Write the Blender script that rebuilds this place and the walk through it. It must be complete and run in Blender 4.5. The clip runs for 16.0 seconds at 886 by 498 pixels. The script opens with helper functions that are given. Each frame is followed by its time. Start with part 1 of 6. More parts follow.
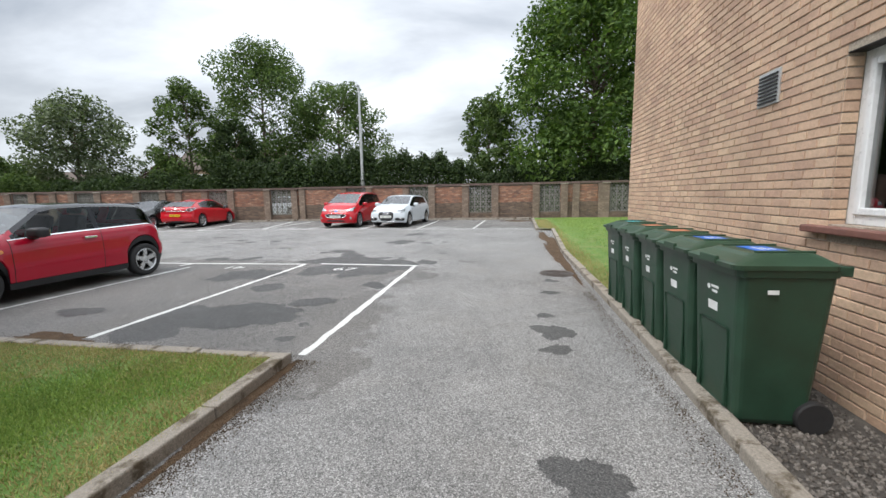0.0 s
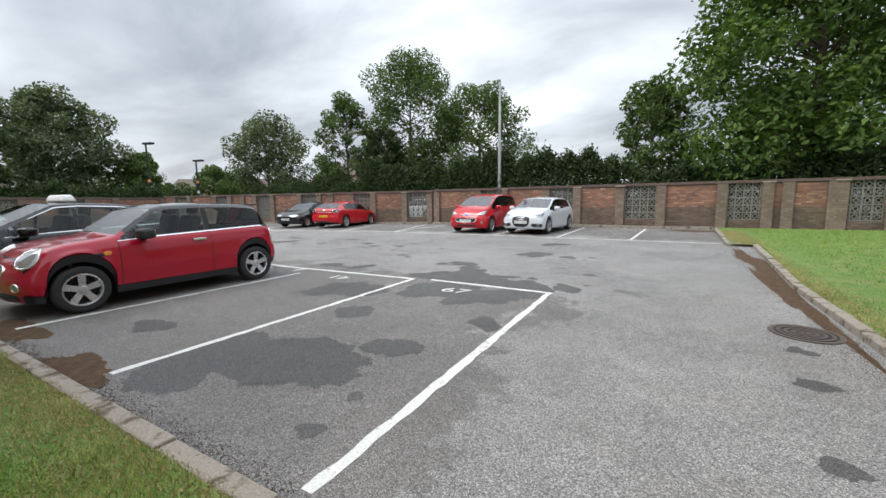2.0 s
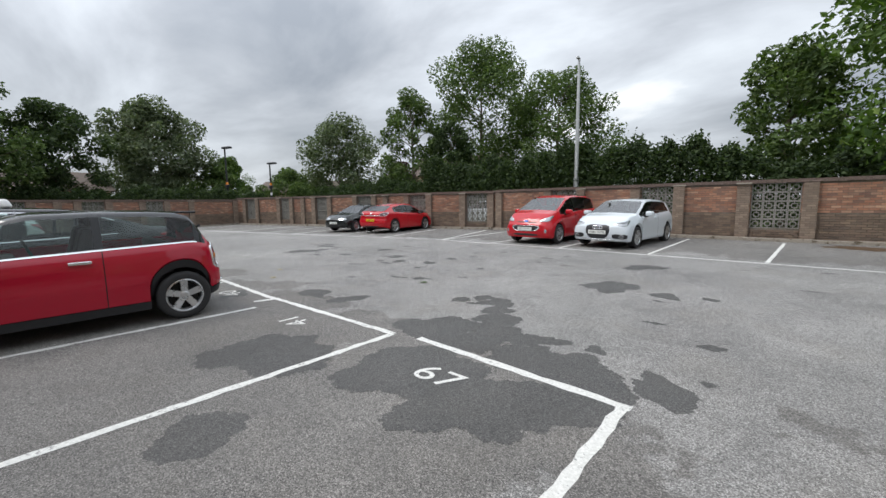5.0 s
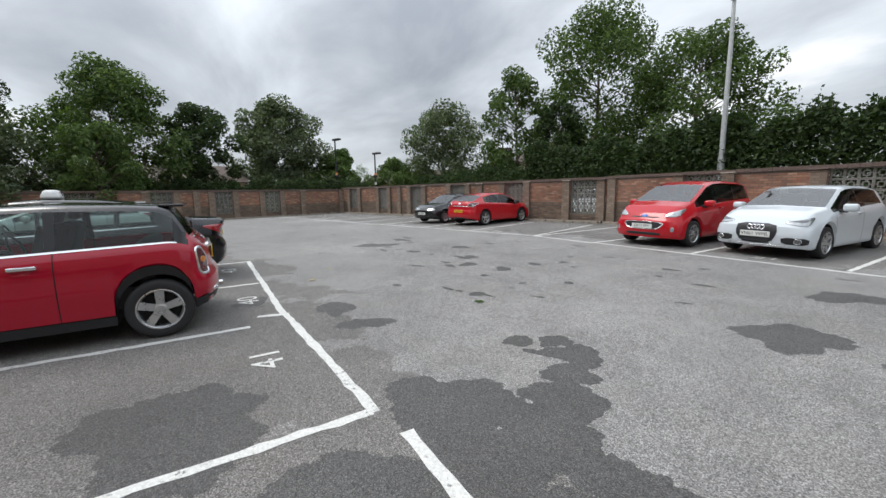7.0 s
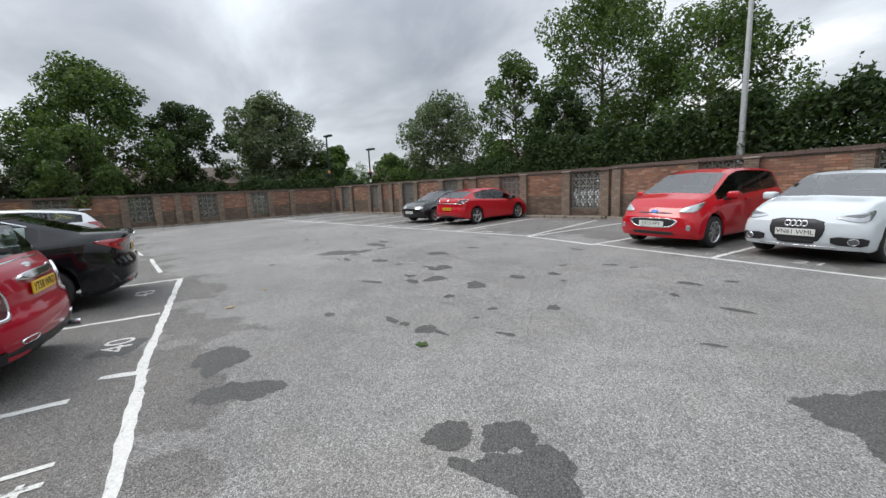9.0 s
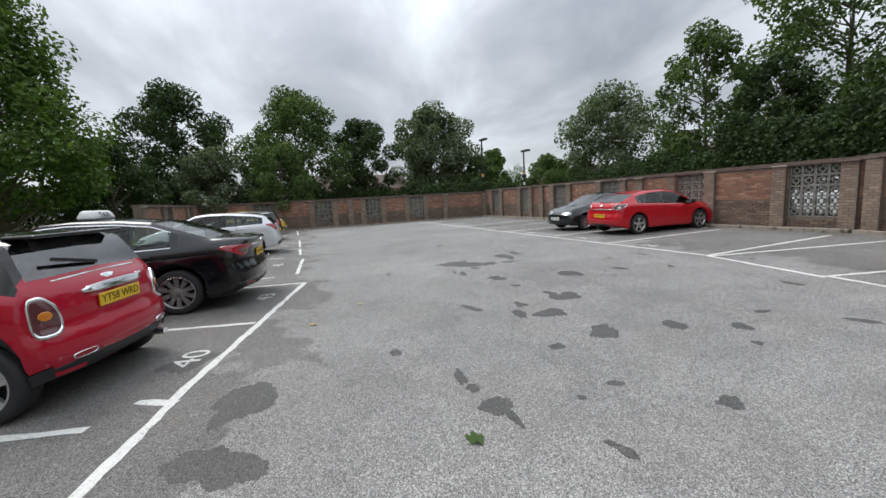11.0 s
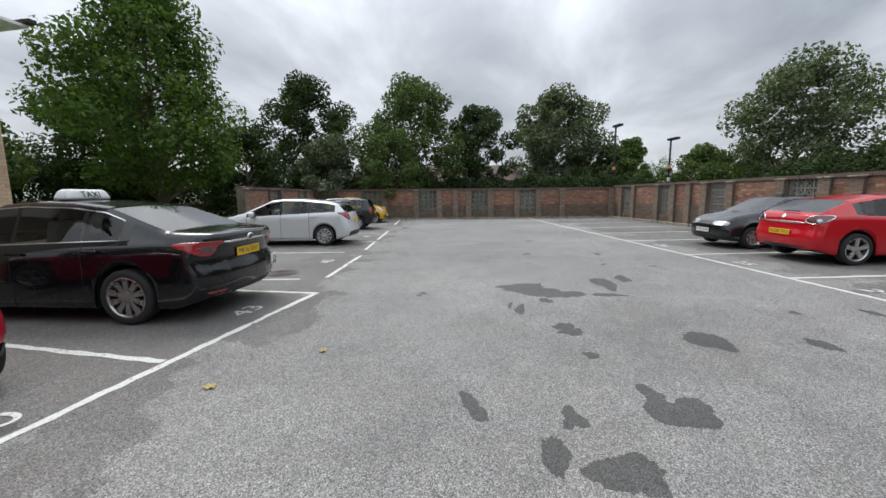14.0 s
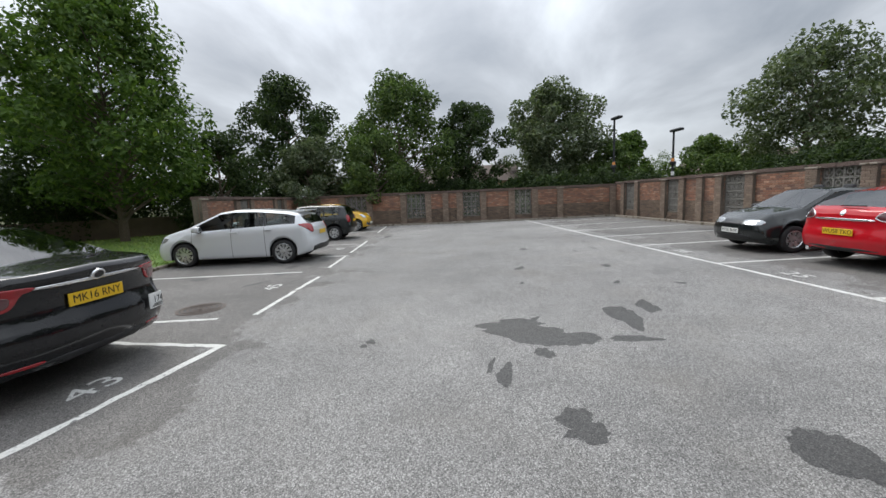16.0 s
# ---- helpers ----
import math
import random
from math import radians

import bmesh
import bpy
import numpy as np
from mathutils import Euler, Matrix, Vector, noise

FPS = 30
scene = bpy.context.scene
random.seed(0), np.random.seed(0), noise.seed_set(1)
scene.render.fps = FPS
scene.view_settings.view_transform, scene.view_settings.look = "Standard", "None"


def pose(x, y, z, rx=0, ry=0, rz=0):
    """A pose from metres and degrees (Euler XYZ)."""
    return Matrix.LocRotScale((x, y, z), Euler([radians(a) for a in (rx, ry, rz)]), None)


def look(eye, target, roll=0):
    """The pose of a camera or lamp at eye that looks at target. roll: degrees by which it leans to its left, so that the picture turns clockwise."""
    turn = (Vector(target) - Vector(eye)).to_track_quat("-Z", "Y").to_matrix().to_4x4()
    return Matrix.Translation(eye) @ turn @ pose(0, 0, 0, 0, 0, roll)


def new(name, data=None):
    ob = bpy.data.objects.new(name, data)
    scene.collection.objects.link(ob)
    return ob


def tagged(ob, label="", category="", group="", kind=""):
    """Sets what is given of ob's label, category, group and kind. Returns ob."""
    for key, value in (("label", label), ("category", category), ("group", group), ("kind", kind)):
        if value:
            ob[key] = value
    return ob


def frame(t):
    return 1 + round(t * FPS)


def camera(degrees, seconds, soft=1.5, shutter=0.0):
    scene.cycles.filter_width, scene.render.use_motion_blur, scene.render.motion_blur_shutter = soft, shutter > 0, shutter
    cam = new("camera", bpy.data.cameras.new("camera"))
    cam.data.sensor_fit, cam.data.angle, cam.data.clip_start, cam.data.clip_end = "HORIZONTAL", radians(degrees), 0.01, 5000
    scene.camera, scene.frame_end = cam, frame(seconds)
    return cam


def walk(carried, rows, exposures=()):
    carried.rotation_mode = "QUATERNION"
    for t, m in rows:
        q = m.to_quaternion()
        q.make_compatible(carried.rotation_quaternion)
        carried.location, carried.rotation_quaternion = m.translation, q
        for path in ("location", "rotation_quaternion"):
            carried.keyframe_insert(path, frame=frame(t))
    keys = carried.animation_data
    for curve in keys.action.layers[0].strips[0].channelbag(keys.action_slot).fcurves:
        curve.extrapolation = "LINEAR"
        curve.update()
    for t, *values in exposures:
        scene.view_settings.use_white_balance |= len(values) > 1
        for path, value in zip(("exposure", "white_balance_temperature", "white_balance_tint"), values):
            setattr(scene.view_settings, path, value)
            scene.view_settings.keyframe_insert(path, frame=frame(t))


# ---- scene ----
from mathutils import bvhtree
cam = camera(97.4, 16.0)
PATH = [
    (0, (0.097, -0.066, 1.496), (-0.245, 1.886, 1.222), -1.0),
    (0.5, (0.042, 0.454, 1.498), (-0.438, 2.376, 1.225), -1.6),
    (1, (-0.109, 0.96, 1.481), (-0.762, 2.833, 1.227), -1.5),
    (1.5, (-0.204, 1.466, 1.469), (-1.046, 3.264, 1.224), -0.9),
    (2, (-0.34, 1.999, 1.456), (-1.343, 3.712, 1.21), -0.8),
    (2.5, (-0.523, 2.523, 1.476), (-1.644, 4.16, 1.223), -0.7),
    (3, (-0.648, 3.08, 1.488), (-1.839, 4.667, 1.237), -1.1),
    (3.2, (-0.708, 3.262, 1.486), (-1.915, 4.838, 1.242), -1.4),
    (5.5, (-1.255, 5.571, 1.520), (-2.685, 6.949, 1.284), -0.6),
    (6, (-1.509, 6.068, 1.511), (-3.066, 7.299, 1.271), -0.8),
    (6.5, (-1.760, 6.552, 1.519), (-3.400, 7.670, 1.266), -0.8),
    (7, (-2.024, 6.997, 1.517), (-3.706, 8.041, 1.233), -1.0),
    (7.5, (-2.319, 7.373, 1.548), (-4.004, 8.405, 1.242), -1.4),
    (8, (-2.524, 7.804, 1.539), (-4.161, 8.905, 1.212), -1.7),
    (10.3, (-3.522, 9.247, 1.543), (-5.423, 9.811, 1.286), -3.7),
    (10.5, (-3.624, 9.37, 1.542), (-5.553, 9.834, 1.289), -3.6),
    (11, (-3.914, 9.732, 1.56), (-5.883, 9.98, 1.306), -3.1),
    (11.5, (-4.325, 9.953, 1.559), (-6.305, 10.039, 1.294), -2.8),
    (12, (-4.736, 10.222, 1.547), (-6.718, 10.167, 1.283), -3.1),
    (12.5, (-5.16, 10.492, 1.575), (-7.137, 10.319, 1.326), -3.0),
    (13, (-5.592, 10.668, 1.583), (-7.56, 10.403, 1.348), -2.1),
    (13.5, (-6.004, 10.903, 1.554), (-7.96, 10.568, 1.305), -0.9),
    (14, (-6.48, 11.06, 1.55), (-8.424, 10.676, 1.277), -0.5),
    (14.5, (-6.912, 11.16, 1.554), (-8.85, 10.755, 1.271), -0.8),
    (15, (-7.402, 11.279, 1.575), (-9.338, 10.863, 1.295), -1.4),
    (15.5, (-7.849, 11.281, 1.59), (-9.787, 10.868, 1.322), -2.1),
    (16, (-8.374, 11.214, 1.584), (-10.32, 10.835, 1.322), -2.4),
]
walk(cam, [(t, look(eye, target, roll)) for t, eye, target, roll in PATH], [(0.0, 0.45), (0.8, 0.44), (2.0, 0.33), (3.2, 0.25), (5.3, 0.08), (16.0, 0.05)])

# ---- light and sky ----
world = bpy.data.worlds.new("overcast_sky")
scene.world = world
world.use_nodes = True
wn, wl = world.node_tree.nodes, world.node_tree.links
wn.clear()
w_out = wn.new("ShaderNodeOutputWorld")
w_bg = wn.new("ShaderNodeBackground")
w_sky = wn.new("ShaderNodeTexSky")
w_sky.sky_type = "NISHITA"
w_sky.sun_disc = False
w_sky.sun_elevation = radians(55)
w_sky.sun_rotation = radians(223)
w_sky.air_density, w_sky.dust_density = 1.0, 2.0
w_geo = wn.new("ShaderNodeTexCoord")
w_sep = wn.new("ShaderNodeSeparateXYZ")
wl.new(w_geo.outputs["Generated"], w_sep.inputs[0])
# clouds lie on a flat layer: the direction is divided by its height
w_h = wn.new("ShaderNodeMath"); w_h.operation = "MAXIMUM"; w_h.inputs[1].default_value = 0.0
wl.new(w_sep.outputs["Z"], w_h.inputs[0])
w_h2 = wn.new("ShaderNodeMath"); w_h2.operation = "ADD"; w_h2.inputs[1].default_value = 0.24
wl.new(w_h.outputs[0], w_h2.inputs[0])
w_div = wn.new("ShaderNodeVectorMath"); w_div.operation = "DIVIDE"
w_cmb = wn.new("ShaderNodeCombineXYZ")
for k in range(3):
    wl.new(w_h2.outputs[0], w_cmb.inputs[k])
wl.new(w_geo.outputs["Generated"], w_div.inputs[0])
wl.new(w_cmb.outputs[0], w_div.inputs[1])
w_map = wn.new("ShaderNodeMapping")
w_map.inputs["Scale"].default_value = (0.62, 1.0, 0.0)
w_map.inputs["Location"].default_value = (1.7, 0.4, 0.0)
wl.new(w_div.outputs[0], w_map.inputs[0])
w_n1 = wn.new("ShaderNodeTexNoise")
w_n1.inputs["Scale"].default_value = 1.25
w_n1.inputs["Detail"].default_value = 9.0
w_n1.inputs["Roughness"].default_value = 0.52
w_n1.inputs["Distortion"].default_value = 0.35
wl.new(w_map.outputs[0], w_n1.inputs["Vector"])
w_ramp = wn.new("ShaderNodeValToRGB")
er = w_ramp.color_ramp.elements
er[0].position, er[0].color = 0.33, (0.34, 0.37, 0.41, 1)
er[1].position, er[1].color = 0.66, (1.0, 1.02, 1.03, 1)
for p, c in ((0.45, (0.50, 0.53, 0.57, 1)), (0.54, (0.66, 0.70, 0.75, 1)), (0.61, (0.78, 0.83, 0.88, 1))):
    e = er.new(p); e.color = c
wl.new(w_n1.outputs["Fac"], w_ramp.inputs[0])
w_scale = wn.new("ShaderNodeVectorMath"); w_scale.operation = "SCALE"; w_scale.inputs["Scale"].default_value = 7.2
wl.new(w_ramp.outputs[0], w_scale.inputs[0])
w_mix = wn.new("ShaderNodeMix"); w_mix.data_type = "RGBA"; w_mix.inputs["Factor"].default_value = 0.9
wl.new(w_sky.outputs[0], w_mix.inputs["A"])
wl.new(w_scale.outputs[0], w_mix.inputs["B"])
# an overcast sky is about three times brighter overhead than at the horizon
w_z2 = wn.new("ShaderNodeMath"); w_z2.operation = "POWER"; w_z2.inputs[1].default_value = 2.0
wl.new(w_h.outputs[0], w_z2.inputs[0])
w_zen = wn.new("ShaderNodeMath"); w_zen.operation = "MULTIPLY_ADD"; w_zen.inputs[1].default_value = 2.4; w_zen.inputs[2].default_value = 1.0
wl.new(w_z2.outputs[0], w_zen.inputs[0])
w_grad = wn.new("ShaderNodeVectorMath"); w_grad.operation = "SCALE"
wl.new(w_mix.outputs["Result"], w_grad.inputs[0])
wl.new(w_zen.outputs[0], w_grad.inputs["Scale"])
wl.new(w_grad.outputs[0], w_bg.inputs["Color"])
w_bg.inputs["Strength"].default_value = 0.13
wl.new(w_bg.outputs[0], w_out.inputs[0])

sun = new("sun", bpy.data.lights.new("sun", "SUN"))
sun.data.energy = 1.5
sun.data.angle = radians(25)
sun.data.color = (1.0, 0.97, 0.93)
sun.matrix_world = look((0, 0, 30), (14, 15, 0))


# ---- materials ----
class Nodes:
    def __init__(self, name):
        self.m = bpy.data.materials.new(name)
        self.m.use_nodes = True
        self.t = self.m.node_tree
        self.b = self.t.nodes["Principled BSDF"]
        self.out = self.t.nodes["Material Output"]
        c = self.t.nodes.new("ShaderNodeTexCoord")
        self.obj = c.outputs["Object"]
        self.gen = self.t.nodes.new("ShaderNodeNewGeometry")
        self.pos = self.gen.outputs["Position"]

    def link(self, a, b):
        self.t.links.new(a, b)

    def noise(self, scale, detail=4, rough=0.55, vec=None, dist=0.0):
        n = self.t.nodes.new("ShaderNodeTexNoise")
        n.inputs["Scale"].default_value, n.inputs["Detail"].default_value = scale, detail
        n.inputs["Roughness"].default_value, n.inputs["Distortion"].default_value = rough, dist
        self.link(vec or self.pos, n.inputs["Vector"])
        return n.outputs["Fac"]

    def voronoi(self, scale, vec=None, out="Color"):
        n = self.t.nodes.new("ShaderNodeTexVoronoi")
        n.inputs["Scale"].default_value = scale
        self.link(vec or self.pos, n.inputs["Vector"])
        return n.outputs[out]

    def ramp(self, fac, *stops):
        n = self.t.nodes.new("ShaderNodeValToRGB")
        e = n.color_ramp.elements
        for i, (p, c) in enumerate(stops):
            c = (c, c, c) if isinstance(c, (int, float)) else c
            k = e[i] if i < 2 else e.new(p)
            k.position, k.color = p, (*c, 1)
        self.link(fac, n.inputs[0])
        return n.outputs[0]

    def mix(self, fac, a, b, mode="MIX"):
        n = self.t.nodes.new("ShaderNodeMix")
        n.data_type, n.blend_type = "RGBA", mode
        for v, s in ((fac, n.inputs["Factor"]), (a, n.inputs["A"]), (b, n.inputs["B"])):
            if isinstance(v, tuple):
                s.default_value = (*v, 1)
            elif isinstance(v, (int, float)):
                s.default_value = v
            else:
                self.link(v, s)
        return n.outputs["Result"]

    def math(self, op, a, b=0.0, c=0.0):
        n = self.t.nodes.new("ShaderNodeMath")
        n.operation = op
        for v, s in zip((a, b, c), n.inputs):
            if isinstance(v, (int, float)):
                s.default_value = v
            else:
                self.link(v, s)
        return n.outputs[0]

    def set(self, **kw):
        for k, v in kw.items():
            s = self.b.inputs[k.replace("_", " ")]
            if isinstance(v, tuple):
                s.default_value = (*v, 1)
            elif isinstance(v, (int, float)):
                s.default_value = v
            else:
                self.link(v, s)
        return self

    def bump(self, height, dist=0.005, strength=1.0):
        n = self.t.nodes.new("ShaderNodeBump")
        n.inputs["Distance"].default_value, n.inputs["Strength"].default_value = dist, strength
        self.link(height, n.inputs["Height"])
        self.link(n.outputs[0], self.b.inputs["Normal"])
        return self

    def rand(self, island=False):
        if island:
            return self.gen.outputs["Random Per Island"]
        return self.t.nodes.new("ShaderNodeObjectInfo").outputs["Random"]


def plain(name, col, rough=0.5, metal=0.0, vary=0.15, scale=12.0, bump=0.0, coat=0.0):
    k = Nodes(name)
    n = k.noise(scale, 5, vec=k.obj)
    dark = tuple(c * (1 - vary) for c in col)
    lite = tuple(min(1, c * (1 + vary)) for c in col)
    k.set(Base_Color=k.ramp(n, (0.3, dark), (0.7, lite)), Metallic=metal,
          Roughness=k.ramp(n, (0.3, max(0.02, rough - 0.08)), (0.7, min(1, rough + 0.08))))
    if coat:
        k.set(Coat_Weight=coat, Coat_Roughness=0.04)
    if bump:
        k.bump(k.noise(scale * 6, 4, vec=k.obj), bump)
    return k.m


def soft_edge(k):
    """Lets a stain thin out unevenly towards its rim."""
    a = k.t.nodes.new("ShaderNodeAttribute")
    a.attribute_name = "edge"
    f = k.math("MULTIPLY_ADD", k.noise(9, 7, 0.7), 0.9, k.math("SUBTRACT", a.outputs["Fac"], 0.45))
    tr = k.t.nodes.new("ShaderNodeBsdfTransparent")
    mx = k.t.nodes.new("ShaderNodeMixShader")
    k.link(k.ramp(f, (0.445, 0.0), (0.455, 1.0)), mx.inputs[0])
    k.link(tr.outputs[0], mx.inputs[1])
    k.link(k.b.outputs[0], mx.inputs[2])
    k.link(mx.outputs[0], k.out.inputs[0])


def asphalt(name, base, wet=False):
    k = Nodes(name)
    chips = k.voronoi(165, out="Color")
    sep = k.t.nodes.new("ShaderNodeSeparateColor")
    k.link(chips, sep.inputs[0])
    chip = sep.outputs[0]
    b = base
    col = k.ramp(chip, (0.0, b * 0.28), (1.0, b * 2.1), (0.45, b * 0.82), (0.8, b * 1.25))
    big = k.noise(0.33, 6, 0.6)
    col = k.mix(0.75, col, k.ramp(big, (0.32, 0.62), (0.68, 1.2)), "MULTIPLY")
    mid = k.noise(2.4, 6, 0.65)
    col = k.mix(0.8, col, k.ramp(mid, (0.3, 0.78), (0.7, 1.15)), "MULTIPLY")
    tint = k.noise(0.9, 3)
    col = k.mix(k.ramp(tint, (0.5, 0.0), (0.8, 0.25)), col, (b * 0.9, b * 0.83, b * 0.72))
    if not wet:
        # old damp tarmac in the bays is darker than the bleached lane
        y = k.t.nodes.new("ShaderNodeSeparateXYZ")
        k.link(k.pos, y.inputs[0])
        wob = k.math("MULTIPLY_ADD", k.noise(0.8, 7, 0.6), 6.0, -2.6)
        tilt = k.math("MULTIPLY", k.math("MINIMUM", k.math("ADD", y.outputs["X"], 11.5), 0.0), 0.222)
        v = k.math("SUBTRACT", y.outputs["Y"], tilt)
        near = k.math("SMOOTH_MIN", k.math("SUBTRACT", 7.8, v), k.math("SUBTRACT", -1.9, y.outputs["X"]), 0.4)
        far = k.math("SUBTRACT", v, 17.3)
        d = k.math("ADD", k.math("MAXIMUM", near, far), wob)
        col = k.mix(k.ramp(d, (0.0, 0.0), (0.16, 1.0)), col, k.mix(1.0, col, (0.70, 0.685, 0.67), "MULTIPLY"))
        cracks = k.noise(0.55, 8, 0.7, dist=1.5)
        line = k.ramp(cracks, (0.488, 1.0), (0.512, 1.0), (0.5, 0.45))
        col = k.mix(0.28, col, line, "MULTIPLY")
    col = k.mix(1.0, col, (1.0, 0.975, 0.935), "MULTIPLY")
    rough = k.ramp(mid, (0.3, 0.55 if wet else 0.62), (0.7, 0.75 if wet else 0.9))
    k.set(Base_Color=col, Roughness=rough)
    k.bump(chip, 0.0035, 0.35 if wet else 0.8)
    if wet:
        soft_edge(k)
    return k.m


def paint_white():
    k = Nodes("worn_white_road_paint")
    w = k.noise(26, 8, 0.75)
    big = k.noise(3.0, 4)
    keep = k.ramp(k.math("MULTIPLY_ADD", big, 0.35, w), (0.52, 0.0), (0.60, 1.0))
    white = k.ramp(k.noise(60, 3), (0.3, (0.52, 0.52, 0.49)), (0.7, (0.72, 0.72, 0.69)))
    k.set(Base_Color=k.mix(keep, (0.16, 0.16, 0.16), white), Roughness=0.7)
    k.bump(k.noise(120, 3), 0.003, 0.5)
    return k.m


def brick_mat(name, cols, island=True):
    k = Nodes(name)
    r = k.rand(island)
    n = len(cols)
    c = k.ramp(r, *[(i / max(1, n - 1), col) for i, col in enumerate([cols[0], cols[-1], *cols[1:-1]])]) if n == 2 else None
    if c is None:
        node = k.t.nodes.new("ShaderNodeValToRGB")
        node.color_ramp.interpolation = "LINEAR"
        e = node.color_ramp.elements
        for i, col in enumerate(cols):
            q = e[i] if i < 2 else e.new(i / (n - 1))
            q.position, q.color = i / (n - 1), (*col, 1)
        k.link(r, node.inputs[0])
        c = node.outputs[0]
    c = k.mix(0.6, c, k.ramp(k.noise(40, 6, 0.7), (0.3, 0.72), (0.7, 1.2)), "MULTIPLY")
    c = k.mix(0.6, c, k.ramp(k.noise(1.1, 5, 0.6), (0.35, 0.68), (0.65, 1.15)), "MULTIPLY")
    k.set(Base_Color=c, Roughness=0.88)
    k.bump(k.noise(160, 5, 0.7), 0.004, 0.6)
    return k.m


def mossy(name, base, moss=(0.09, 0.08, 0.035), amount=0.55, scale=3.0, bump=0.01):
    k = Nodes(name)
    n = k.noise(scale, 8, 0.68)
    f = k.noise(scale * 14, 6, 0.7)
    stone = k.ramp(f, (0.3, tuple(c * 0.65 for c in base)), (0.7, tuple(c * 1.25 for c in base)))
    speck = k.ramp(k.noise(scale * 22, 3), (0.66, 0.0), (0.72, 0.5))
    stone = k.mix(speck, stone, (0.55, 0.55, 0.50))
    k.set(Base_Color=k.mix(k.ramp(n, (amount, 0.0), (amount + 0.1, 1.0)), stone, moss), Roughness=0.92)
    k.bump(f, bump, 0.8)
    return k.m


def soil(name, cols, scale=2.0, stain=False):
    k = Nodes(name)
    n, f = k.noise(scale, 7, 0.65), k.noise(scale * 25, 5, 0.7)
    c = k.ramp(n, (0.3, cols[0]), (0.7, cols[-1]), (0.5, cols[1]))
    c = k.mix(0.8, c, k.ramp(f, (0.3, 0.55), (0.7, 1.35)), "MULTIPLY")
    k.set(Base_Color=c, Roughness=0.95)
    k.bump(f, 0.02, 0.7)
    if stain:
        soft_edge(k)
    return k.m


def leaf_mat(name, dark, lite, pale=None):
    k = Nodes(name)
    r = k.rand(True)
    c = k.ramp(r, (0.0, dark), (0.9, lite), (1.0, pale or lite))
    c = k.mix(0.7, c, k.ramp(k.noise(0.8, 4), (0.3, 0.7), (0.7, 1.2)), "MULTIPLY")
    k.set(Base_Color=c, Roughness=0.7)
    k.b.inputs["Specular IOR Level"].default_value = 0.35
    tr = k.t.nodes.new("ShaderNodeBsdfTranslucent")
    k.link(k.mix(1.0, c, (1.3, 1.5, 0.6), "MULTIPLY"), tr.inputs["Color"])
    mx = k.t.nodes.new("ShaderNodeMixShader")
    mx.inputs[0].default_value = 0.28
    k.link(k.b.outputs[0], mx.inputs[1])
    k.link(tr.outputs[0], mx.inputs[2])
    k.link(mx.outputs[0], k.out.inputs[0])
    return k.m


def car_paint(name, col, metal=0.0, rough=0.28, dust=0.04):
    k = Nodes(name)
    dirt = k.noise(3.0, 6, 0.65, vec=k.obj)
    k.set(Base_Color=k.mix(k.ramp(dirt, (0.55, 0.0), (0.85, dust)), col, (0.25, 0.23, 0.2)), Metallic=metal, Specular_IOR_Level=0.15,
          Roughness=k.ramp(dirt, (0.35, rough), (0.75, rough + 0.15)), Coat_Weight=1.0, Coat_Roughness=0.03, Coat_IOR=1.45)
    return k.m


def glass_mat(name, tint, ior=1.95):
    k = Nodes(name)
    tr = k.t.nodes.new("ShaderNodeBsdfTransparent")
    tr.inputs[0].default_value = (*tint, 1)
    gl = k.t.nodes.new("ShaderNodeBsdfGlossy")
    gl.inputs["Roughness"].default_value = 0.02
    fr = k.t.nodes.new("ShaderNodeFresnel")
    fr.inputs[0].default_value = ior
    mx = k.t.nodes.new("ShaderNodeMixShader")
    k.link(fr.outputs[0], mx.inputs[0])
    k.link(tr.outputs[0], mx.inputs[1])
    k.link(gl.outputs[0], mx.inputs[2])
    k.link(mx.outputs[0], k.out.inputs[0])
    return k.m


ASPHALT = asphalt("bleached_asphalt", 0.26)
WET = asphalt("damp_asphalt", 0.082, True)
LINE = paint_white()
BUFF = brick_mat("buff_brick", [(0.56, 0.375, 0.265), (0.63, 0.44, 0.31), (0.52, 0.345, 0.25), (0.68, 0.49, 0.34), (0.60, 0.42, 0.30)])
BUFF_PART = brick_mat("buff_brick_single", [(0.56, 0.375, 0.265), (0.63, 0.44, 0.31), (0.52, 0.345, 0.25), (0.68, 0.49, 0.34), (0.60, 0.42, 0.30)], False)
MORTAR = soil("pale_mortar", [(0.36, 0.29, 0.23), (0.44, 0.37, 0.30), (0.50, 0.43, 0.35)], 3)
RED_BRICK = brick_mat("weathered_red_brick", [(0.34, 0.16, 0.10), (0.25, 0.125, 0.085), (0.40, 0.215, 0.14), (0.19, 0.11, 0.085), (0.46, 0.28, 0.19)])
BROWN_BRICK = brick_mat("sooty_brown_brick", [(0.19, 0.135, 0.10), (0.145, 0.105, 0.08), (0.23, 0.165, 0.12), (0.125, 0.098, 0.078)])
PILLAR_BRICK = brick_mat("grey_brown_pillar_brick", [(0.26, 0.195, 0.15), (0.21, 0.155, 0.12), (0.31, 0.24, 0.18), (0.18, 0.135, 0.11)])
WALL_MORTAR = soil("sooty_mortar", [(0.10, 0.085, 0.07), (0.15, 0.125, 0.10), (0.19, 0.165, 0.14)], 2)
COPING = mossy("weathered_brick_coping", (0.14, 0.10, 0.085), (0.05, 0.05, 0.03), 0.58)
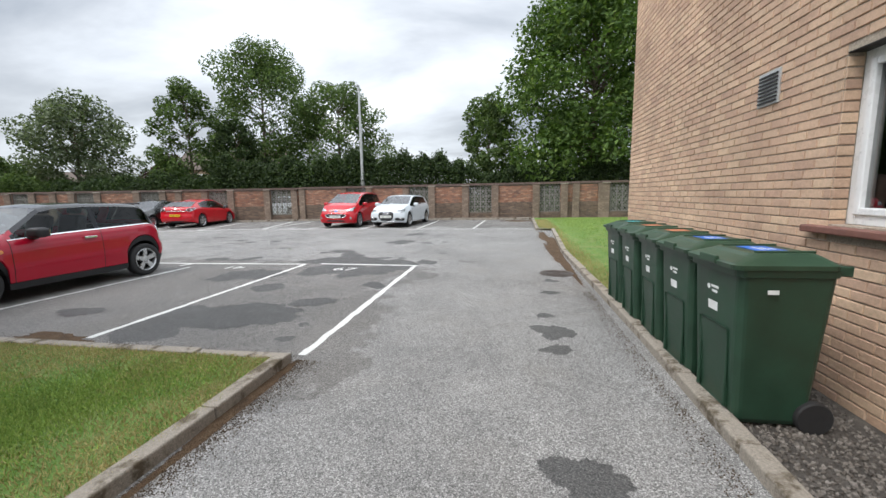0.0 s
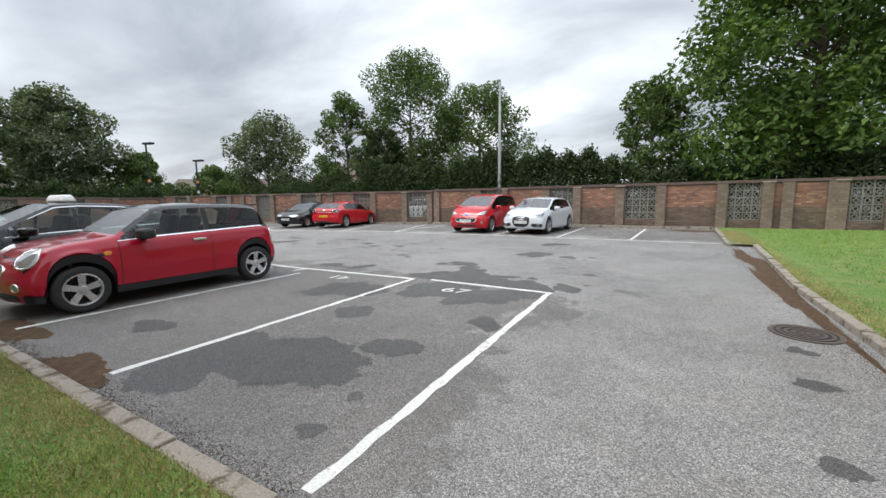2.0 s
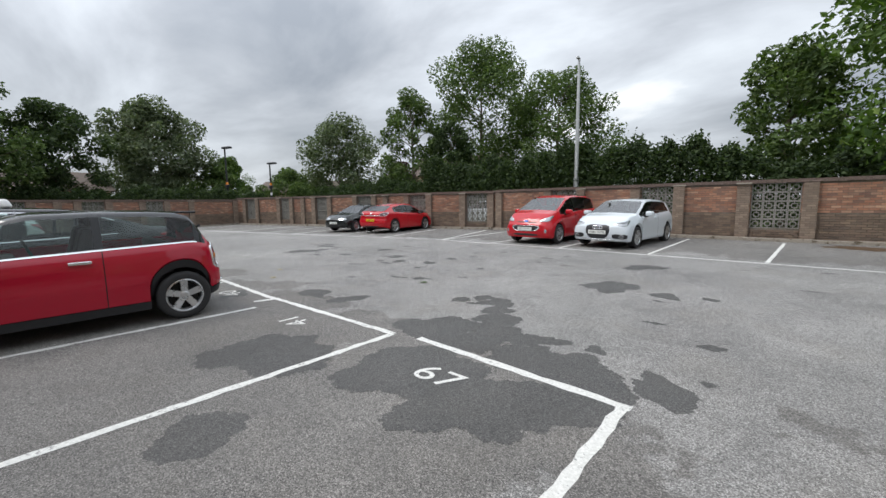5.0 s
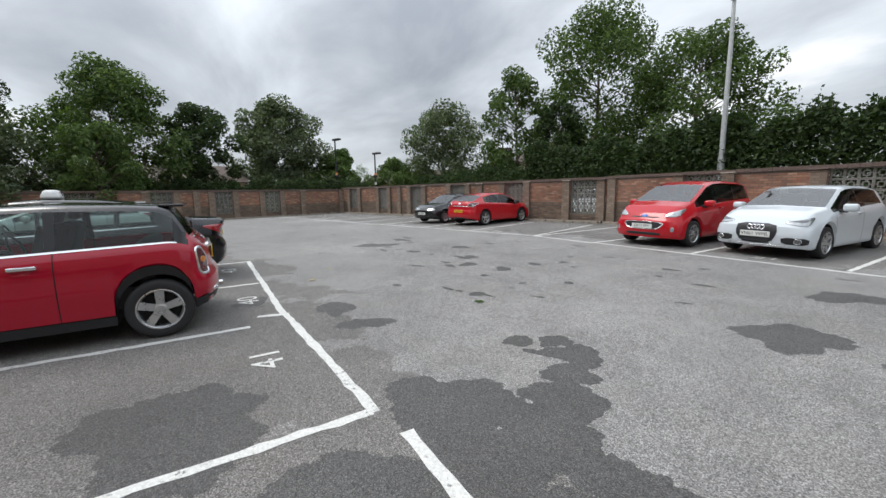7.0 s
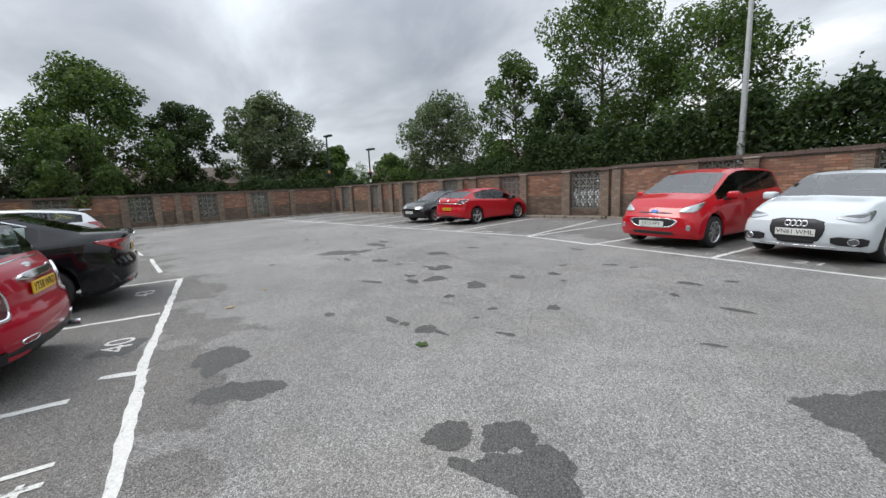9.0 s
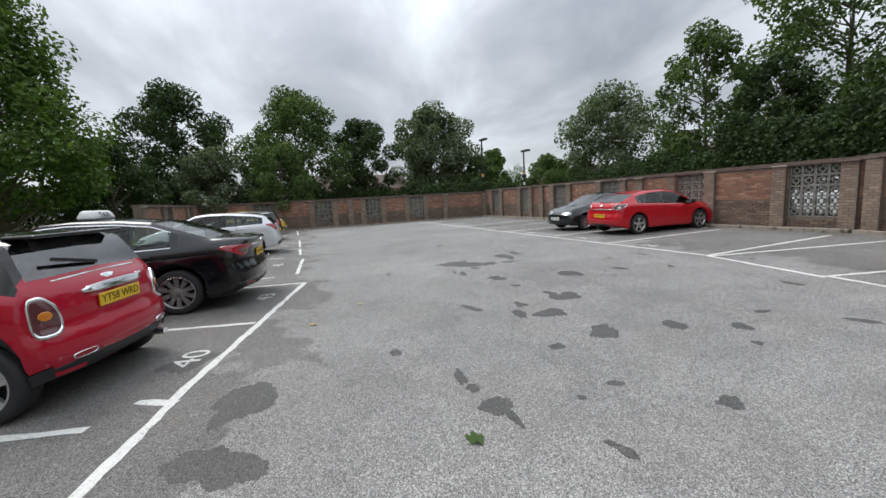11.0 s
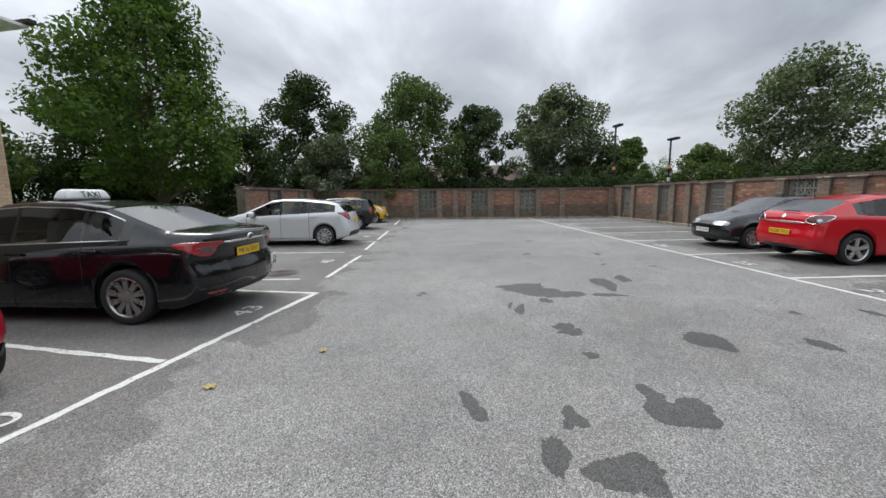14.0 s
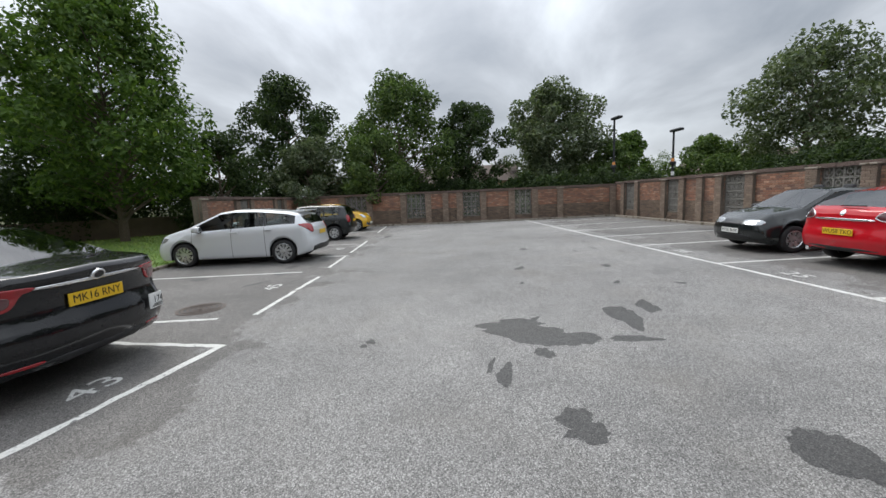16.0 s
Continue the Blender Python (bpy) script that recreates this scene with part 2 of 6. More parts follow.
SCREEN = mossy("grey_concrete_screen", (0.24, 0.23, 0.21), (0.11, 0.11, 0.09), 0.56)
KERB = mossy("lichened_concrete_kerb", (0.30, 0.265, 0.22), (0.10, 0.078, 0.05), 0.52, 5)
MOSS = soil("brown_moss_and_debris", [(0.035, 0.027, 0.018), (0.075, 0.046, 0.022), (0.12, 0.085, 0.05)], 9)
MOSS_STAIN = soil("rusty_moss_stain", [(0.04, 0.028, 0.016), (0.09, 0.05, 0.022), (0.13, 0.085, 0.045)], 9, True)
GRASS_SOIL = soil("lawn_thatch", [(0.08, 0.16, 0.025), (0.12, 0.21, 0.04), (0.21, 0.21, 0.08)], 3.0)
EARTH = soil("rough_grass_and_earth", [(0.05, 0.06, 0.025), (0.08, 0.09, 0.03), (0.12, 0.11, 0.05)], 0.4)
GRAVEL = brick_mat("grey_gravel", [(0.06, 0.05, 0.042), (0.14, 0.125, 0.11), (0.24, 0.215, 0.19), (0.10, 0.085, 0.07)])
GRAVEL_BED = soil("dark_gravel_bed", [(0.05, 0.045, 0.04), (0.09, 0.08, 0.07), (0.13, 0.115, 0.10)], 8)
BLADE = brick_mat("grass_blades", [(0.115, 0.20, 0.026), (0.185, 0.30, 0.045), (0.27, 0.40, 0.07), (0.38, 0.44, 0.12)])
DRY = brick_mat("dry_grass_blades", [(0.50, 0.40, 0.20), (0.40, 0.32, 0.13), (0.27, 0.27, 0.09)])
UPVC = plain("white_upvc", (0.78, 0.79, 0.80), 0.3, vary=0.04)
SILL_TILE = plain("red_clay_sill", (0.20, 0.09, 0.07), 0.6, scale=20, bump=0.002)
ROOF_TILE = plain("brown_roof_tile", (0.11, 0.085, 0.07), 0.85, scale=3)
BIN_GREEN = plain("dark_green_plastic", (0.017, 0.048, 0.028), 0.42, vary=0.25, scale=5, bump=0.0006)
BIN_LID = plain("green_lid_plastic", (0.024, 0.058, 0.032), 0.42, vary=0.25, scale=6, bump=0.0006)
RUBBER = plain("black_rubber", (0.018, 0.018, 0.019), 0.75, scale=30)
BLACK = plain("black_trim", (0.015, 0.015, 0.017), 0.5)
BLUE = plain("blue_sticker", (0.02, 0.14, 0.55), 0.45)
WHITE = plain("white_print", (0.72, 0.73, 0.72), 0.5, vary=0.08)
TERRA = plain("orange_sticker", (0.45, 0.16, 0.08), 0.6)
TEAL = plain("teal_sticker", (0.05, 0.30, 0.32), 0.55)
STEEL = plain("galvanised_steel", (0.52, 0.53, 0.53), 0.45, 0.6)
IRON = plain("cast_iron", (0.11, 0.09, 0.08), 0.6, 0.5, bump=0.002)
LAMP_BLACK = plain("black_painted_steel", (0.02, 0.022, 0.024), 0.45)
BARK = mossy("tree_bark", (0.13, 0.10, 0.075), (0.07, 0.08, 0.04), 0.55, 2.0, 0.02)
CHROME = plain("chrome", (0.8, 0.8, 0.82), 0.12, 1.0, vary=0.03)
ALLOY = plain("silver_alloy", (0.55, 0.56, 0.57), 0.3, 0.85, vary=0.06)
DARK_ALLOY = plain("grey_alloy", (0.38, 0.37, 0.36), 0.3, 0.85)
GLASS = glass_mat("tinted_car_glass", (0.72, 0.79, 0.77), 1.55)
SCREEN_GLASS = glass_mat("laminated_screen_glass", (0.60, 0.66, 0.65), 3.0)
WINDOW_GLASS = glass_mat("window_glass", (0.45, 0.48, 0.48))
LAMP_GLASS = plain("clear_lamp_lens", (0.40, 0.42, 0.43), 0.1, 0.6, coat=1.0)
LAMP_RED = plain("red_lamp_lens", (0.30, 0.007, 0.012), 0.12, coat=1.0)
LAMP_DARK = plain("smoked_lamp_lens", (0.10, 0.03, 0.035), 0.12, coat=1.0)
LAMP_SMOKE = plain("smoked_headlamp_glass", (0.10, 0.105, 0.11), 0.1, coat=1.0)
AMBER = plain("amber_lens", (0.6, 0.2, 0.02), 0.15, coat=1.0)
PLATE_Y = plain("yellow_number_plate", (0.72, 0.45, 0.015), 0.4, vary=0.05)
PLATE_W = plain("white_number_plate", (0.70, 0.71, 0.68), 0.4, vary=0.05)
SEAT = plain("dark_grey_upholstery", (0.045, 0.045, 0.048), 0.85)
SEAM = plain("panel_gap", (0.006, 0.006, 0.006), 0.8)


# ---- mesh helpers ----
def mesh_of(name, verts, faces, mats, idx=None, smooth=False):
    me = bpy.data.meshes.new(name)
    me.from_pydata([tuple(map(float, v)) for v in verts], [], [tuple(map(int, f)) for f in faces])
    for m in mats:
        me.materials.append(m)
    if idx is not None:
        me.polygons.foreach_set("material_index", idx)
    if smooth:
        me.polygons.foreach_set("use_smooth", [True] * len(me.polygons))
    me.update()
    return me


def bm_mesh(name, bm, material, smooth=False):
    bmesh.ops.recalc_face_normals(bm, faces=bm.faces)
    me = bpy.data.meshes.new(name)
    bm.to_mesh(me)
    bm.free()
    me.materials.append(material)
    if smooth:
        me.polygons.foreach_set("use_smooth", [True] * len(me.polygons))
    return me


def part(name, bm, material, parent, label="", smooth=False):
    ob = new(name, bm if isinstance(bm, bpy.types.Mesh) else bm_mesh(name, bm, material, smooth))
    ob.parent = parent
    if label:
        ob["label"] = label
    return ob


def thing(name, label, category, m=None, group="", kind=""):
    ob = new(name)
    ob.empty_display_size = 0.2
    if m is not None:
        ob.matrix_world = m
    return tagged(ob, label, category, group, kind)


def box(bm, x0, x1, y0, y1, z0, z1, bevel=0.0, seg=2, m=None):
    r = bmesh.ops.create_cube(bm, size=1)
    vs = r["verts"]
    bmesh.ops.transform(bm, verts=vs, matrix=Matrix.Translation(((x0 + x1) / 2, (y0 + y1) / 2, (z0 + z1) / 2)) @ Matrix.Diagonal((abs(x1 - x0), abs(y1 - y0), abs(z1 - z0), 1)))
    if bevel:
        es = list({e for v in vs for e in v.link_edges})
        r2 = bmesh.ops.bevel(bm, geom=es, offset=bevel, segments=seg, affect="EDGES", profile=0.5)
        vs = list({v for f in r2["faces"] for v in f.verts} | {v for v in vs if v.is_valid})
    if m is not None:
        bmesh.ops.transform(bm, verts=vs, matrix=m)
    return bm


def boxed(*a, **k):
    return box(bmesh.new(), *a, **k)


def cyl(bm, p0, p1, r0, r1=None, seg=16):
    p0, p1 = Vector(p0), Vector(p1)
    d = p1 - p0
    m = Matrix.Translation((p0 + p1) / 2) @ d.to_track_quat("Z", "Y").to_matrix().to_4x4()
    bmesh.ops.create_cone(bm, cap_ends=True, segments=seg, radius1=r0, radius2=r0 if r1 is None else r1, depth=d.length, matrix=m)
    return bm


def lathe(bm, prof, seg=32, m=None):
    """Turns (radius, height) pairs about the y axis."""
    rings = []
    for r, h in prof:
        rings.append([bm.verts.new((r * math.cos(2 * math.pi * i / seg), h, r * math.sin(2 * math.pi * i / seg))) for i in range(seg)])
    for a, b in zip(rings, rings[1:]):
        for i in range(seg):
            bm.faces.new((a[i], a[(i + 1) % seg], b[(i + 1) % seg], b[i]))
    if m is not None:
        bmesh.ops.transform(bm, verts=[v for r in rings for v in r], matrix=m)
    return bm


def words(name, text, size, material, parent, m, depth=0.001, label="", squash=1.0):
    cu = bpy.data.curves.new(name, "FONT")
    cu.body, cu.size, cu.extrude = text, size, depth
    cu.align_x, cu.align_y = "CENTER", "CENTER"
    cu.materials.append(material)
    ob = new(name, cu)
    ob.parent = parent
    ob.matrix_basis = m @ Matrix.Diagonal((squash, 1, 1, 1))
    if label:
        ob["label"] = label
    return ob


def gz(y):
    """Height of the tarmac, which rises a little towards the back wall."""
    y = min(y, 26.0)
    return 0.015 * math.log1p(math.exp((y - 9) / 1.5))


# ---- ground ----
def sheet(name, xs, ys, zf, material, label, category):
    vs = [(x, y, zf(x, y)) for y in ys for x in xs]
    n = len(xs)
    fs = [(j * n + i, j * n + i + 1, (j + 1) * n + i + 1, (j + 1) * n + i) for j in range(len(ys) - 1) for i in range(n - 1)]
    return tagged(new(name, mesh_of(name, vs, fs, [material], smooth=True)), label, category, kind="structure")


sheet("ground", [-1500, -200, -60, -35, -20, 0, 12, 60, 200, 1500], [-1500, -200, -60, -20, 0, 8, 10, 12, 15, 20, 26, 60, 200, 1500],
      lambda x, y: gz(y) - 0.06, EARTH, "rough grassy ground around the car park", "ground")
sheet("road", list(np.linspace(-37, 12, 30)), [-14, -8, 0, 3, 6, 7, 8, 9, 10, 11, 12, 13, 14, 16, 18, 20, 22],
      lambda x, y: gz(y), ASPHALT, "bleached grey asphalt of the car park, damp in places", "tarmac")


def ribbon(name, p0, p1, w, material, label, lift=0.004, ragged=0.012, kind="structure", category="road marking"):
    p0, p1 = Vector(p0), Vector(p1)
    d = p1 - p0
    n = max(2, int(d.length / 0.12))
    u = d.normalized()
    s = Vector((-u.y, u.x))
    vs = []
    for i in range(n + 1):
        c = p0 + d * (i / n)
        for sg in (-1, 1):
            q = c + s * sg * (w / 2 + random.uniform(-ragged, ragged))
            vs.append((q.x, q.y, gz(q.y) + lift))
    fs = [(2 * i, 2 * i + 1, 2 * i + 3, 2 * i + 2) for i in range(n)]
    return tagged(new(name, mesh_of(name, vs, fs, [material])), label, category, kind=kind)


MARK = "worn white painted bay line on the asphalt"
T = (-0.222, 0.975)
LINES = [
    ((-4.12, 8.0), (-1.86, 7.94)), ((-1.92, 7.97), (-1.86, 3.2)), ((-4.46, 7.9), (-4.48, 3.32)), ((-6.94, 7.38), (-7.05, 3.3)),
    ((-4.44, 7.92), (-7.2, 7.82)), ((-7.24, 7.8), (-12.12, 7.86)), ((-7.22, 7.86), (-7.32, 7.5)), ((-9.42, 7.76), (-9.55, 3.2)),
    ((-12.08, 7.86), (-12.0, 3.2)), ((-13.03, 7.0), (-12.1, 2.9)), ((-13.24, 7.44), (-14.7, 7.2)), ((-14.78, 7.18), (-15.96, 7.0)),
    ((-16.48, 6.29), (-15.4, 1.6)), ((-17.04, 6.68), (-18.9, 6.25)), ((-19.0, 6.3), (-18.0, 1.8)), ((-19.6, 6.1), (-22.84, 5.36)),
    ((-21.9, 5.3), (-20.9, 0.9)), ((-24.6, 4.9), (-23.6, 0.3)), ((-26.58, 4.44), (-30.76, 3.44)), ((-27.3, 4.2), (-26.3, -0.4)),
    ((0.95, 16.1), (-8.9, 16.27)), ((-8.9, 16.18), (-11.3, 16.27)), ((-11.35, 16.3), (-33.6, 11.35)),
    ((-1.46, 16.3), (-1.25, 20.9)), ((-3.9, 16.3), (-3.78, 20.9)), ((-6.43, 16.2), (-6.3, 20.9)), ((-8.95, 16.25), (-8.75, 20.9)),
    ((-11.27, 16.26), (-12.4, 20.74)), ((-11.2, 16.26), (-11.1, 20.7)),
]
for a, b in LINES:
    ribbon("marking", a, b, 0.085, LINE, MARK)
for x0 in (-14.15, -16.85, -19.75, -22.2, -24.6, -27.3, -30.0):
    y0 = 16.27 + (x0 + 11.3) * 0.2215
    ribbon("marking", (x0, y0), (x0 + T[0] * 4.7, y0 + T[1] * 4.7), 0.09, LINE, MARK)
for text, x, y, rz in (("67", -3.3, 7.42, 2), ("41", -5.85, 7.42, 180), ("40", -8.25, 7.5, 180), ("43", -11.05, 7.42, 180), ("45", -15.0, 6.55, 192), ("47", -20.6, 5.3, 192),
                       ("21", -5.2, 16.75, 0), ("22", -7.6, 16.75, 0), ("24", -13.2, 16.3, 12), ("25", -15.7, 15.75, 12), ("26", -18.6, 15.1, 12)):
    ob = words("bay_number", text, 0.39, LINE, None, pose(x, y, gz(y) + 0.005, 0, 0, rz), 0.0005, squash=1.25)
    tagged(ob, "worn white painted bay number on the asphalt", "road marking", kind="structure")


def blob(x, y, rx, ry, rz, seed, material, lift, name, label, category, rough=0.35):
    rnd = random.Random(seed)
    n, ph = 110, rnd.uniform(0, 50)
    vs, ring = [(x, y, gz(y) + lift)], []
    c, s = math.cos(radians(rz)), math.sin(radians(rz))
    for i in range(n):
        a = 2 * math.pi * i / n
        k = 0.86 + rough * (noise.noise((math.cos(a) * 0.9 + ph, math.sin(a) * 0.9, 0)) * 1.6 + 0.5 * noise.noise((math.cos(a) * 2.6 + ph, math.sin(a) * 2.6, 5)) + 0.22 * noise.noise((math.cos(a) * 8, math.sin(a) * 8 + ph, 9)) + 0.12 * noise.noise((math.cos(a) * 22, math.sin(a) * 22 + ph, 3)))
        px, py = rx * k * math.cos(a), ry * k * math.sin(a)
        X, Y = x + c * px - s * py, y + s * px + c * py
        ring.append((X, Y))
    for q in (0.7, 1.12):
        vs += [(x + (X - x) * q, y + (Y - y) * q, gz(y + (Y - y) * q) + lift) for X, Y in ring]
    fs = [(0, i + 1, (i + 1) % n + 1) for i in range(n)] + [(i + 1, n + i + 1, n + (i + 1) % n + 1, (i + 1) % n + 1) for i in range(n)]
    me = mesh_of(name, vs, fs, [material])
    me.attributes.new("edge", "FLOAT", "POINT").data.foreach_set("value", [1.0] * (n + 1) + [0.0] * n)
    return tagged(new(name, me), label, category, kind="structure")



# ---- kerbs and lawns ----
def kerb(p0, p1, label, w=0.125, h=0.085, inside=1):
    """Concrete kerb stones laid end to end from p0 to p1; the body lies on the left of that way if inside is 1."""
    p0, p1 = Vector(p0), Vector(p1)
    L = (p1 - p0).length
    u = (p1 - p0) / L
    a = math.degrees(math.atan2(u.y, u.x))
    base = thing("kerb", label, "kerb", kind="structure")
    n = max(1, round(L / 0.915))
    for i in range(n):
        s0, s1 = L * i / n, L * (i + 1) / n
        c = p0 + u * (s0 + s1) / 2
        l = (s1 - s0) / 2 - 0.004
        bm = boxed(-l, l, 0 if inside > 0 else -w, w if inside > 0 else 0, -0.12, h + random.uniform(-0.008, 0.008), 0.014)
        ob = part("kerb_stone", bm, KERB, base)
        ob.matrix_basis = pose(c.x, c.y, gz(c.y), random.uniform(-0.8, 0.8), random.uniform(-0.5, 0.5), a + random.uniform(-0.3, 0.3))


KL = "weathered concrete kerb with lichen and moss"
kerb((-1.90, -6.0), (-1.88, 3.02), KL, inside=1)
kerb((-1.88, 3.06), (-12.1, 3.03), KL, inside=1)
kerb((-12.1, 3.03), (-20.4, 1.1), KL, inside=1)
kerb((1.30, -4.0), (1.40, 4.0), KL, inside=-1)
kerb((1.40, 4.0), (1.36, 10.0), KL, inside=-1)
kerb((1.36, 10.0), (1.66, 15.6), KL, inside=-1)
kerb((1.66, 15.6), (1.06, 15.55), KL, inside=-1)
kerb((1.06, 15.6), (1.2, 21.3), KL, inside=-1)
kerb((1.2, 21.35), (-12.4, 21.35), "low concrete kerb along the foot of the brick wall", 0.2, 0.1, -1)
kerb((-12.45, 21.3), (-33.0, 16.6), "low concrete kerb along the foot of the brick wall", 0.2, 0.1, -1)
kerb((-32.85, 16.6), (-30.4, -1.8), "low concrete kerb along the foot of the brick wall", 0.2, 0.1, -1)


def poly_sheet(name, pts, z, material, label, category, grid=None):
    vs = [(x, y, gz(y) + z) for x, y in pts]
    return tagged(new(name, mesh_of(name, vs, [tuple(range(len(pts)))], [material])), label, category, kind="structure")


LAWN_L = [(-1.95, -12), (-1.93, 2.96), (-12.1, 2.96), (-20.4, 0.95), (-30, -3), (-34, -30), (-10, -30)]
LAWN_R = [(1.50, 4.9), (1.48, 10.0), (1.78, 15.45), (1.2, 15.5), (1.32, 21.6), (14, 21.6), (14, 9.2), (2.4, 9.2), (2.4, 4.9)]
poly_sheet("lawn", LAWN_L, 0.075, GRASS_SOIL, "mown lawn with dry edges beside the kerb", "lawn")
poly_sheet("lawn", LAWN_R, 0.075, GRASS_SOIL, "mown grass verge with dry edges behind the bins", "lawn")
poly_sheet("gravel_bed", [(1.42, -4), (1.52, 4.0), (1.49, 6.6), (2.5, 6.6), (2.5, -4)], 0.0, GRAVEL_BED, "grey gravel strip under the wheelie bins", "gravel")


def inside_poly(x, y, pts):
    ok = False
    for (x0, y0), (x1, y1) in zip(pts, pts[1:] + pts[:1]):
        if (y0 > y) != (y1 > y) and x < (x1 - x0) * (y - y0) / (y1 - y0) + x0:
            ok = not ok
    return ok


def blades(name, n, area, poly, hmin, hmax, material, label, keep=None, w=0.004):
    rnd = random.Random(len(name) + n)
    vs, fs = [], []
    x0, x1, y0, y1 = area
    while len(fs) < n:
        x, y = rnd.uniform(x0, x1), rnd.uniform(y0, y1)
        if not inside_poly(x, y, poly) or (keep and rnd.random() > keep(x, y)):
            continue
        a, h = rnd.uniform(0, 6.28), rnd.uniform(hmin, hmax)
        dx, dy = math.cos(a) * w, math.sin(a) * w
        lx, ly = rnd.gauss(0, 0.4) * h, rnd.gauss(0, 0.4) * h
        z = gz(y) + 0.072
        k = len(vs)
        vs += [(x - dx, y - dy, z), (x + dx, y + dy, z), (x + lx, y + ly, z + h)]
        fs.append((k, k + 1, k + 2))
    return tagged(new(name, mesh_of(name, vs, fs, [material])), label, "grass", kind="stuff")


def patchy(x, y):
    edge = min(abs(y - 2.96), abs(x + 1.93)) if y < 3 and x < 0 else min(abs(x - 1.5), 3)
    return max(0.04, min(1.0, edge / 0.95 + 0.9 * noise.noise((x * 0.9, y * 0.9, 2)) - 0.15))


blades("grass", 150000, (-6.5, -1.9, 0.6, 3.0), LAWN_L, 0.012, 0.032, BLADE, "short green lawn grass", patchy)
blades("dry_grass", 36000, (-8, -1.9, 0.6, 3.0), LAWN_L, 0.012, 0.03, DRY, "dry straw coloured grass along the kerb", lambda x, y: max(0.0, 1.0 - min(abs(y - 2.96), abs(x + 1.93)) / (0.85 + 0.6 * noise.noise((x * 1.4, y * 1.4, 7)))) if x < 0 else 0)
blades("dry_grass", 9000, (1.2, 2.4, 4.9, 20.0), LAWN_R, 0.02, 0.045, DRY, "dry straw coloured grass along the verge kerb", lambda x, y: max(0.0, 1 - abs(x - 1.55) / 0.45), 0.007)
blades("grass", 30000, (1.2, 9, 4.9, 21.5), LAWN_R, 0.02, 0.05, BLADE, "short green verge grass", patchy, 0.008)
blades("grass", 26000, (-30, -10, -14, 2.9), LAWN_L, 0.03, 0.09, BLADE, "rough green grass under the trees", None, 0.015)


def pebbles(name, n, fn, rmin, rmax, material, label, z=0.05):
    rnd = random.Random(n)
    base = [(1, 0, 0), (-1, 0, 0), (0, 1, 0), (0, -1, 0), (0, 0, 1), (0, 0, -1)]
    tri = [(0, 2, 4), (2, 1, 4), (1, 3, 4), (3, 0, 4), (2, 0, 5), (1, 2, 5), (3, 1, 5), (0, 3, 5)]
    vs, fs = [], []
    for _ in range(n):
        x, y = fn(rnd)
        r = rnd.uniform(rmin, rmax)
        m = Euler((rnd.uniform(0, 6), rnd.uniform(0, 6), rnd.uniform(0, 6))).to_matrix()
        k = len(vs)
        for b in base:
            q = m @ Vector((b[0] * r * rnd.uniform(0.6, 1.2), b[1] * r * rnd.uniform(0.6, 1.2), b[2] * r * 0.7))
            vs.append((x + q.x, y + q.y, gz(y) + z + q.z))
        fs += [(a + k, b + k, c + k) for a, b, c in tri]
    return tagged(new(name, mesh_of(name, vs, fs, [material])), label, "gravel", kind="stuff")


pebbles("gravel", 9000, lambda r: (r.uniform(1.47, 2.32), r.uniform(0.8, 6.5)), 0.006, 0.02, GRAVEL, "loose grey gravel chippings beside the wall", 0.006)
pebbles("debris", 7000, lambda r: (1.30 - abs(r.gauss(0, 0.09)), r.uniform(0.5, 6)) if r.random() < 0.35 else (1.34 - abs(r.gauss(0, 0.22)), r.uniform(5, 21)), 0.002, 0.007, MOSS, "brown moss and leaf litter along the kerb", 0.002)
pebbles("debris", 12000, lambda r: (-1.86 + abs(r.gauss(0, 0.12)), r.uniform(0.3, 3.1)) if r.random() < 0.7 else (r.uniform(-7.5, -1.9), 3.08 + abs(r.gauss(0, 0.09))), 0.002, 0.006, MOSS, "brown moss and grit along the kerb", 0.002)
for x, y, rx, ry, rz, sd in ((-1.83, 2.0, 0.05, 1.0, 0, 1), (-4.9, 3.22, 0.6, 0.2, 0, 2), (-7.0, 3.25, 0.6, 0.25, 0, 3), (1.2, 9.0, 0.14, 2.6, 0, 4), (1.25, 13.0, 0.25, 2.4, 0, 5), (0.6, 20.4, 1.0, 0.5, 0, 6)):
    blob(x, y, rx * 1.2, ry * 1.2, rz, sd, MOSS_STAIN, 0.003, "moss_patch", "rusty brown moss on the asphalt beside the kerb", "moss", 0.5)


# ---- brickwork ----
def brick_courses(L, z0, z1, holes, bl=0.215, bh=0.065, j=0.01, thick=0.012, rnd=None, ends=0.0):
    """Faces of single bricks, stretcher bond, on the plane y = 0 facing -y: a list of (s0, s1, z0, z1)."""
    out, row, z = [], 0, z0
    while z + bh <= z1 + 1e-6:
        s = -(bl + j) / 2 if row % 2 else 0.0
        while s < L:
            a, b = max(0.0, s), min(L, s + bl)
            spans = [(a, b)]
            for h in holes:
                if z < h[3] and z + bh > h[2]:
                    spans = [(max(p, lo), min(q, hi)) for p, q in spans for lo, hi in ((-9, h[0]), (h[1], 99))]
            out += [(p, q, z, z + bh) for p, q in spans if q - p > 0.02]
            s += bl + j
        z += bh + j
        row += 1
    return out


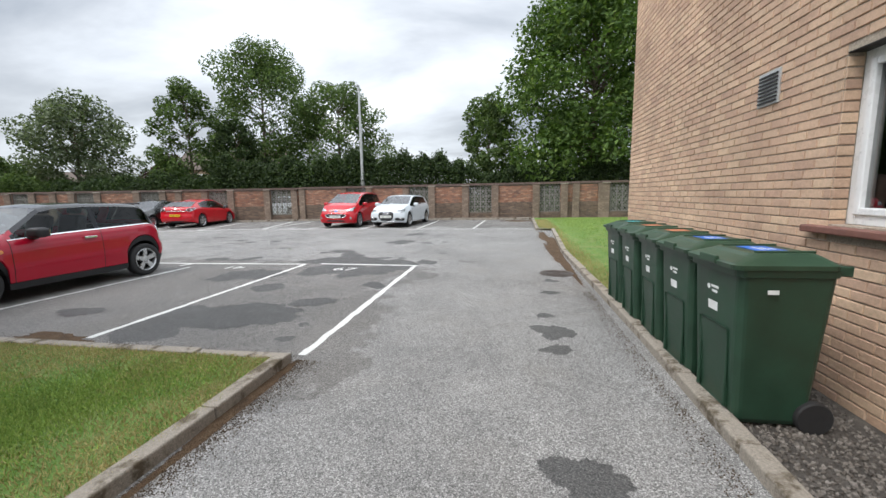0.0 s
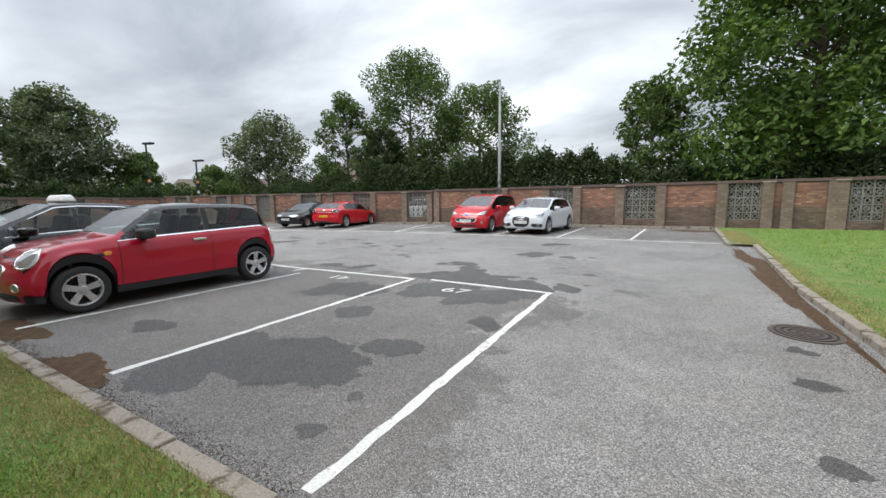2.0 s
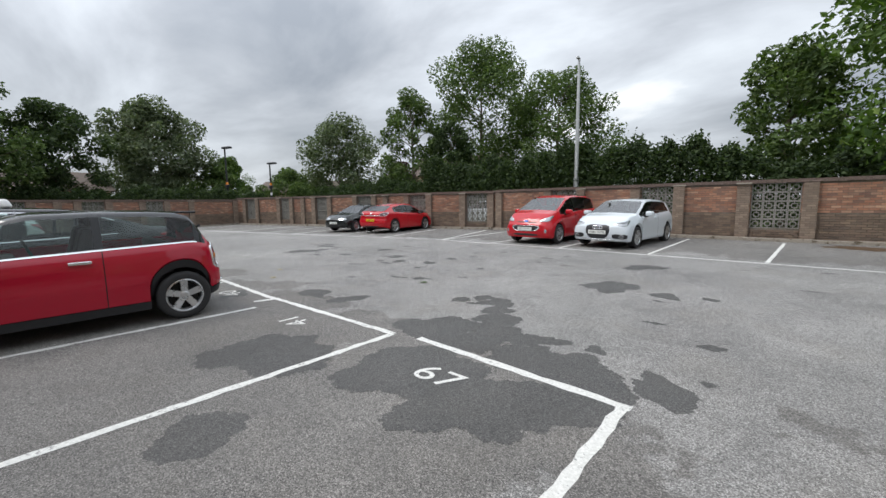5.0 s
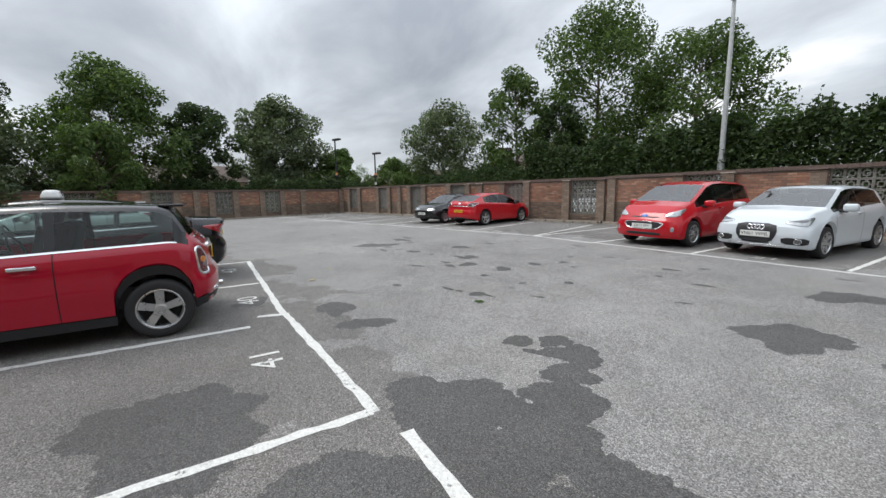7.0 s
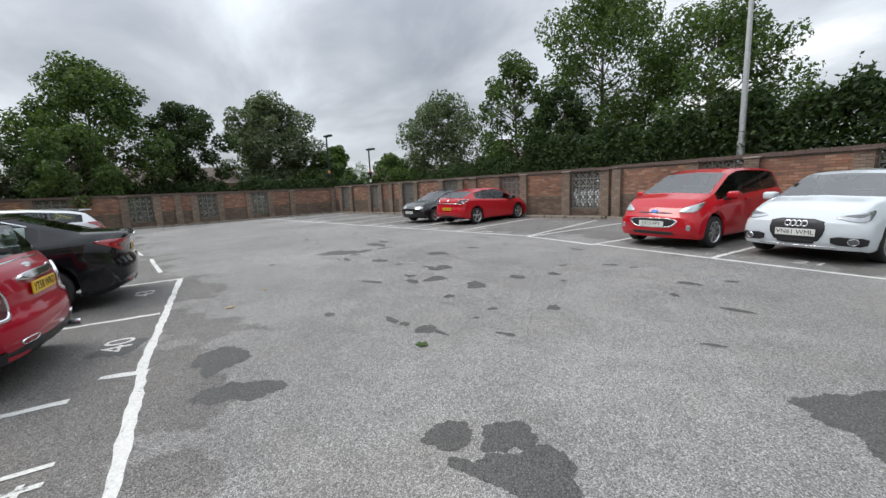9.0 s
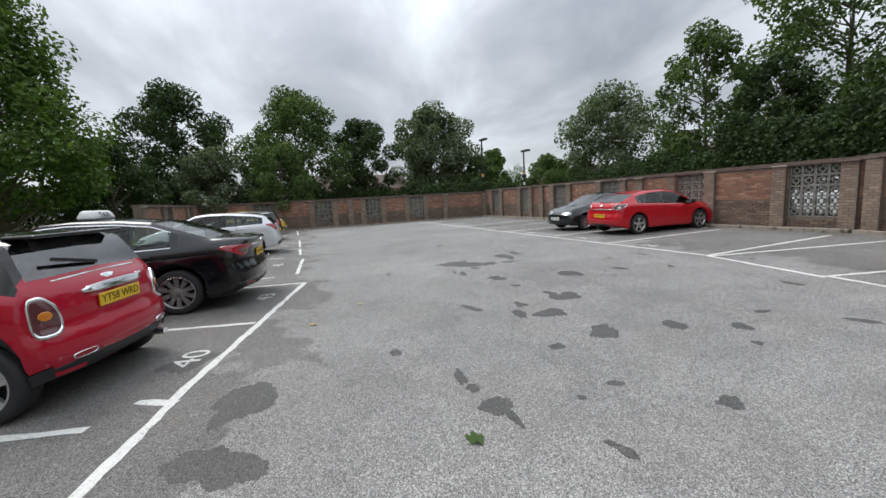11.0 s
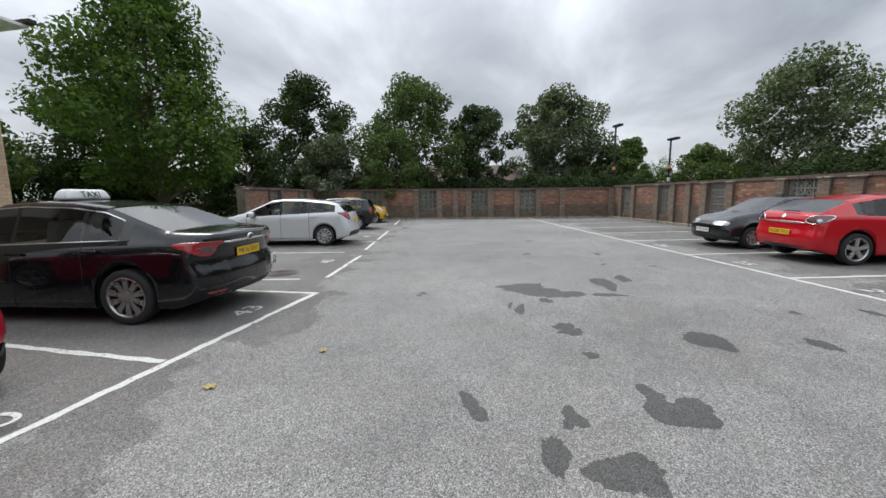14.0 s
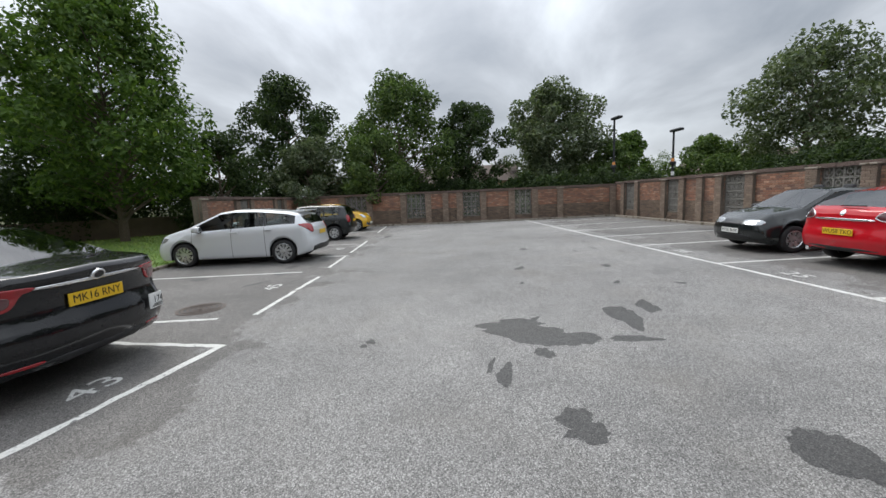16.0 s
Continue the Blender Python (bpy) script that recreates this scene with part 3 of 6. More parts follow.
def brick_mesh(name, bricks, material, proud=0.006, depth=0.03, rnd=None):
    rnd = rnd or random.Random(3)
    vs, fs = [], []
    for a, b, z0, z1 in bricks:
        p = -proud - rnd.uniform(0, 0.004)
        e = 0.004
        k = len(vs)
        vs += [(a, 0, z0), (b, 0, z0), (b, 0, z1), (a, 0, z1), (a + e, p, z0 + e), (b - e, p, z0 + e), (b - e, p, z1 - e), (a + e, p, z1 - e)]
        fs += [(k + 4, k + 5, k + 6, k + 7), (k, k + 1, k + 5, k + 4), (k + 1, k + 2, k + 6, k + 5), (k + 2, k + 3, k + 7, k + 6), (k + 3, k, k + 4, k + 7)]
    return mesh_of(name, vs, fs, [material])


def screen_block_mesh(s=0.286, d=0.09):
    """A pierced concrete block: a rim, a square ring in the middle and four webs."""
    bm = bmesh.new()
    h, t, r = s / 2 - 0.003, 0.026, 0.062
    for a in (-1, 1):
        box(bm, -h, h, -d / 2, d / 2, a * h - (t if a > 0 else 0), a * h + (0 if a > 0 else t))
        box(bm, a * h - (t if a > 0 else 0), a * h + (0 if a > 0 else t), -d / 2, d / 2, -h + t, h - t)
        box(bm, -r, r, -d / 2 + 0.004, d / 2 - 0.004, a * r - t / 2, a * r + t / 2)
        box(bm, a * r - t / 2, a * r + t / 2, -d / 2 + 0.004, d / 2 - 0.004, -r + t / 2, r - t / 2)
        box(bm, -t / 2, t / 2, -d / 2 + 0.008, d / 2 - 0.008, min(a * r, a * h), max(a * r, a * h))
        box(bm, min(a * r, a * h), max(a * r, a * h), -d / 2 + 0.008, d / 2 - 0.008, -t / 2, t / 2)
    return bm_mesh("screen_block", bm, SCREEN)


BLOCK = screen_block_mesh()
PILLAR_W = 0.36


def garden_wall(name, p0, p1, screens, pillars, label, top=2.0, z0=None, tall=0.0):
    """Brick boundary wall seen from its -y side: panels, pillars, pierced screens and a coping."""
    p0, p1 = Vector(p0), Vector(p1)
    L = (p1 - p0).length
    u = (p1 - p0) / L
    ang = math.degrees(math.atan2(u.y, u.x))
    zb = gz((p0.y + p1.y) / 2) - 0.02 if z0 is None else z0
    root = thing(name, label, "wall", pose(p0.x, p0.y, zb, 0, 0, ang), kind="structure")
    cap = top - 0.11
    sill = 0.42
    cuts = sorted(screens)
    edges, s = [], 0.0
    for a, b in cuts:
        edges.append((s, a)); s = b
    edges.append((s, L))
    core = bmesh.new()
    for a, b in edges:
        if b - a > 0.05:
            box(core, a, b, 0.0, 0.21, -0.3, cap)
    for a, b in cuts:
        box(core, a - 0.002, b + 0.002, 0.004, 0.206, -0.3, sill)
    part("core", core, WALL_MORTAR, root)
    hi, lo = [], []
    for a, b in edges:
        if b - a < 0.1:
            continue
        low = 0.92
        for q in brick_courses(b - a, 0.0, low, []):
            lo.append((q[0] + a, q[1] + a, q[2], q[3]))
        for q in brick_courses(b - a, low + 0.015, cap - 0.01, []):
            hi.append((q[0] + a, q[1] + a, q[2], q[3]))
    for a, b in cuts:
        for q in brick_courses(b - a, 0.0, sill - 0.01, []):
            lo.append((q[0] + a, q[1] + a, q[2], q[3]))
    tagged(part("brickwork", brick_mesh("brickwork", hi, RED_BRICK), RED_BRICK, root, "weathered red brick panels"), kind="stuff")
    tagged(part("lower_brickwork", brick_mesh("lower_brickwork", lo, BROWN_BRICK, 0.018), BROWN_BRICK, root, "sooty brown lower brickwork"), kind="stuff")
    rnd = random.Random(int(L * 10))
    for c in pillars:
        w = PILLAR_W / 2
        pil = part("pillar", boxed(c - w + 0.008, c + w - 0.008, -0.115, 0.2, -0.3, cap - 0.02), WALL_MORTAR, root, "sooty brown brick pillar")
        bs = [(q[0] + c - w, q[1] + c - w, q[2], q[3]) for q in brick_courses(2 * w, 0.0, cap - 0.02, [])]
        me = brick_mesh("pillar_bricks", bs, PILLAR_BRICK, 0.007, rnd=rnd)
        ob = part("pillar_bricks", me, BROWN_BRICK, pil)
        ob.matrix_basis = pose(0, -0.115, 0)
        ob["kind"] = "stuff"
        top_b = boxed(c - w - 0.03, c + w + 0.03, -0.16, 0.0, cap - 0.02, cap + 0.035, 0.012, 1, pose(0, 0, 0, rnd.uniform(-1, 1), 0, 0))
        part("pillar_cap", top_b, KERB if rnd.random() < 0.4 else COPING, root)
    n = max(1, int(L / 0.23))
    cop = bmesh.new()
    for i in range(n):
        a, b = L * i / n, L * (i + 1) / n
        dz = rnd.uniform(-0.006, 0.006)
        box(cop, a + 0.003, b - 0.003, -0.045 + rnd.uniform(-0.006, 0.006), 0.25, cap + dz, top + dz)
    part("coping", cop, COPING, root, "mossy brick coping")
    for a, b in cuts:
        nx = max(1, round((b - a) / 0.29))
        nz = int((cap - sill) / 0.286)
        step = (b - a) / nx
        for i in range(nx):
            for k in range(nz):
                ob = part("screen_block", BLOCK, SCREEN, root)
                ob.matrix_basis = pose(a + step * (i + 0.5), 0.10, sill + 0.286 * (k + 0.5)) @ Matrix.Diagonal((step / 0.286, 1, (cap - sill) / nz / 0.286, 1))
                ob.location.z = sill + (cap - sill) / nz * (k + 0.5)
    return root


WA, WB, WC, WD, WE = (12.0, 21.75), (-12.4, 21.7), (-33.4, 17.0), (-30.7, -2.4), (-20.4, 0.1)
BL = "weathered red brick boundary wall with pillars and pierced concrete screens"


def around(cuts, extra=()):
    return sorted([p for a, b in cuts for p in (a - 0.2, b + 0.2)] + list(extra))


# built from the left end, so that each faces the car park
cb = [(min(a, b), max(a, b)) for a, b in [(x0 + 12.4, x1 + 12.4) for x0, x1 in ((5.0, 6.15), (1.63, 2.7), (-2.2, -0.95), (-5.6, -4.5), (-9.35, -8.2))]]
garden_wall("wall_north", WB, WA, cb, around(cb, (0.2, 15.9, 17.4)), BL)
LT = math.hypot(21.0, 4.7)
ct = [(LT - b, LT - a) for a, b in ((0.5, 1.7), (4.2, 5.3), (8.1, 9.2), (11.8, 12.85), (15.45, 16.4), (19.2, 20.3))]
garden_wall("wall_northwest", WC, WB, ct, around(ct, (LT - 14.1, LT - 7.0)), BL)
LF = math.hypot(2.7, 19.4)
cf = [(LF - b, LF - a) for a, b in ((5.0, 6.0), (8.1, 9.15), (11.45, 12.6), (15.1, 16.4))]
garden_wall("wall_west", WD, WC, cf, around(cf, (LF - 0.2, LF - 3.3, LF - 10.2)), BL)
LS = math.hypot(10.3, 2.5)
# the return wall faces north, so it runs the other way
garden_wall("wall_southwest", WE, WD, [(LS - 3.3, LS - 2.3), (LS - 7.6, LS - 6.6)], [0.18, LS - 6.4, LS - 7.8, LS - 3.5, LS - 2.1], "weathered brick return wall beside the trees")
gw = thing("garden_wall", "low dark brick garden wall under the trees", "wall", pose(-21.5, -13.5, 0, 0, 0, 148))
part("core", boxed(-9, 9, 0, 0.22, -0.2, 1.15), BROWN_BRICK, gw)


# ---- near building ----
BX, BY0, BY1, BH = 2.36, -6.0, 8.1, 6.2
bld = thing("building", "two storey block of buff brick with white windows", "building", pose(0, 0, 0))
cb_ = bmesh.new()
WY0, WY1, WZ0, WZ1 = 1.6, 3.2, 1.24, 2.42
for y0, y1, z0, z1 in ((BY0, WY0, -0.2, BH), (WY1, BY1, -0.2, BH), (WY0, WY1, -0.2, WZ0), (WY0, WY1, WZ1, BH)):
    box(cb_, BX + 0.012, BX + 0.30, y0, y1, z0, z1)
part("wall", cb_, MORTAR, bld, "buff brick outer wall")
part("wall", boxed(BX + 0.30, 10, BY1 - 0.3, BY1, -0.2, BH), MORTAR, bld)
part("wall", boxed(9.7, 10, BY0, BY1 - 0.3, -0.2, BH), MORTAR, bld)
part("wall", boxed(BX + 0.012, 10, BY0, BY0 + 0.3, -0.2, BH), MORTAR, bld)
part("ceiling", boxed(BX + 0.3, 9.7, BY0 + 0.3, BY1 - 0.3, BH - 0.3, BH - 0.05), UPVC, bld)
part("floor", boxed(BX + 0.3, 9.7, BY0 + 0.3, BY1 - 0.3, -0.1, 0.1), SEAT, bld)
part("roof", boxed(BX - 0.3, 10.3, BY0 - 0.3, BY1 + 0.3, BH, BH + 0.25), COPING, bld)
for a in ((WY1 - 0.004, WY1, WZ0, WZ1), (WY0, WY0 + 0.004, WZ0, WZ1)):
    rv = [(0, 0.10, z, z + 0.065) for z in np.arange(WZ0 - 0.04, WZ1 - 0.02, 0.075)]
    ob = part("reveal", brick_mesh("reveal", rv, BUFF, 0.006), BUFF, bld)
    ob.matrix_basis = pose(BX + 0.012, a[0], 0)
    ob["kind"] = "stuff"
part("lintel", boxed(BX + 0.014, BX + 0.12, WY0, WY1, WZ1 - 0.006, WZ1 + 0.003), BLACK, bld)
win = part("window", boxed(BX + 0.12, BX + 0.19, WY1 - 0.07, WY1, WZ0, WZ1, 0.006), UPVC, bld, "white plastic window")
for a in ((WY0, WY0 + 0.07, WZ0, WZ1), (WY0 + 0.07, WY1 - 0.07, WZ0, WZ0 + 0.07), (WY0 + 0.07, WY1 - 0.07, WZ1 - 0.07, WZ1), (2.36, 2.44, WZ0 + 0.07, WZ1 - 0.07)):
    part("frame", boxed(BX + 0.12, BX + 0.19, *a, 0.006), UPVC, win)
for a, b in ((2.44, WY1 - 0.07), (WY0 + 0.07, 2.36)):
    sash = bmesh.new()
    for q in ((a, a + 0.05, WZ0 + 0.07, WZ1 - 0.07), (b - 0.05, b, WZ0 + 0.07, WZ1 - 0.07), (a + 0.05, b - 0.05, WZ0 + 0.07, WZ0 + 0.12), (a + 0.05, b - 0.05, WZ1 - 0.12, WZ1 - 0.07)):
        box(sash, BX + 0.10, BX + 0.16, *q, 0.008)
    part("sash", sash, UPVC, win)
    gl_ = part("pane", boxed(BX + 0.135, BX + 0.145, a + 0.05, b - 0.05, WZ0 + 0.12, WZ1 - 0.12), WINDOW_GLASS, win)
    gl_.visible_shadow = False
part("window_sill", boxed(BX - 0.07, BX + 0.12, WY0 - 0.15, WY1 + 0.16, WZ0 - 0.065, WZ0 - 0.012, 0.01), SILL_TILE, bld, "red clay tile window sill")
vent = part("vent", boxed(BX - 0.012, BX + 0.01, 3.86, 4.15, 2.24, 2.53, 0.004), STEEL, bld, "grey louvred wall vent")
for k in range(8):
    part("slat", boxed(BX - 0.026, BX - 0.008, 3.88, 4.13, 2.262 + k * 0.032, 2.275 + k * 0.032, m=pose(0, 0, 0)), BLACK, vent)


# ---- far end building ----
b2 = thing("house", "buff brick gabled house with white bargeboard", "building")
part("wall", boxed(-13.0, -5.5, -9, 0.3, -0.1, 5.5), MORTAR, b2)
gb = bmesh.new()
g = [gb.verts.new(p) for p in ((-13.0, 0.3, 5.5), (-5.5, 0.3, 5.5), (-9.25, 0.3, 8.1), (-13.0, -9, 5.5), (-5.5, -9, 5.5), (-9.25, -9, 8.1))]
for f in ((0, 1, 2), (3, 5, 4), (0, 2, 5, 3), (1, 4, 5, 2), (0, 3, 4, 1)):
    gb.faces.new([g[i] for i in f])
part("gable", gb, MORTAR, b2)
for sg in (-1, 1):
    sl = math.degrees(math.atan2(2.6, 3.75))
    m = pose(-9.25, -4.2, 8.12, 0, -sl * sg if sg < 0 else sl, 0)
    rf = boxed(0 if sg > 0 else -5.0, 5.0 if sg > 0 else 0, -5.2, 5.0, 0.02, 0.14, m=m)
    part("roof", rf, COPING, b2, "dark tiled roof")
    part("bargeboard", boxed(0 if sg > 0 else -4.95, 4.95 if sg > 0 else 0, 4.72, 4.78, -0.26, 0.02, m=m), UPVC, b2, "white bargeboard")
    x = -9.25 + sg * 4.02
    part("soffit", boxed(x - 0.35, x + 0.3, -9.2, 0.52, 5.22, 5.28), UPVC, b2, "white soffit")
    part("gutter", boxed(x - 0.08 + sg * 0.32, x + 0.08 + sg * 0.32, -9.2, 0.7, 5.28, 5.38, 0.02), BLACK, b2)
ob = part("brickwork", brick_mesh("brickwork", brick_courses(3.0, 0.0, 5.5, []), BUFF), BUFF, b2, "buff brick courses")
ob.matrix_basis = pose(-10.0, 0.3, 0, 0, 0, 180)
ob["kind"] = "stuff"


# ---- wheelie bins ----
def wheelie_bin(x, y, rz, sticker, label):
    root = thing("wheelie_bin", label, "wheelie bin", pose(x, y, 0.0, 0, 0, rz), "row of wheelie bins by the wall")
    # local: front faces -x, width along y
    def ring(z, x0, x1, hw, r, n=5):
        x1, z = x1 - 0.15, z * 1.05
        pts = []
        for cx, cy, a0 in ((x1 - r, hw - r, 0), (x0 + r, hw - r, 90), (x0 + r, -hw + r, 180), (x1 - r, -hw + r, 270)):
            for i in range(n):
                a = radians(a0 + 90 * i / (n - 1))
                pts.append((cx + r * math.cos(a), cy + r * math.sin(a), z))
        return pts
    secs = [ring(0.03, -0.265, 0.285, 0.225, 0.05), ring(0.06, -0.28, 0.30, 0.24, 0.05), ring(0.5, -0.305, 0.33, 0.258, 0.05), ring(0.93, -0.325, 0.355, 0.275, 0.045),
            ring(0.935, -0.345, 0.36, 0.29, 0.045), ring(0.975, -0.35, 0.365, 0.295, 0.045)]
    vs, fs = [p for s in secs for p in s], []
    n = len(secs[0])
    for k in range(len(secs) - 1):
        fs += [(k * n + i, k * n + (i + 1) % n, (k + 1) * n + (i + 1) % n, (k + 1) * n + i) for i in range(n)]
    fs += [tuple(range(n))[::-1], tuple(range((len(secs) - 1) * n, len(secs) * n))]
    body = part("body", mesh_of("body", vs, fs, [BIN_GREEN]), BIN_GREEN, root)
    lids = [ring(0.978, -0.375, 0.345, 0.305, 0.05), ring(1.005, -0.38, 0.345, 0.308, 0.05), ring(1.015, -0.36, 0.335, 0.29, 0.05), ring(1.045, -0.27, 0.30, 0.24, 0.06), ring(1.062, -0.24, 0.27, 0.21, 0.06)]
    vs, fs = [p for s in lids for p in s], []
    for k in range(len(lids) - 1):
        fs += [(k * n + i, k * n + (i + 1) % n, (k + 1) * n + (i + 1) % n, (k + 1) * n + i) for i in range(n)]
    fs += [tuple(range(n))[::-1], tuple(range((len(lids) - 1) * n, len(lids) * n))]
    lid = part("lid", mesh_of("lid", vs, fs, [BIN_LID]), BIN_LID, root, "closed moulded green lid")
    part("lid_grip", boxed(-0.385, -0.36, -0.1, 0.1, 1.03, 1.085, 0.008), BIN_LID, lid)
    for sg in (-1, 1):
        part("lid_rib", boxed(-0.2, 0.13, sg * 0.17 - 0.012, sg * 0.17 + 0.012, 1.11, 1.126, 0.005), BIN_LID, lid)
        hb = bmesh.new()
        cyl(hb, (0.25, sg * 0.10, 1.03), (0.25, sg * 0.27, 1.03), 0.016, seg=10)
        box(hb, 0.15, 0.26, sg * 0.27 - 0.012, sg * 0.27 + 0.012, 0.99, 1.05, 0.006)
        box(hb, 0.15, 0.26, sg * 0.10 - 0.012, sg * 0.10 + 0.012, 0.99, 1.05, 0.006)
        part("handle", hb, BIN_GREEN, root)
        wb = lathe(bmesh.new(), [(0.0, 0.03), (0.035, 0.032), (0.04, 0.02), (0.065, 0.018), (0.07, 0.026), (0.098, 0.026), (0.105, 0.016), (0.105, -0.016), (0.098, -0.026), (0.04, -0.024), (0.0, -0.024)], 28)
        wheel = part("wheel", wb, RUBBER, root, "black rubber wheel", smooth=False)
        wheel.matrix_basis = pose(0.16, sg * 0.25, 0.095)
        rb = boxed(-0.31, -0.285, sg * 0.16 - 0.01, sg * 0.16 + 0.01, 0.1, 0.6, 0.006, 1, pose(0, 0, 0))
        part("rib", rb, BIN_GREEN, body)
    part("axle", cyl(bmesh.new(), (0.16, -0.24, 0.095), (0.16, 0.24, 0.095), 0.011, seg=10), BLACK, root)
    panel = boxed(-0.012, 0.0, -0.17, 0.17, -0.27, 0.27, 0.02, 2)
    fp = part("front_panel", panel, BIN_GREEN, body)
    fp.matrix_basis = pose(-0.284, 0, 0.36, 0, -3.5, 0)
    st = part("address_label", boxed(-0.003, 0.0, -0.055, 0.055, -0.03, 0.03), WHITE, body, "white address label")
    st.matrix_basis = pose(-0.312, 0.02, 0.73, 0, -3.5, 0)
    for k, w in enumerate((0.085, 0.06)):
        ln = part("print", boxed(-0.003, 0.0, -w / 2, w / 2, -0.008, 0.008), WHITE, body)
        ln.matrix_basis = pose(-0.319, 0.0, 0.86 - 0.03 * k, 0, -5.0, 0)
    em = part("emblem", cyl(bmesh.new(), (-0.003, 0, 0), (0, 0, 0), 0.018, seg=14), WHITE, body)
    em.matrix_basis = pose(-0.318, 0.075, 0.85, 0, -5.0, 0)
    part("maker_plate", boxed(-0.18, -0.12, -0.2885, -0.284, 0.88, 0.905), WHITE, body, "small pale maker's plate")
    if sticker:
        stk = part("sticker", boxed(-0.15, 0.02, -0.11, 0.11, 1.1155, 1.119), sticker, lid, "bright printed lid sticker")
        if sticker is BLUE:
            for k in range(3):
                part("print", boxed(-0.10 + 0.035 * k, -0.085 + 0.035 * k, -0.07, 0.05 - 0.03 * k, 1.119, 1.1205), WHITE, stk)
    return root


for i, (st, lab) in enumerate(((BLUE, "dark green wheelie bin with blue lid sticker"), (BLUE, "dark green wheelie bin with small blue lid sticker"), (TERRA, "dark green wheelie bin with faded orange lid sticker"), (TERRA, "dark green wheelie bin with orange brown lid"), (TEAL, "dark green wheelie bin with teal lid sticker"))):
    wheelie_bin(1.755 + random.uniform(-0.015, 0.02), 2.76 + 0.64 * i, random.uniform(-3, 3), st, lab)


# ---- trees ----
def crown_points(rnd, h, r, z0, lobes, taper=0.0):
    out = []
    for k in range(lobes):
        f = (k + rnd.random()) / lobes
        z = z0 + (h - z0) * f
        g = (z - z0) / (h - z0)
        rr = r * (math.sin(math.pi * min(0.97, 0.16 + 0.80 * g)) ** 0.75) * (1 + taper * (0.25 - g)) * rnd.uniform(0.35, 0.95)
        a = k * 2.4 + rnd.uniform(-0.6, 0.6)
        out.append((rr * math.cos(a), rr * math.sin(a), z, r * rnd.uniform(0.13, 0.27)))
    return out


LEAVES = {
    "green": leaf_mat("green_leaves", (0.042, 0.075, 0.024), (0.115, 0.17, 0.05), (0.17, 0.22, 0.075)),
    "bright": leaf_mat("bright_green_leaves", (0.04, 0.08, 0.018), (0.105, 0.175, 0.034), (0.17, 0.235, 0.05)),
    "dark": leaf_mat("dark_green_leaves", (0.018, 0.036, 0.014), (0.055, 0.085, 0.026)),
    "silver": leaf_mat("silvery_green_leaves", (0.055, 0.08, 0.042), (0.16, 0.19, 0.115), (0.30, 0.33, 0.26)),
    "purple": leaf_mat("purple_leaves", (0.03, 0.012, 0.014), (0.07, 0.025, 0.03)),
}


def tree(x, y, h, r, z0, leaf, label, seed, n=9000, size=0.2, lobes=34, trunk=0.22, droop=0.0, name="tree", flat=1.0, taper=0.0):
    rnd = random.Random(seed)
    root = thing(name, label, "tree" if name == "tree" else name, pose(x, y, gz(y) - 0.06, 0, 0, rnd.uniform(0, 360)))
    lob = crown_points(rnd, h * 0.95, r * 1.05, z0, int(lobes * 1.5), taper)
    bm = bmesh.new()
    top = h * 0.8
    prev = Vector((0, 0, -0.1))
    for k in range(1, 6):
        p = Vector((rnd.uniform(-0.12, 0.12) * k * 0.3, rnd.uniform(-0.12, 0.12) * k * 0.3, top * k / 5))
        cyl(bm, prev, p, trunk * (1 - (k - 1) / 5.5), trunk * (1 - k / 5.5), 9)
        prev = p
    for lx, ly, lz, lr in lob:
        zz = max(0.5, min(top * 0.95, lz - 0.45 * math.hypot(lx, ly) - 0.3))
        a = Vector((0, 0, zz))
        mid = a.lerp(Vector((lx, ly, lz)), 0.5) + Vector((0, 0, 0.15))
        cyl(bm, a, mid, trunk * 0.30 * (1 - zz / h) + 0.02, 0.03, 5)
        cyl(bm, mid, (lx, ly, lz), 0.03, 0.012, 4)
    part("trunk", bm, BARK, root)
    n, size = int(n * 1.7), size * 0.66
    g = np.random.default_rng(seed)
    wts = np.array([l[3] ** 2 for l in lob])
    ids = g.choice(len(lob), n, p=wts / wts.sum())
    C = np.array(lob)[ids]
    d = g.normal(size=(n, 3))
    d /= np.linalg.norm(d, axis=1)[:, None]
    rad = C[:, 3] * (0.45 + 0.75 * g.random(n) ** 0.6)
    P = C[:, :3] + d * rad[:, None] * np.array((1, 1, 0.8 * flat))
    P[:, 2] -= droop * g.random(n)
    P[:, 2] = np.maximum(P[:, 2], z0 * 0.7)
    nrm = d * 0.6 + g.normal(size=(n, 3)) * 0.7 + np.array((0, 0, 0.5))
    nrm /= np.linalg.norm(nrm, axis=1)[:, None]
    t1 = np.cross(nrm, g.normal(size=(n, 3)))
    t1 /= np.linalg.norm(t1, axis=1)[:, None]
    t2 = np.cross(nrm, t1)
    s = (size * (0.55 + 0.8 * g.random(n)))[:, None]
    bend = nrm * s * 0.25
    V = np.stack([P - t1 * s, P + t2 * s * 0.55 + bend * 0.4, P + t1 * s - bend, P - t2 * s * 0.55 + bend * 0.4], 1).reshape(-1, 3)
    idx = np.arange(n * 4).reshape(-1, 4)
    part("crown", mesh_of("crown", V.tolist(), idx.tolist(), [LEAVES[leaf]]), LEAVES[leaf], root, "crown of many small leaves")
    return root


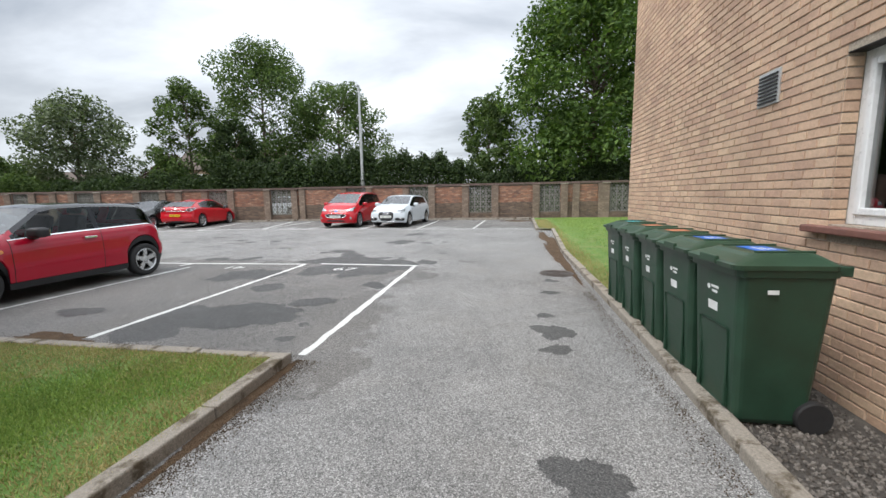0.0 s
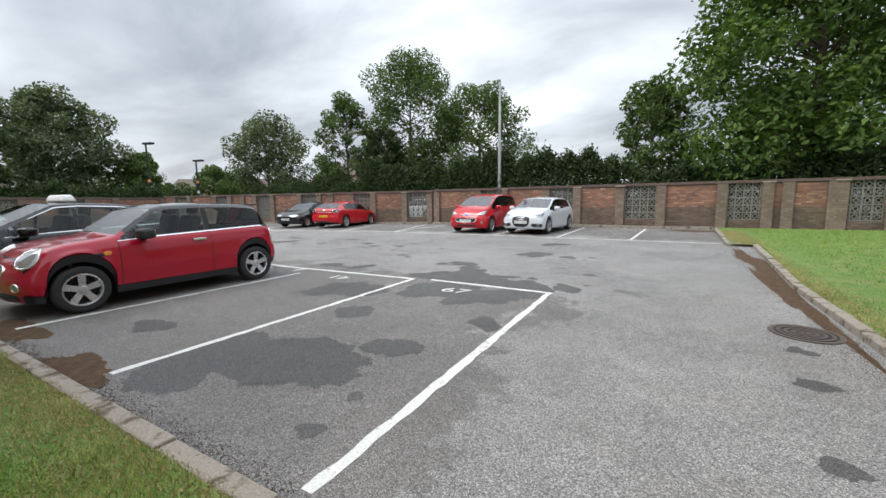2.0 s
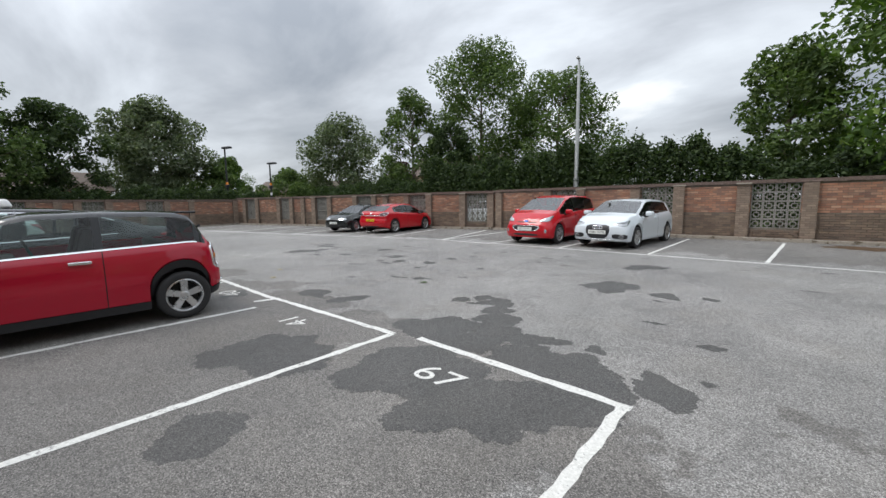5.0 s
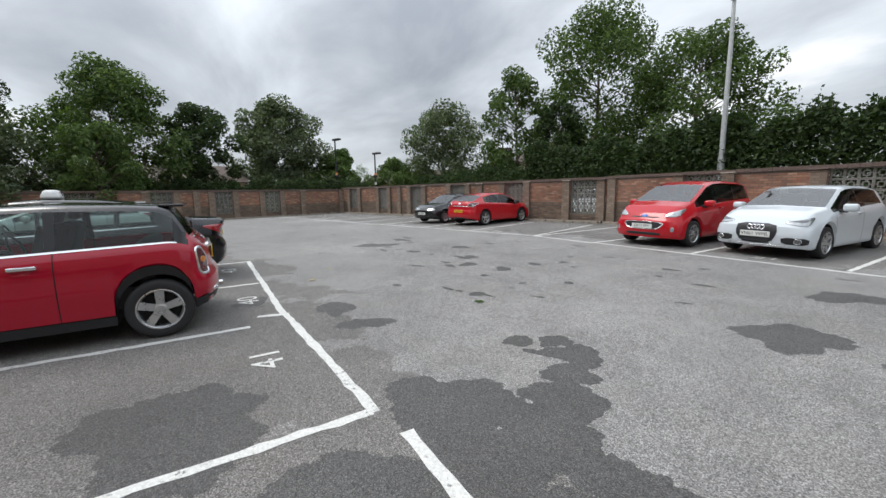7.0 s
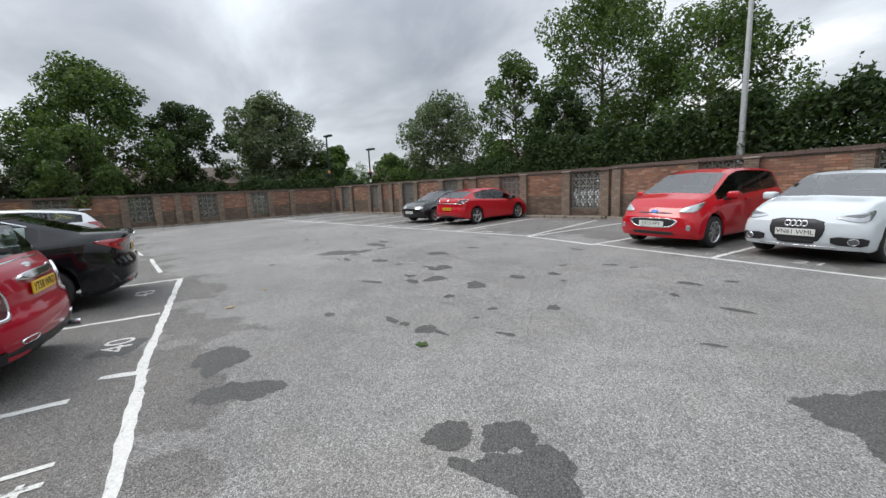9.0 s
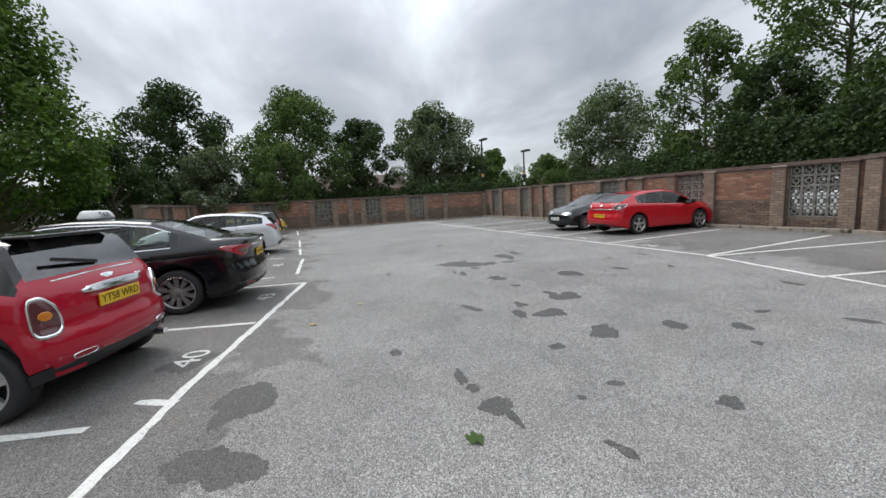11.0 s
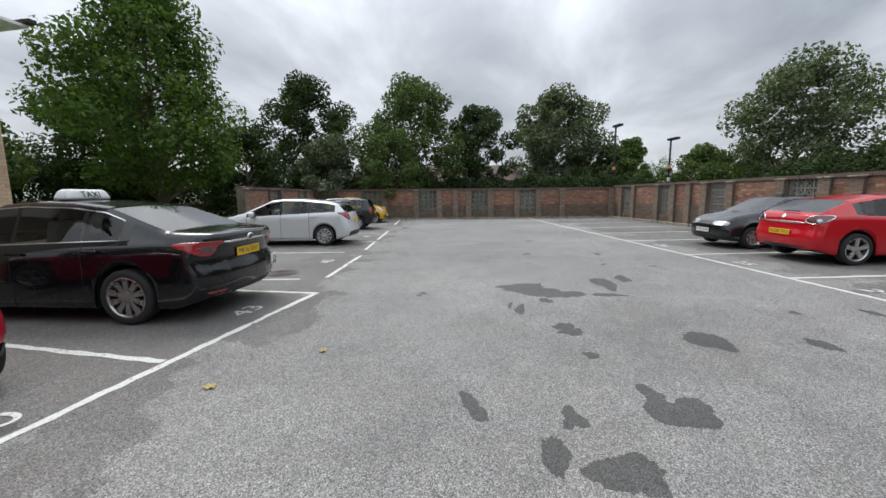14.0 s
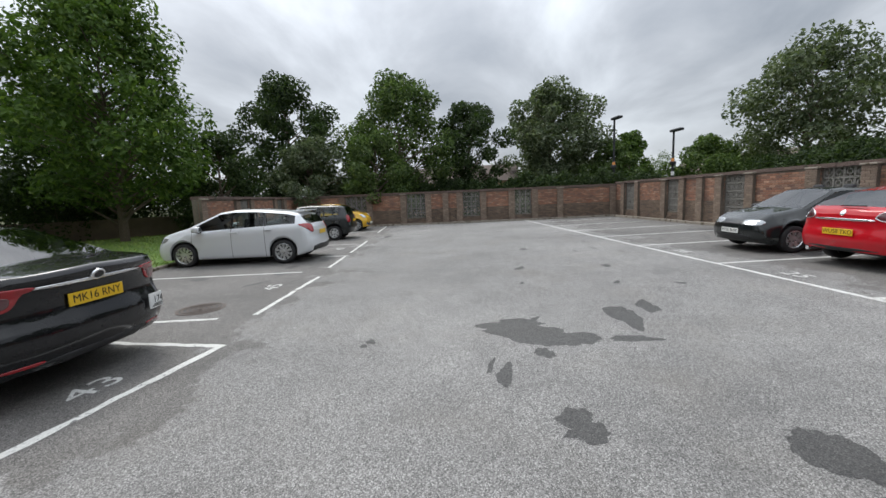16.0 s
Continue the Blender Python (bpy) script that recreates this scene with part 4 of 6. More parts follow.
TG = "tall broadleaf tree with dense green crown behind the wall"
tree(5.6, 28.5, 16.0, 7.0, 2.2, "bright", "large sycamore with bright and dark green leaves", 11, 26000, 0.24, 70, 0.4, taper=0.35)
tree(-1.5, 30.0, 8.5, 3.0, 2.0, "green", TG, 12, 5000, 0.2, 24)
tree(-24.6, 37.0, 16.6, 6.6, 2.0, "green", TG, 13, 15000, 0.22, 46, 0.3)
tree(-17.3, 38.7, 12.8, 5.6, 2.0, "green", TG, 14, 10000, 0.22, 36, 0.3)
tree(-26.6, 29.5, 11.2, 3.1, 2.0, "green", "slender tree with an open green crown", 15, 6000, 0.2, 30, 0.18)
tree(-23.0, 30.5, 8.0, 2.6, 1.5, "dark", TG, 25, 4000, 0.2, 20, 0.18)
tree(-39.5, 30.5, 10.8, 4.8, 2.4, "silver", "open crowned grey green tree", 16, 8000, 0.24, 40, 0.25)
tree(-37.8, 2.4, 10.9, 4.2, 1.2, "green", "dense upright green tree behind the wall", 17, 14000, 0.2, 50, 0.22)
tree(-40.0, 7.5, 9.0, 3.2, 1.2, "dark", TG, 18, 7000, 0.2, 30, 0.2)
tree(-45.5, 14.2, 11.0, 4.8, 2.0, "silver", "whitebeam with silvery leaf undersides", 19, 13000, 0.24, 44, 0.25)
tree(-36.0, -5.8, 10.8, 4.0, 2.0, "dark", "dark green tree with a rounded crown", 20, 11000, 0.2, 34, 0.25)
tree(-33.0, -2.5, 6.0, 2.8, 0.6, "silver", "grey green shrubby tree behind the wall", 21, 6000, 0.17, 26, 0.15)
tree(-33.5, 2.0, 6.2, 2.6, 0.6, "green", "shrubby green tree behind the wall", 22, 6000, 0.17, 26, 0.15)
tree(-29.5, -6.5, 6.0, 3.0, 0.6, "dark", "dense dark shrubby tree", 23, 6000, 0.18, 26, 0.15)
tree(-24.3, -7.9, 12.6, 4.7, 2.3, "bright", "tall ash tree with bright green foliage on the lawn", 24, 14000, 0.2, 60, 0.22, taper=0.5)
tree(-18.5, -13.5, 6.5, 3.6, 1.0, "green", "broad green tree on the lawn", 26, 10000, 0.2, 34, 0.2)
tree(-27.5, -15.0, 9.0, 4.5, 1.0, "dark", "dark green tree at the back of the lawn", 27, 9000, 0.22, 34, 0.2)
tree(-46.0, 21.0, 6.6, 2.2, 1.0, "bright", "small bright green tree beyond the wall", 28, 4000, 0.2, 20, 0.14)
tree(-42.0, 19.0, 5.4, 2.4, 0.8, "green", "small green tree beyond the wall", 29, 4000, 0.2, 20, 0.14)
tree(-32.5, 33.0, 5.6, 2.8, 0.6, "purple", "purple leaved shrub behind the wall", 30, 3500, 0.2, 18, 0.14)
tree(-41.0, 25.0, 5.0, 3.0, 0.6, "green", "low green tree beyond the wall", 31, 5000, 0.2, 24, 0.14)


def hedge(p0, p1, h, w, leaf, label, seed, n):
    rnd = np.random.default_rng(seed)
    p0, p1 = np.array(p0), np.array(p1)
    L = np.linalg.norm(p1 - p0)
    u = (p1 - p0) / L
    v = np.array((-u[1], u[0]))
    root = thing("hedge", label, "hedge", pose(*((p0 + p1) / 2), gz(24) - 0.06))
    n = int(n * 3.6)
    s = rnd.random(n) * L
    hh = h * (0.88 + 0.09 * np.sin(s * 0.9 + seed) * np.sin(s * 0.37 + 1) + 0.05 * np.sin(s * 2.3) + 0.05 * np.sin(s * 5.1 + 2) + 0.05 * rnd.normal(size=n))
    z = hh * (1 - rnd.random(n) ** 2.0)
    t = (rnd.random(n) - 0.5) * w * np.sqrt(np.clip(1.12 - (z / hh) ** 4, 0.1, 1))
    P = np.stack([*(p0[:, None] + u[:, None] * s + v[:, None] * t), z], 1) - np.array([*((p0 + p1) / 2), 0])
    nr = rnd.normal(size=(n, 3)) + np.array((0, 0, 0.6))
    nr /= np.linalg.norm(nr, axis=1)[:, None]
    t1 = np.cross(nr, rnd.normal(size=(n, 3)))
    t1 /= np.linalg.norm(t1, axis=1)[:, None]
    t2 = np.cross(nr, t1)
    sz = (0.075 * (0.5 + rnd.random(n)))[:, None]
    V = np.stack([P - t1 * sz, P + t2 * sz * 0.6, P + t1 * sz, P - t2 * sz * 0.6], 1).reshape(-1, 3)
    part("leaves", mesh_of("leaves", V.tolist(), np.arange(n * 4).reshape(-1, 4).tolist(), [LEAVES[leaf]]), LEAVES[leaf], root)
    st = bmesh.new()
    for k in range(int(L / 0.8)):
        q = p0 + u * (k + 0.5) * 0.8 - (p0 + p1) / 2
        cyl(st, (q[0], q[1], 0), (q[0] + 0.1, q[1], h * 0.6), 0.04, 0.015, 5)
    part("stems", st, BARK, root)


hedge((-21.5, 26.0), (-3.0, 25.2), 4.2, 2.2, "dark", "tall dark green hedge behind the brick wall", 1, 22000)
hedge((-3.5, 25.5), (14, 25.5), 3.3, 2.2, "dark", "tall dark green hedge behind the brick wall", 2, 12000)
hedge((-36.0, 26.0), (-22, 27.5), 3.3, 3.0, "dark", "rough dark green bushes behind the wall", 3, 11000)
hedge((-37.0, 20.5), (-36.0, -4.0), 2.8, 2.4, "dark", "rough bushes behind the end wall", 4, 14000)
hedge((-47.0, 32.0), (-37.0, 24.0), 3.6, 3.0, "green", "rough green bushes beyond the wall", 5, 8000)
hedge((-35.0, -9.0), (-12, -17.0), 3.4, 2.6, "dark", "dark bushes at the back of the lawn", 6, 16000)
hedge((-62.0, 30.0), (-60.0, -20.0), 5.5, 5, "green", "distant green woodland edge", 7, 12000)
hedge((-60.0, 40.0), (-10.0, 52.0), 5.0, 5, "green", "distant green woodland edge", 8, 12000)


# ---- poles, lamps, houses beyond the wall ----
lc = thing("lamp_column", "tall slim galvanised lamp column behind the wall", "lamp post", pose(-9.5, 24.6, 0.1))
part("pole", cyl(bmesh.new(), (0, 0, 0), (0, 0, 2.6), 0.125, 0.12), STEEL, lc)
part("upper_pole", cyl(bmesh.new(), (0, 0, 2.6), (0, 0, 8.4), 0.10, 0.06), STEEL, lc)
part("bracket", boxed(-0.06, 0.06, -0.25, 0.02, 8.33, 8.42, 0.01), STEEL, lc)


def street_lamp(x, y, h, label):
    root = thing("street_lamp", label, "street lamp", pose(x, y, 0.1, 0, 0, 15))
    part("post", cyl(bmesh.new(), (0, 0, 0), (0, 0, h), 0.085, 0.06), LAMP_BLACK, root)
    for k in range(3):
        part("band", cyl(bmesh.new(), (0, 0, 1.3 + 0.5 * k), (0, 0, 1.55 + 0.5 * k), 0.092, 0.092), WHITE, root)
    part("beacon", boxed(-0.15, 0.15, -0.15, 0.15, 2.95, 3.2, 0.05), LAMP_BLACK, root)
    part("beacon_globe", cyl(bmesh.new(), (0, 0, 3.2), (0, 0, 3.4), 0.12, 0.08), AMBER, root)
    hd = boxed(-0.2, 0.75, -0.18, 0.18, h - 0.04, h + 0.12, 0.05)
    part("lantern", hd, LAMP_BLACK, root, "flat dark lantern")


street_lamp(-37.1, 17.7, 6.2, "black street lamp with striped base beyond the wall")
street_lamp(-36.6, 21.2, 5.1, "black street lamp with amber beacon beyond the wall")
tp = thing("thin_pole", "thin grey lamp post far beyond the wall", "lamp post", pose(-50, 19.2, 0))
part("pole", cyl(bmesh.new(), (0, 0, 0), (0, 0, 6.2), 0.06, 0.05), STEEL, tp)
part("arm", cyl(bmesh.new(), (0, 0, 6.2), (0.8, 0.3, 6.4), 0.04, 0.035), STEEL, tp)


def far_house(x, y, rz, w, d, eave, ridge, label):
    root = thing("far_house", label, "house", pose(x, y, 0, 0, 0, rz))
    part("wall", boxed(-w / 2, w / 2, -d / 2, d / 2, 0, eave), BUFF, root)
    bm = bmesh.new()
    q = [bm.verts.new(p) for p in ((-w / 2 - 0.3, -d / 2 - 0.3, eave), (w / 2 + 0.3, -d / 2 - 0.3, eave), (w / 2 + 0.3, d / 2 + 0.3, eave), (-w / 2 - 0.3, d / 2 + 0.3, eave), (-w / 2 - 0.3, 0, ridge), (w / 2 + 0.3, 0, ridge))]
    for f in ((0, 1, 5, 4), (2, 3, 4, 5), (0, 4, 3), (1, 2, 5), (0, 3, 2, 1)):
        bm.faces.new([q[i] for i in f])
    part("roof", bm, ROOF_TILE, root, "brown tiled roof")
    for wx in (-w / 4, w / 4):
        wd = part("window", boxed(wx - 0.7, wx + 0.7, -d / 2 - 0.06, -d / 2 + 0.02, eave - 1.7, eave - 0.5), UPVC, root)
        for sg in (-0.35, 0.35):
            part("pane", boxed(wx + sg - 0.28, wx + sg + 0.28, -d / 2 - 0.075, -d / 2 - 0.062, eave - 1.6, eave - 0.6), BLACK, wd)


far_house(-34.5, 46, 15, 12, 7, 5.0, 7.6, "buff brick house with a brown roof beyond the hedge")
far_house(-55, 36, 40, 14, 7, 3.2, 5.0, "low house with a red brown roof beyond the trees")
far_house(-48, 6.0, 90, 10, 7, 2.9, 4.6, "low roof glimpsed between the trees")


# ---- parked cars ----
def wheel_on(root, x, y, R, rim, spokes, metal, width=0.2, twin=False):
    sg = 1 if y > 0 else -1
    w = width / 2
    tb = lathe(bmesh.new(), [(rim - 0.005, w * 0.92), (rim + 0.02, w), (R - 0.03, w), (R - 0.008, w * 0.86), (R, w * 0.6), (R, -w * 0.6), (R - 0.02, -w), (rim, -w)], 40)
    ty = part("wheel", tb, RUBBER, root, "black rubber tyre on an alloy wheel", smooth=True)
    ty.matrix_basis = pose(x, y - sg * w, R, 0, 0, 0 if sg > 0 else 180)
    rb = lathe(bmesh.new(), [(rim, w * 0.94), (rim - 0.012, w * 0.97), (rim - 0.024, w * 0.8), (rim - 0.03, -w * 0.5)], 40)
    for k in range(spokes):
        a = 360 * k / spokes
        for da, wd in (((-5.5, 0.5), (5.5, 0.5)) if twin else ((0, 1.0),)):
            m = pose(0, 0, 0, 0, a + da, 0)
            hw0, hw1 = 0.036 * wd, (0.030 if spokes > 7 else 0.042) * wd
            v = [rb.verts.new(m @ Vector(p)) for p in ((-hw0, w * 0.72, 0.03), (hw0, w * 0.72, 0.03), (hw1, w * 0.86, rim - 0.018), (-hw1, w * 0.86, rim - 0.018), (-hw0, w * 0.45, 0.03), (hw0, w * 0.45, 0.03), (hw1, w * 0.6, rim - 0.018), (-hw1, w * 0.6, rim - 0.018))]
            for f in ((0, 1, 2, 3), (0, 4, 5, 1), (1, 5, 6, 2), (3, 7, 4, 0), (2, 6, 7, 3)):
                rb.faces.new([v[i] for i in f])
    lathe(rb, [(0.0, w * 0.8), (0.035, w * 0.8), (0.062, w * 0.72), (0.07, w * 0.4)], 20)
    part("rim", rb, metal, ty, "alloy rim")
    part("disc", lathe(bmesh.new(), [(0.0, w * 0.1), (rim - 0.03, w * 0.1), (rim - 0.03, -w * 0.5), (0, -w * 0.5)], 24), SEAM, ty)


def curve(pts, xs):
    pts = sorted(pts)
    return np.interp(xs, [p[0] for p in pts], [p[1] for p in pts])


def car(name, label, m, s):
    root = thing(name, label, "car", m)
    L, W, H = s["L"], s["W"], s["H"]
    xf, xr = s["xf"], s["xf"] - L
    R, hwheel = s["R"], s["wb"] / 2
    base = list(np.arange(xr, xf, 0.05)) + [xf]
    for c in (s["top"], s["belt"]):
        base += [p[0] for p in c]
    base += [xf - d for d in (0.006, 0.015, 0.03, 0.055, 0.08, 0.12)] + [xr + d for d in (0.006, 0.015, 0.03, 0.06, 0.1)]
    for c in (hwheel, -hwheel):
        base += [c + (R + 0.06) * math.cos(radians(a)) for a in range(0, 181, 12)]
    for q in s["windows"]:
        base += list(q)
    base += list(s["screen"]) + list(s["rear"])
    for q in s["seams"]:
        base += [q - 0.005, q + 0.005]
    xs = np.array(sorted({round(float(x), 4) for x in base if xr <= x <= xf}))
    fine = np.arange(xr, xf + 0.001, 0.01)
    def smooth(pts, k=7):
        v = curve(pts, fine)
        pad = np.pad(v, k // 2, mode="edge")
        return np.interp(xs, fine, np.convolve(pad, np.ones(k) / k, mode="valid"))
    top, belt = smooth(s["top"]), smooth(s["belt"], 15)
    belt = np.minimum(belt, top - 0.015)
    d = np.minimum(xf - xs, 10)
    e = xs - xr
    f = np.interp(d, [0, 0.015, 0.04, 0.1, 0.22, 0.45, 0.8], s.get("nose", [0.84, 0.875, 0.905, 0.94, 0.97, 0.99, 1]))
    g = np.interp(e, [0, 0.015, 0.05, 0.12, 0.3, 0.7], s.get("tail", [0.88, 0.90, 0.93, 0.96, 0.985, 1]))
    hw = W / 2 * f * g
    zb = np.full(len(xs), s.get("sill", 0.2))
    zb = np.maximum(zb, np.interp(d, [0, 0.35], [s.get("chin", 0.22), 0.19]))
    zb = np.maximum(zb, np.interp(e, [0, 0.5], [s.get("rump", 0.30), 0.2]))
    arch = np.zeros(len(xs), bool)
    for c in (hwheel, -hwheel):
        ra = R + 0.06
        q = np.abs(xs - c) < ra
        z = R + np.sqrt(np.clip(ra ** 2 - (xs - c) ** 2, 0, None))
        zb = np.where(q, np.maximum(zb, z), zb)
        arch |= np.abs(xs - c) < ra + 0.06
    tum = s.get("tumble", 0.17)
    clad = s.get("clad", 0.03)
    rings = []
    for i in range(len(xs)):
        h, b, t, z = hw[i], belt[i], top[i], zb[i]
        c = max(0.0, t - b)
        k = min(1.0, c / (H - b + 1e-6))
        yr = h - 0.07 - tum * k
        zr = b + c - min(0.07, 0.5 * c)
        z4 = max(0.56 * b, z + clad + 0.02)
        z5 = max(b - 0.15, z4 + 0.02)
        rings.append([(0, z), (h - 0.16, z), (h - 0.05, z), (h - 0.022, z + clad), (h, z4), (h - 0.008, z5), (h - 0.032, max(b - 0.045, z5 + 0.01)), (h - 0.07, max(b, z5 + 0.02)), (yr, max(zr, z5 + 0.025)),
                      (yr - 0.06, t - 0.02 * (0.3 + 0.7 * k)), (yr * 0.55, t - 0.003), (0, t + 0.012)])
    K = 12
    # finer rows between sill and waist, so that the ends can be rounded
    fine_rows = [(r, k / n) for r in range(K - 1) for n in ((5 if r in (3, 4) else 2 if r in (5, 8, 9, 10) else 1),) for k in range(n)] + [(K - 1, 0.0)]
    def at(i, row):
        lo = min(int(math.floor(row)), K - 1)
        fr = row - lo
        a, b = rings[i][lo], rings[i][min(K - 1, lo + 1)]
        return a[0] + (b[0] - a[0]) * fr, a[1] + (b[1] - a[1]) * fr
    zs_r, zs_f = s.get("rear_profile", [(0.2, 0.09), (0.34, 0.03), (0.48, 0.0), (0.60, 0.012), (0.68, 0.045), (1.0, 0.07)]), s.get("front_profile", [(0.2, 0.07), (0.32, 0.02), (0.46, 0.0), (0.60, 0.02), (0.9, 0.09)])
    bow_r, bow_f = s.get("bow_r", 0.15), s.get("bow_f", 0.17)
    def warp(p):
        """Bows the ends of the shell in plan and in profile."""
        x, y, z = p
        q = min(1.0, abs(y) / (W / 2))
        wr, wf = max(0.0, 1 - (x - xr) / 0.5) ** 2, max(0.0, 1 - (xf - x) / 0.5) ** 2
        if wr == 0 and wf == 0:
            return p
        return (x + wr * (bow_r * q ** 3 + float(curve(zs_r, z))) - wf * (bow_f * q ** 2.6 + float(curve(zs_f, z))), y, z)
    groups = {}
    def add(key, quad):
        groups.setdefault(key, []).append(quad)
    dark_top = s.get("dark_top", False)
    for i in range(len(xs) - 1):
        xm = (xs[i] + xs[i + 1]) / 2
        for (r, u0), (r1, u1) in zip(fine_rows, fine_rows[1:]):
            for sg in (1, -1):
                q = [(xs[j], sg * y, z) for j, (y, z) in ((i, at(i, r + u0)), (i + 1, at(i + 1, r + u0)), (i + 1, at(i + 1, r1 + u1)), (i, at(i, r1 + u1)))]
                if sg > 0:
                    q = q[::-1]
                key = "body"
                c = top[i] - belt[i]
                up = min(c, top[i + 1] - belt[i + 1])
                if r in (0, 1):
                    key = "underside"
                elif r == 2 and s.get("clad"):
                    key = "cladding"
                elif r == 7 and up > 0.05:
                    key = "pillar" if s.get("dark_pillar", True) and up > 0.1 else "body"
                    for n, (a, b) in enumerate(s["windows"]):
                        if a < xm < b:
                            key = ("window", n, sg)
                    if dark_top and key == "pillar":
                        pass
                    elif key == "pillar" and not (s["windows"][-1][0] - 0.12 < xm < s["windows"][0][1] + 0.1):
                        key = "body"
                elif r >= 9 and s["screen"][0] < xm < s["screen"][1]:
                    key = "windscreen"
                elif r >= 9 and s["rear"][0] < xm < s["rear"][1]:
                    key = "rear_window"
                elif r >= 8 and dark_top and up > 0.12:
                    key = "roof"
                if key == "body" and 2 <= r <= 6 and any(abs(xm - p) < 0.006 for p in s["seams"]) and not (r < 4 and zb[i] > 0.4):
                    key = "gap"
                if key == "pillar":
                    key = ("pillar", sum(xm < w[0] for w in s["windows"]), sg)
                if key == "gap":
                    key = ("gap", int(np.argmin([abs(xm - p) for p in s["seams"]])), sg)
                add(key, q)
    for i, flip in ((0, True), (len(xs) - 1, False)):
        for (r, u0), (r1, u1) in zip(fine_rows, fine_rows[1:]):
            a, b = at(i, r + u0), at(i, r1 + u1)
            for c in range(14):
                c0, c1 = 1 - c / 7, 1 - (c + 1) / 7
                q = [(xs[i], c0 * a[0], a[1]), (xs[i], c1 * a[0], a[1]), (xs[i], c1 * b[0], b[1]), (xs[i], c0 * b[0], b[1])]
                add("underside" if r < 1 else "body", q if flip else q[::-1])
    def build(nm, quads, mat, parent, lab="", lift=0.0, sm=True):
        bm = bmesh.new()
        for q in quads:
            vs = [bm.verts.new(warp(p)) for p in q]
            try:
                bm.faces.new(vs)
            except ValueError:
                pass
        bmesh.ops.remove_doubles(bm, verts=bm.verts, dist=0.0008)
        bmesh.ops.dissolve_degenerate(bm, edges=bm.edges, dist=0.0005)
        bm.normal_update()
        if lift:
            for v in bm.verts:
                v.co += v.normal * lift
        me = bpy.data.meshes.new(nm)
        bm.to_mesh(me)
        bm.free()
        me.materials.append(mat)
        if sm:
            me.polygons.foreach_set("use_smooth", [True] * len(me.polygons))
            me.set_sharp_from_angle(angle=radians(55))
        ob = new(nm, me)
        ob.parent = parent
        if lab:
            ob["label"] = lab
        return ob
    bd = build("body", groups["body"], s["paint"], root, s["paint_label"])
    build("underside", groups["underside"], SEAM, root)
    if "cladding" in groups:
        build("cladding", groups["cladding"], BLACK, root, "black plastic cladding", 0.012)
    if "roof" in groups:
        build("roof", groups["roof"], s["roof_paint"], root, "black roof")
    build("windscreen", groups["windscreen"], SCREEN_GLASS, root).visible_shadow = False
    build("rear_window", groups["rear_window"], SCREEN_GLASS, root).visible_shadow = False
    for key, quads in groups.items():
        if key[0] == "pillar":
            build("pillar", quads, BLACKP, root)
        elif key[0] == "gap":
            build("panel_gap", quads, SEAM, bd)
        elif isinstance(key, tuple):
            build("side_window", quads, s.get("side_glass", GLASS), root).visible_shadow = False
    def patch(nm, x0, x1, r0, r1, mat, lab="", sides=(1, -1), lift=0.006, parent=root, mid=None):
        """A lens that lies on the skin from station x0 to x1 and row r0 to r1."""
        for sg in sides:
            quads = []
            pts = [x for x in xs if x0 - 1e-6 <= x <= x1 + 1e-6]
            for xa, xb in zip(pts, pts[1:]):
                i, j = int(np.searchsorted(xs, xa)), int(np.searchsorted(xs, xb))
                n = 4
                for k in range(n):
                    u0, u1 = r0 + (r1 - r0) * k / n, r0 + (r1 - r0) * (k + 1) / n
                    q = [(xs[v], sg * at(v, u)[0], at(v, u)[1]) for v, u in ((i, u0), (j, u0), (j, u1), (i, u1))]
                    quads.append(q if sg < 0 else q[::-1])
            if quads:
                build(nm, quads, mat, parent, lab, lift)
    for pz in s["patches"]:
        patch(*pz[:6], *(pz[6:]))
    # cabin
    zf = 0.34
    ib = bmesh.new()
    box(ib, s["rear"][1] - 0.1 if s.get("saloon") else xr + 0.35, s["screen"][1] - 0.05, -W / 2 + 0.16, W / 2 - 0.16, zf, 0.55)
    part("cabin_floor", ib, SEAT, root)
    part("dashboard", boxed(s["screen"][1] - 0.55, s["screen"][1] - 0.12, -W / 2 + 0.17, W / 2 - 0.17, 0.6, float(belt[np.searchsorted(xs, s["screen"][1] - 0.2)]) - 0.02, 0.05), SEAT, root)
    sx = s.get("seat", -0.15)
    for yy in (0.36, -0.36):
        st = boxed(sx, sx + 0.5, yy - 0.24, yy + 0.24, 0.5, 0.68, 0.06)
        box(st, -0.08, 0.08, yy - 0.23, yy + 0.23, 0, 0.62, 0.06, 2, pose(sx, 0, 0.62, 0, -14, 0))
        box(st, -0.05, 0.05, yy - 0.12, yy + 0.12, 0.64, 0.82, 0.04, 2, pose(sx, 0, 0.62, 0, -14, 0))
        part("front_seat", st, SEAT, root)
    bk = boxed(sx - 0.95, sx - 0.8, -W / 2 + 0.24, W / 2 - 0.24, 0.5, 1.02, 0.05)
    part("rear_seat", bk, SEAT, root)
    part("steering_wheel", lathe(bmesh.new(), [(0.17, 0.012), (0.185, 0), (0.17, -0.012), (0.155, 0), (0.17, 0.012)], 20, pose(s["screen"][1] - 0.68, -0.36, 0.92, 0, 0, 90) @ pose(0, 0, 0, 20, 0, 0)), BLACK, root)
    ia = int(np.searchsorted(xs, 0.0))
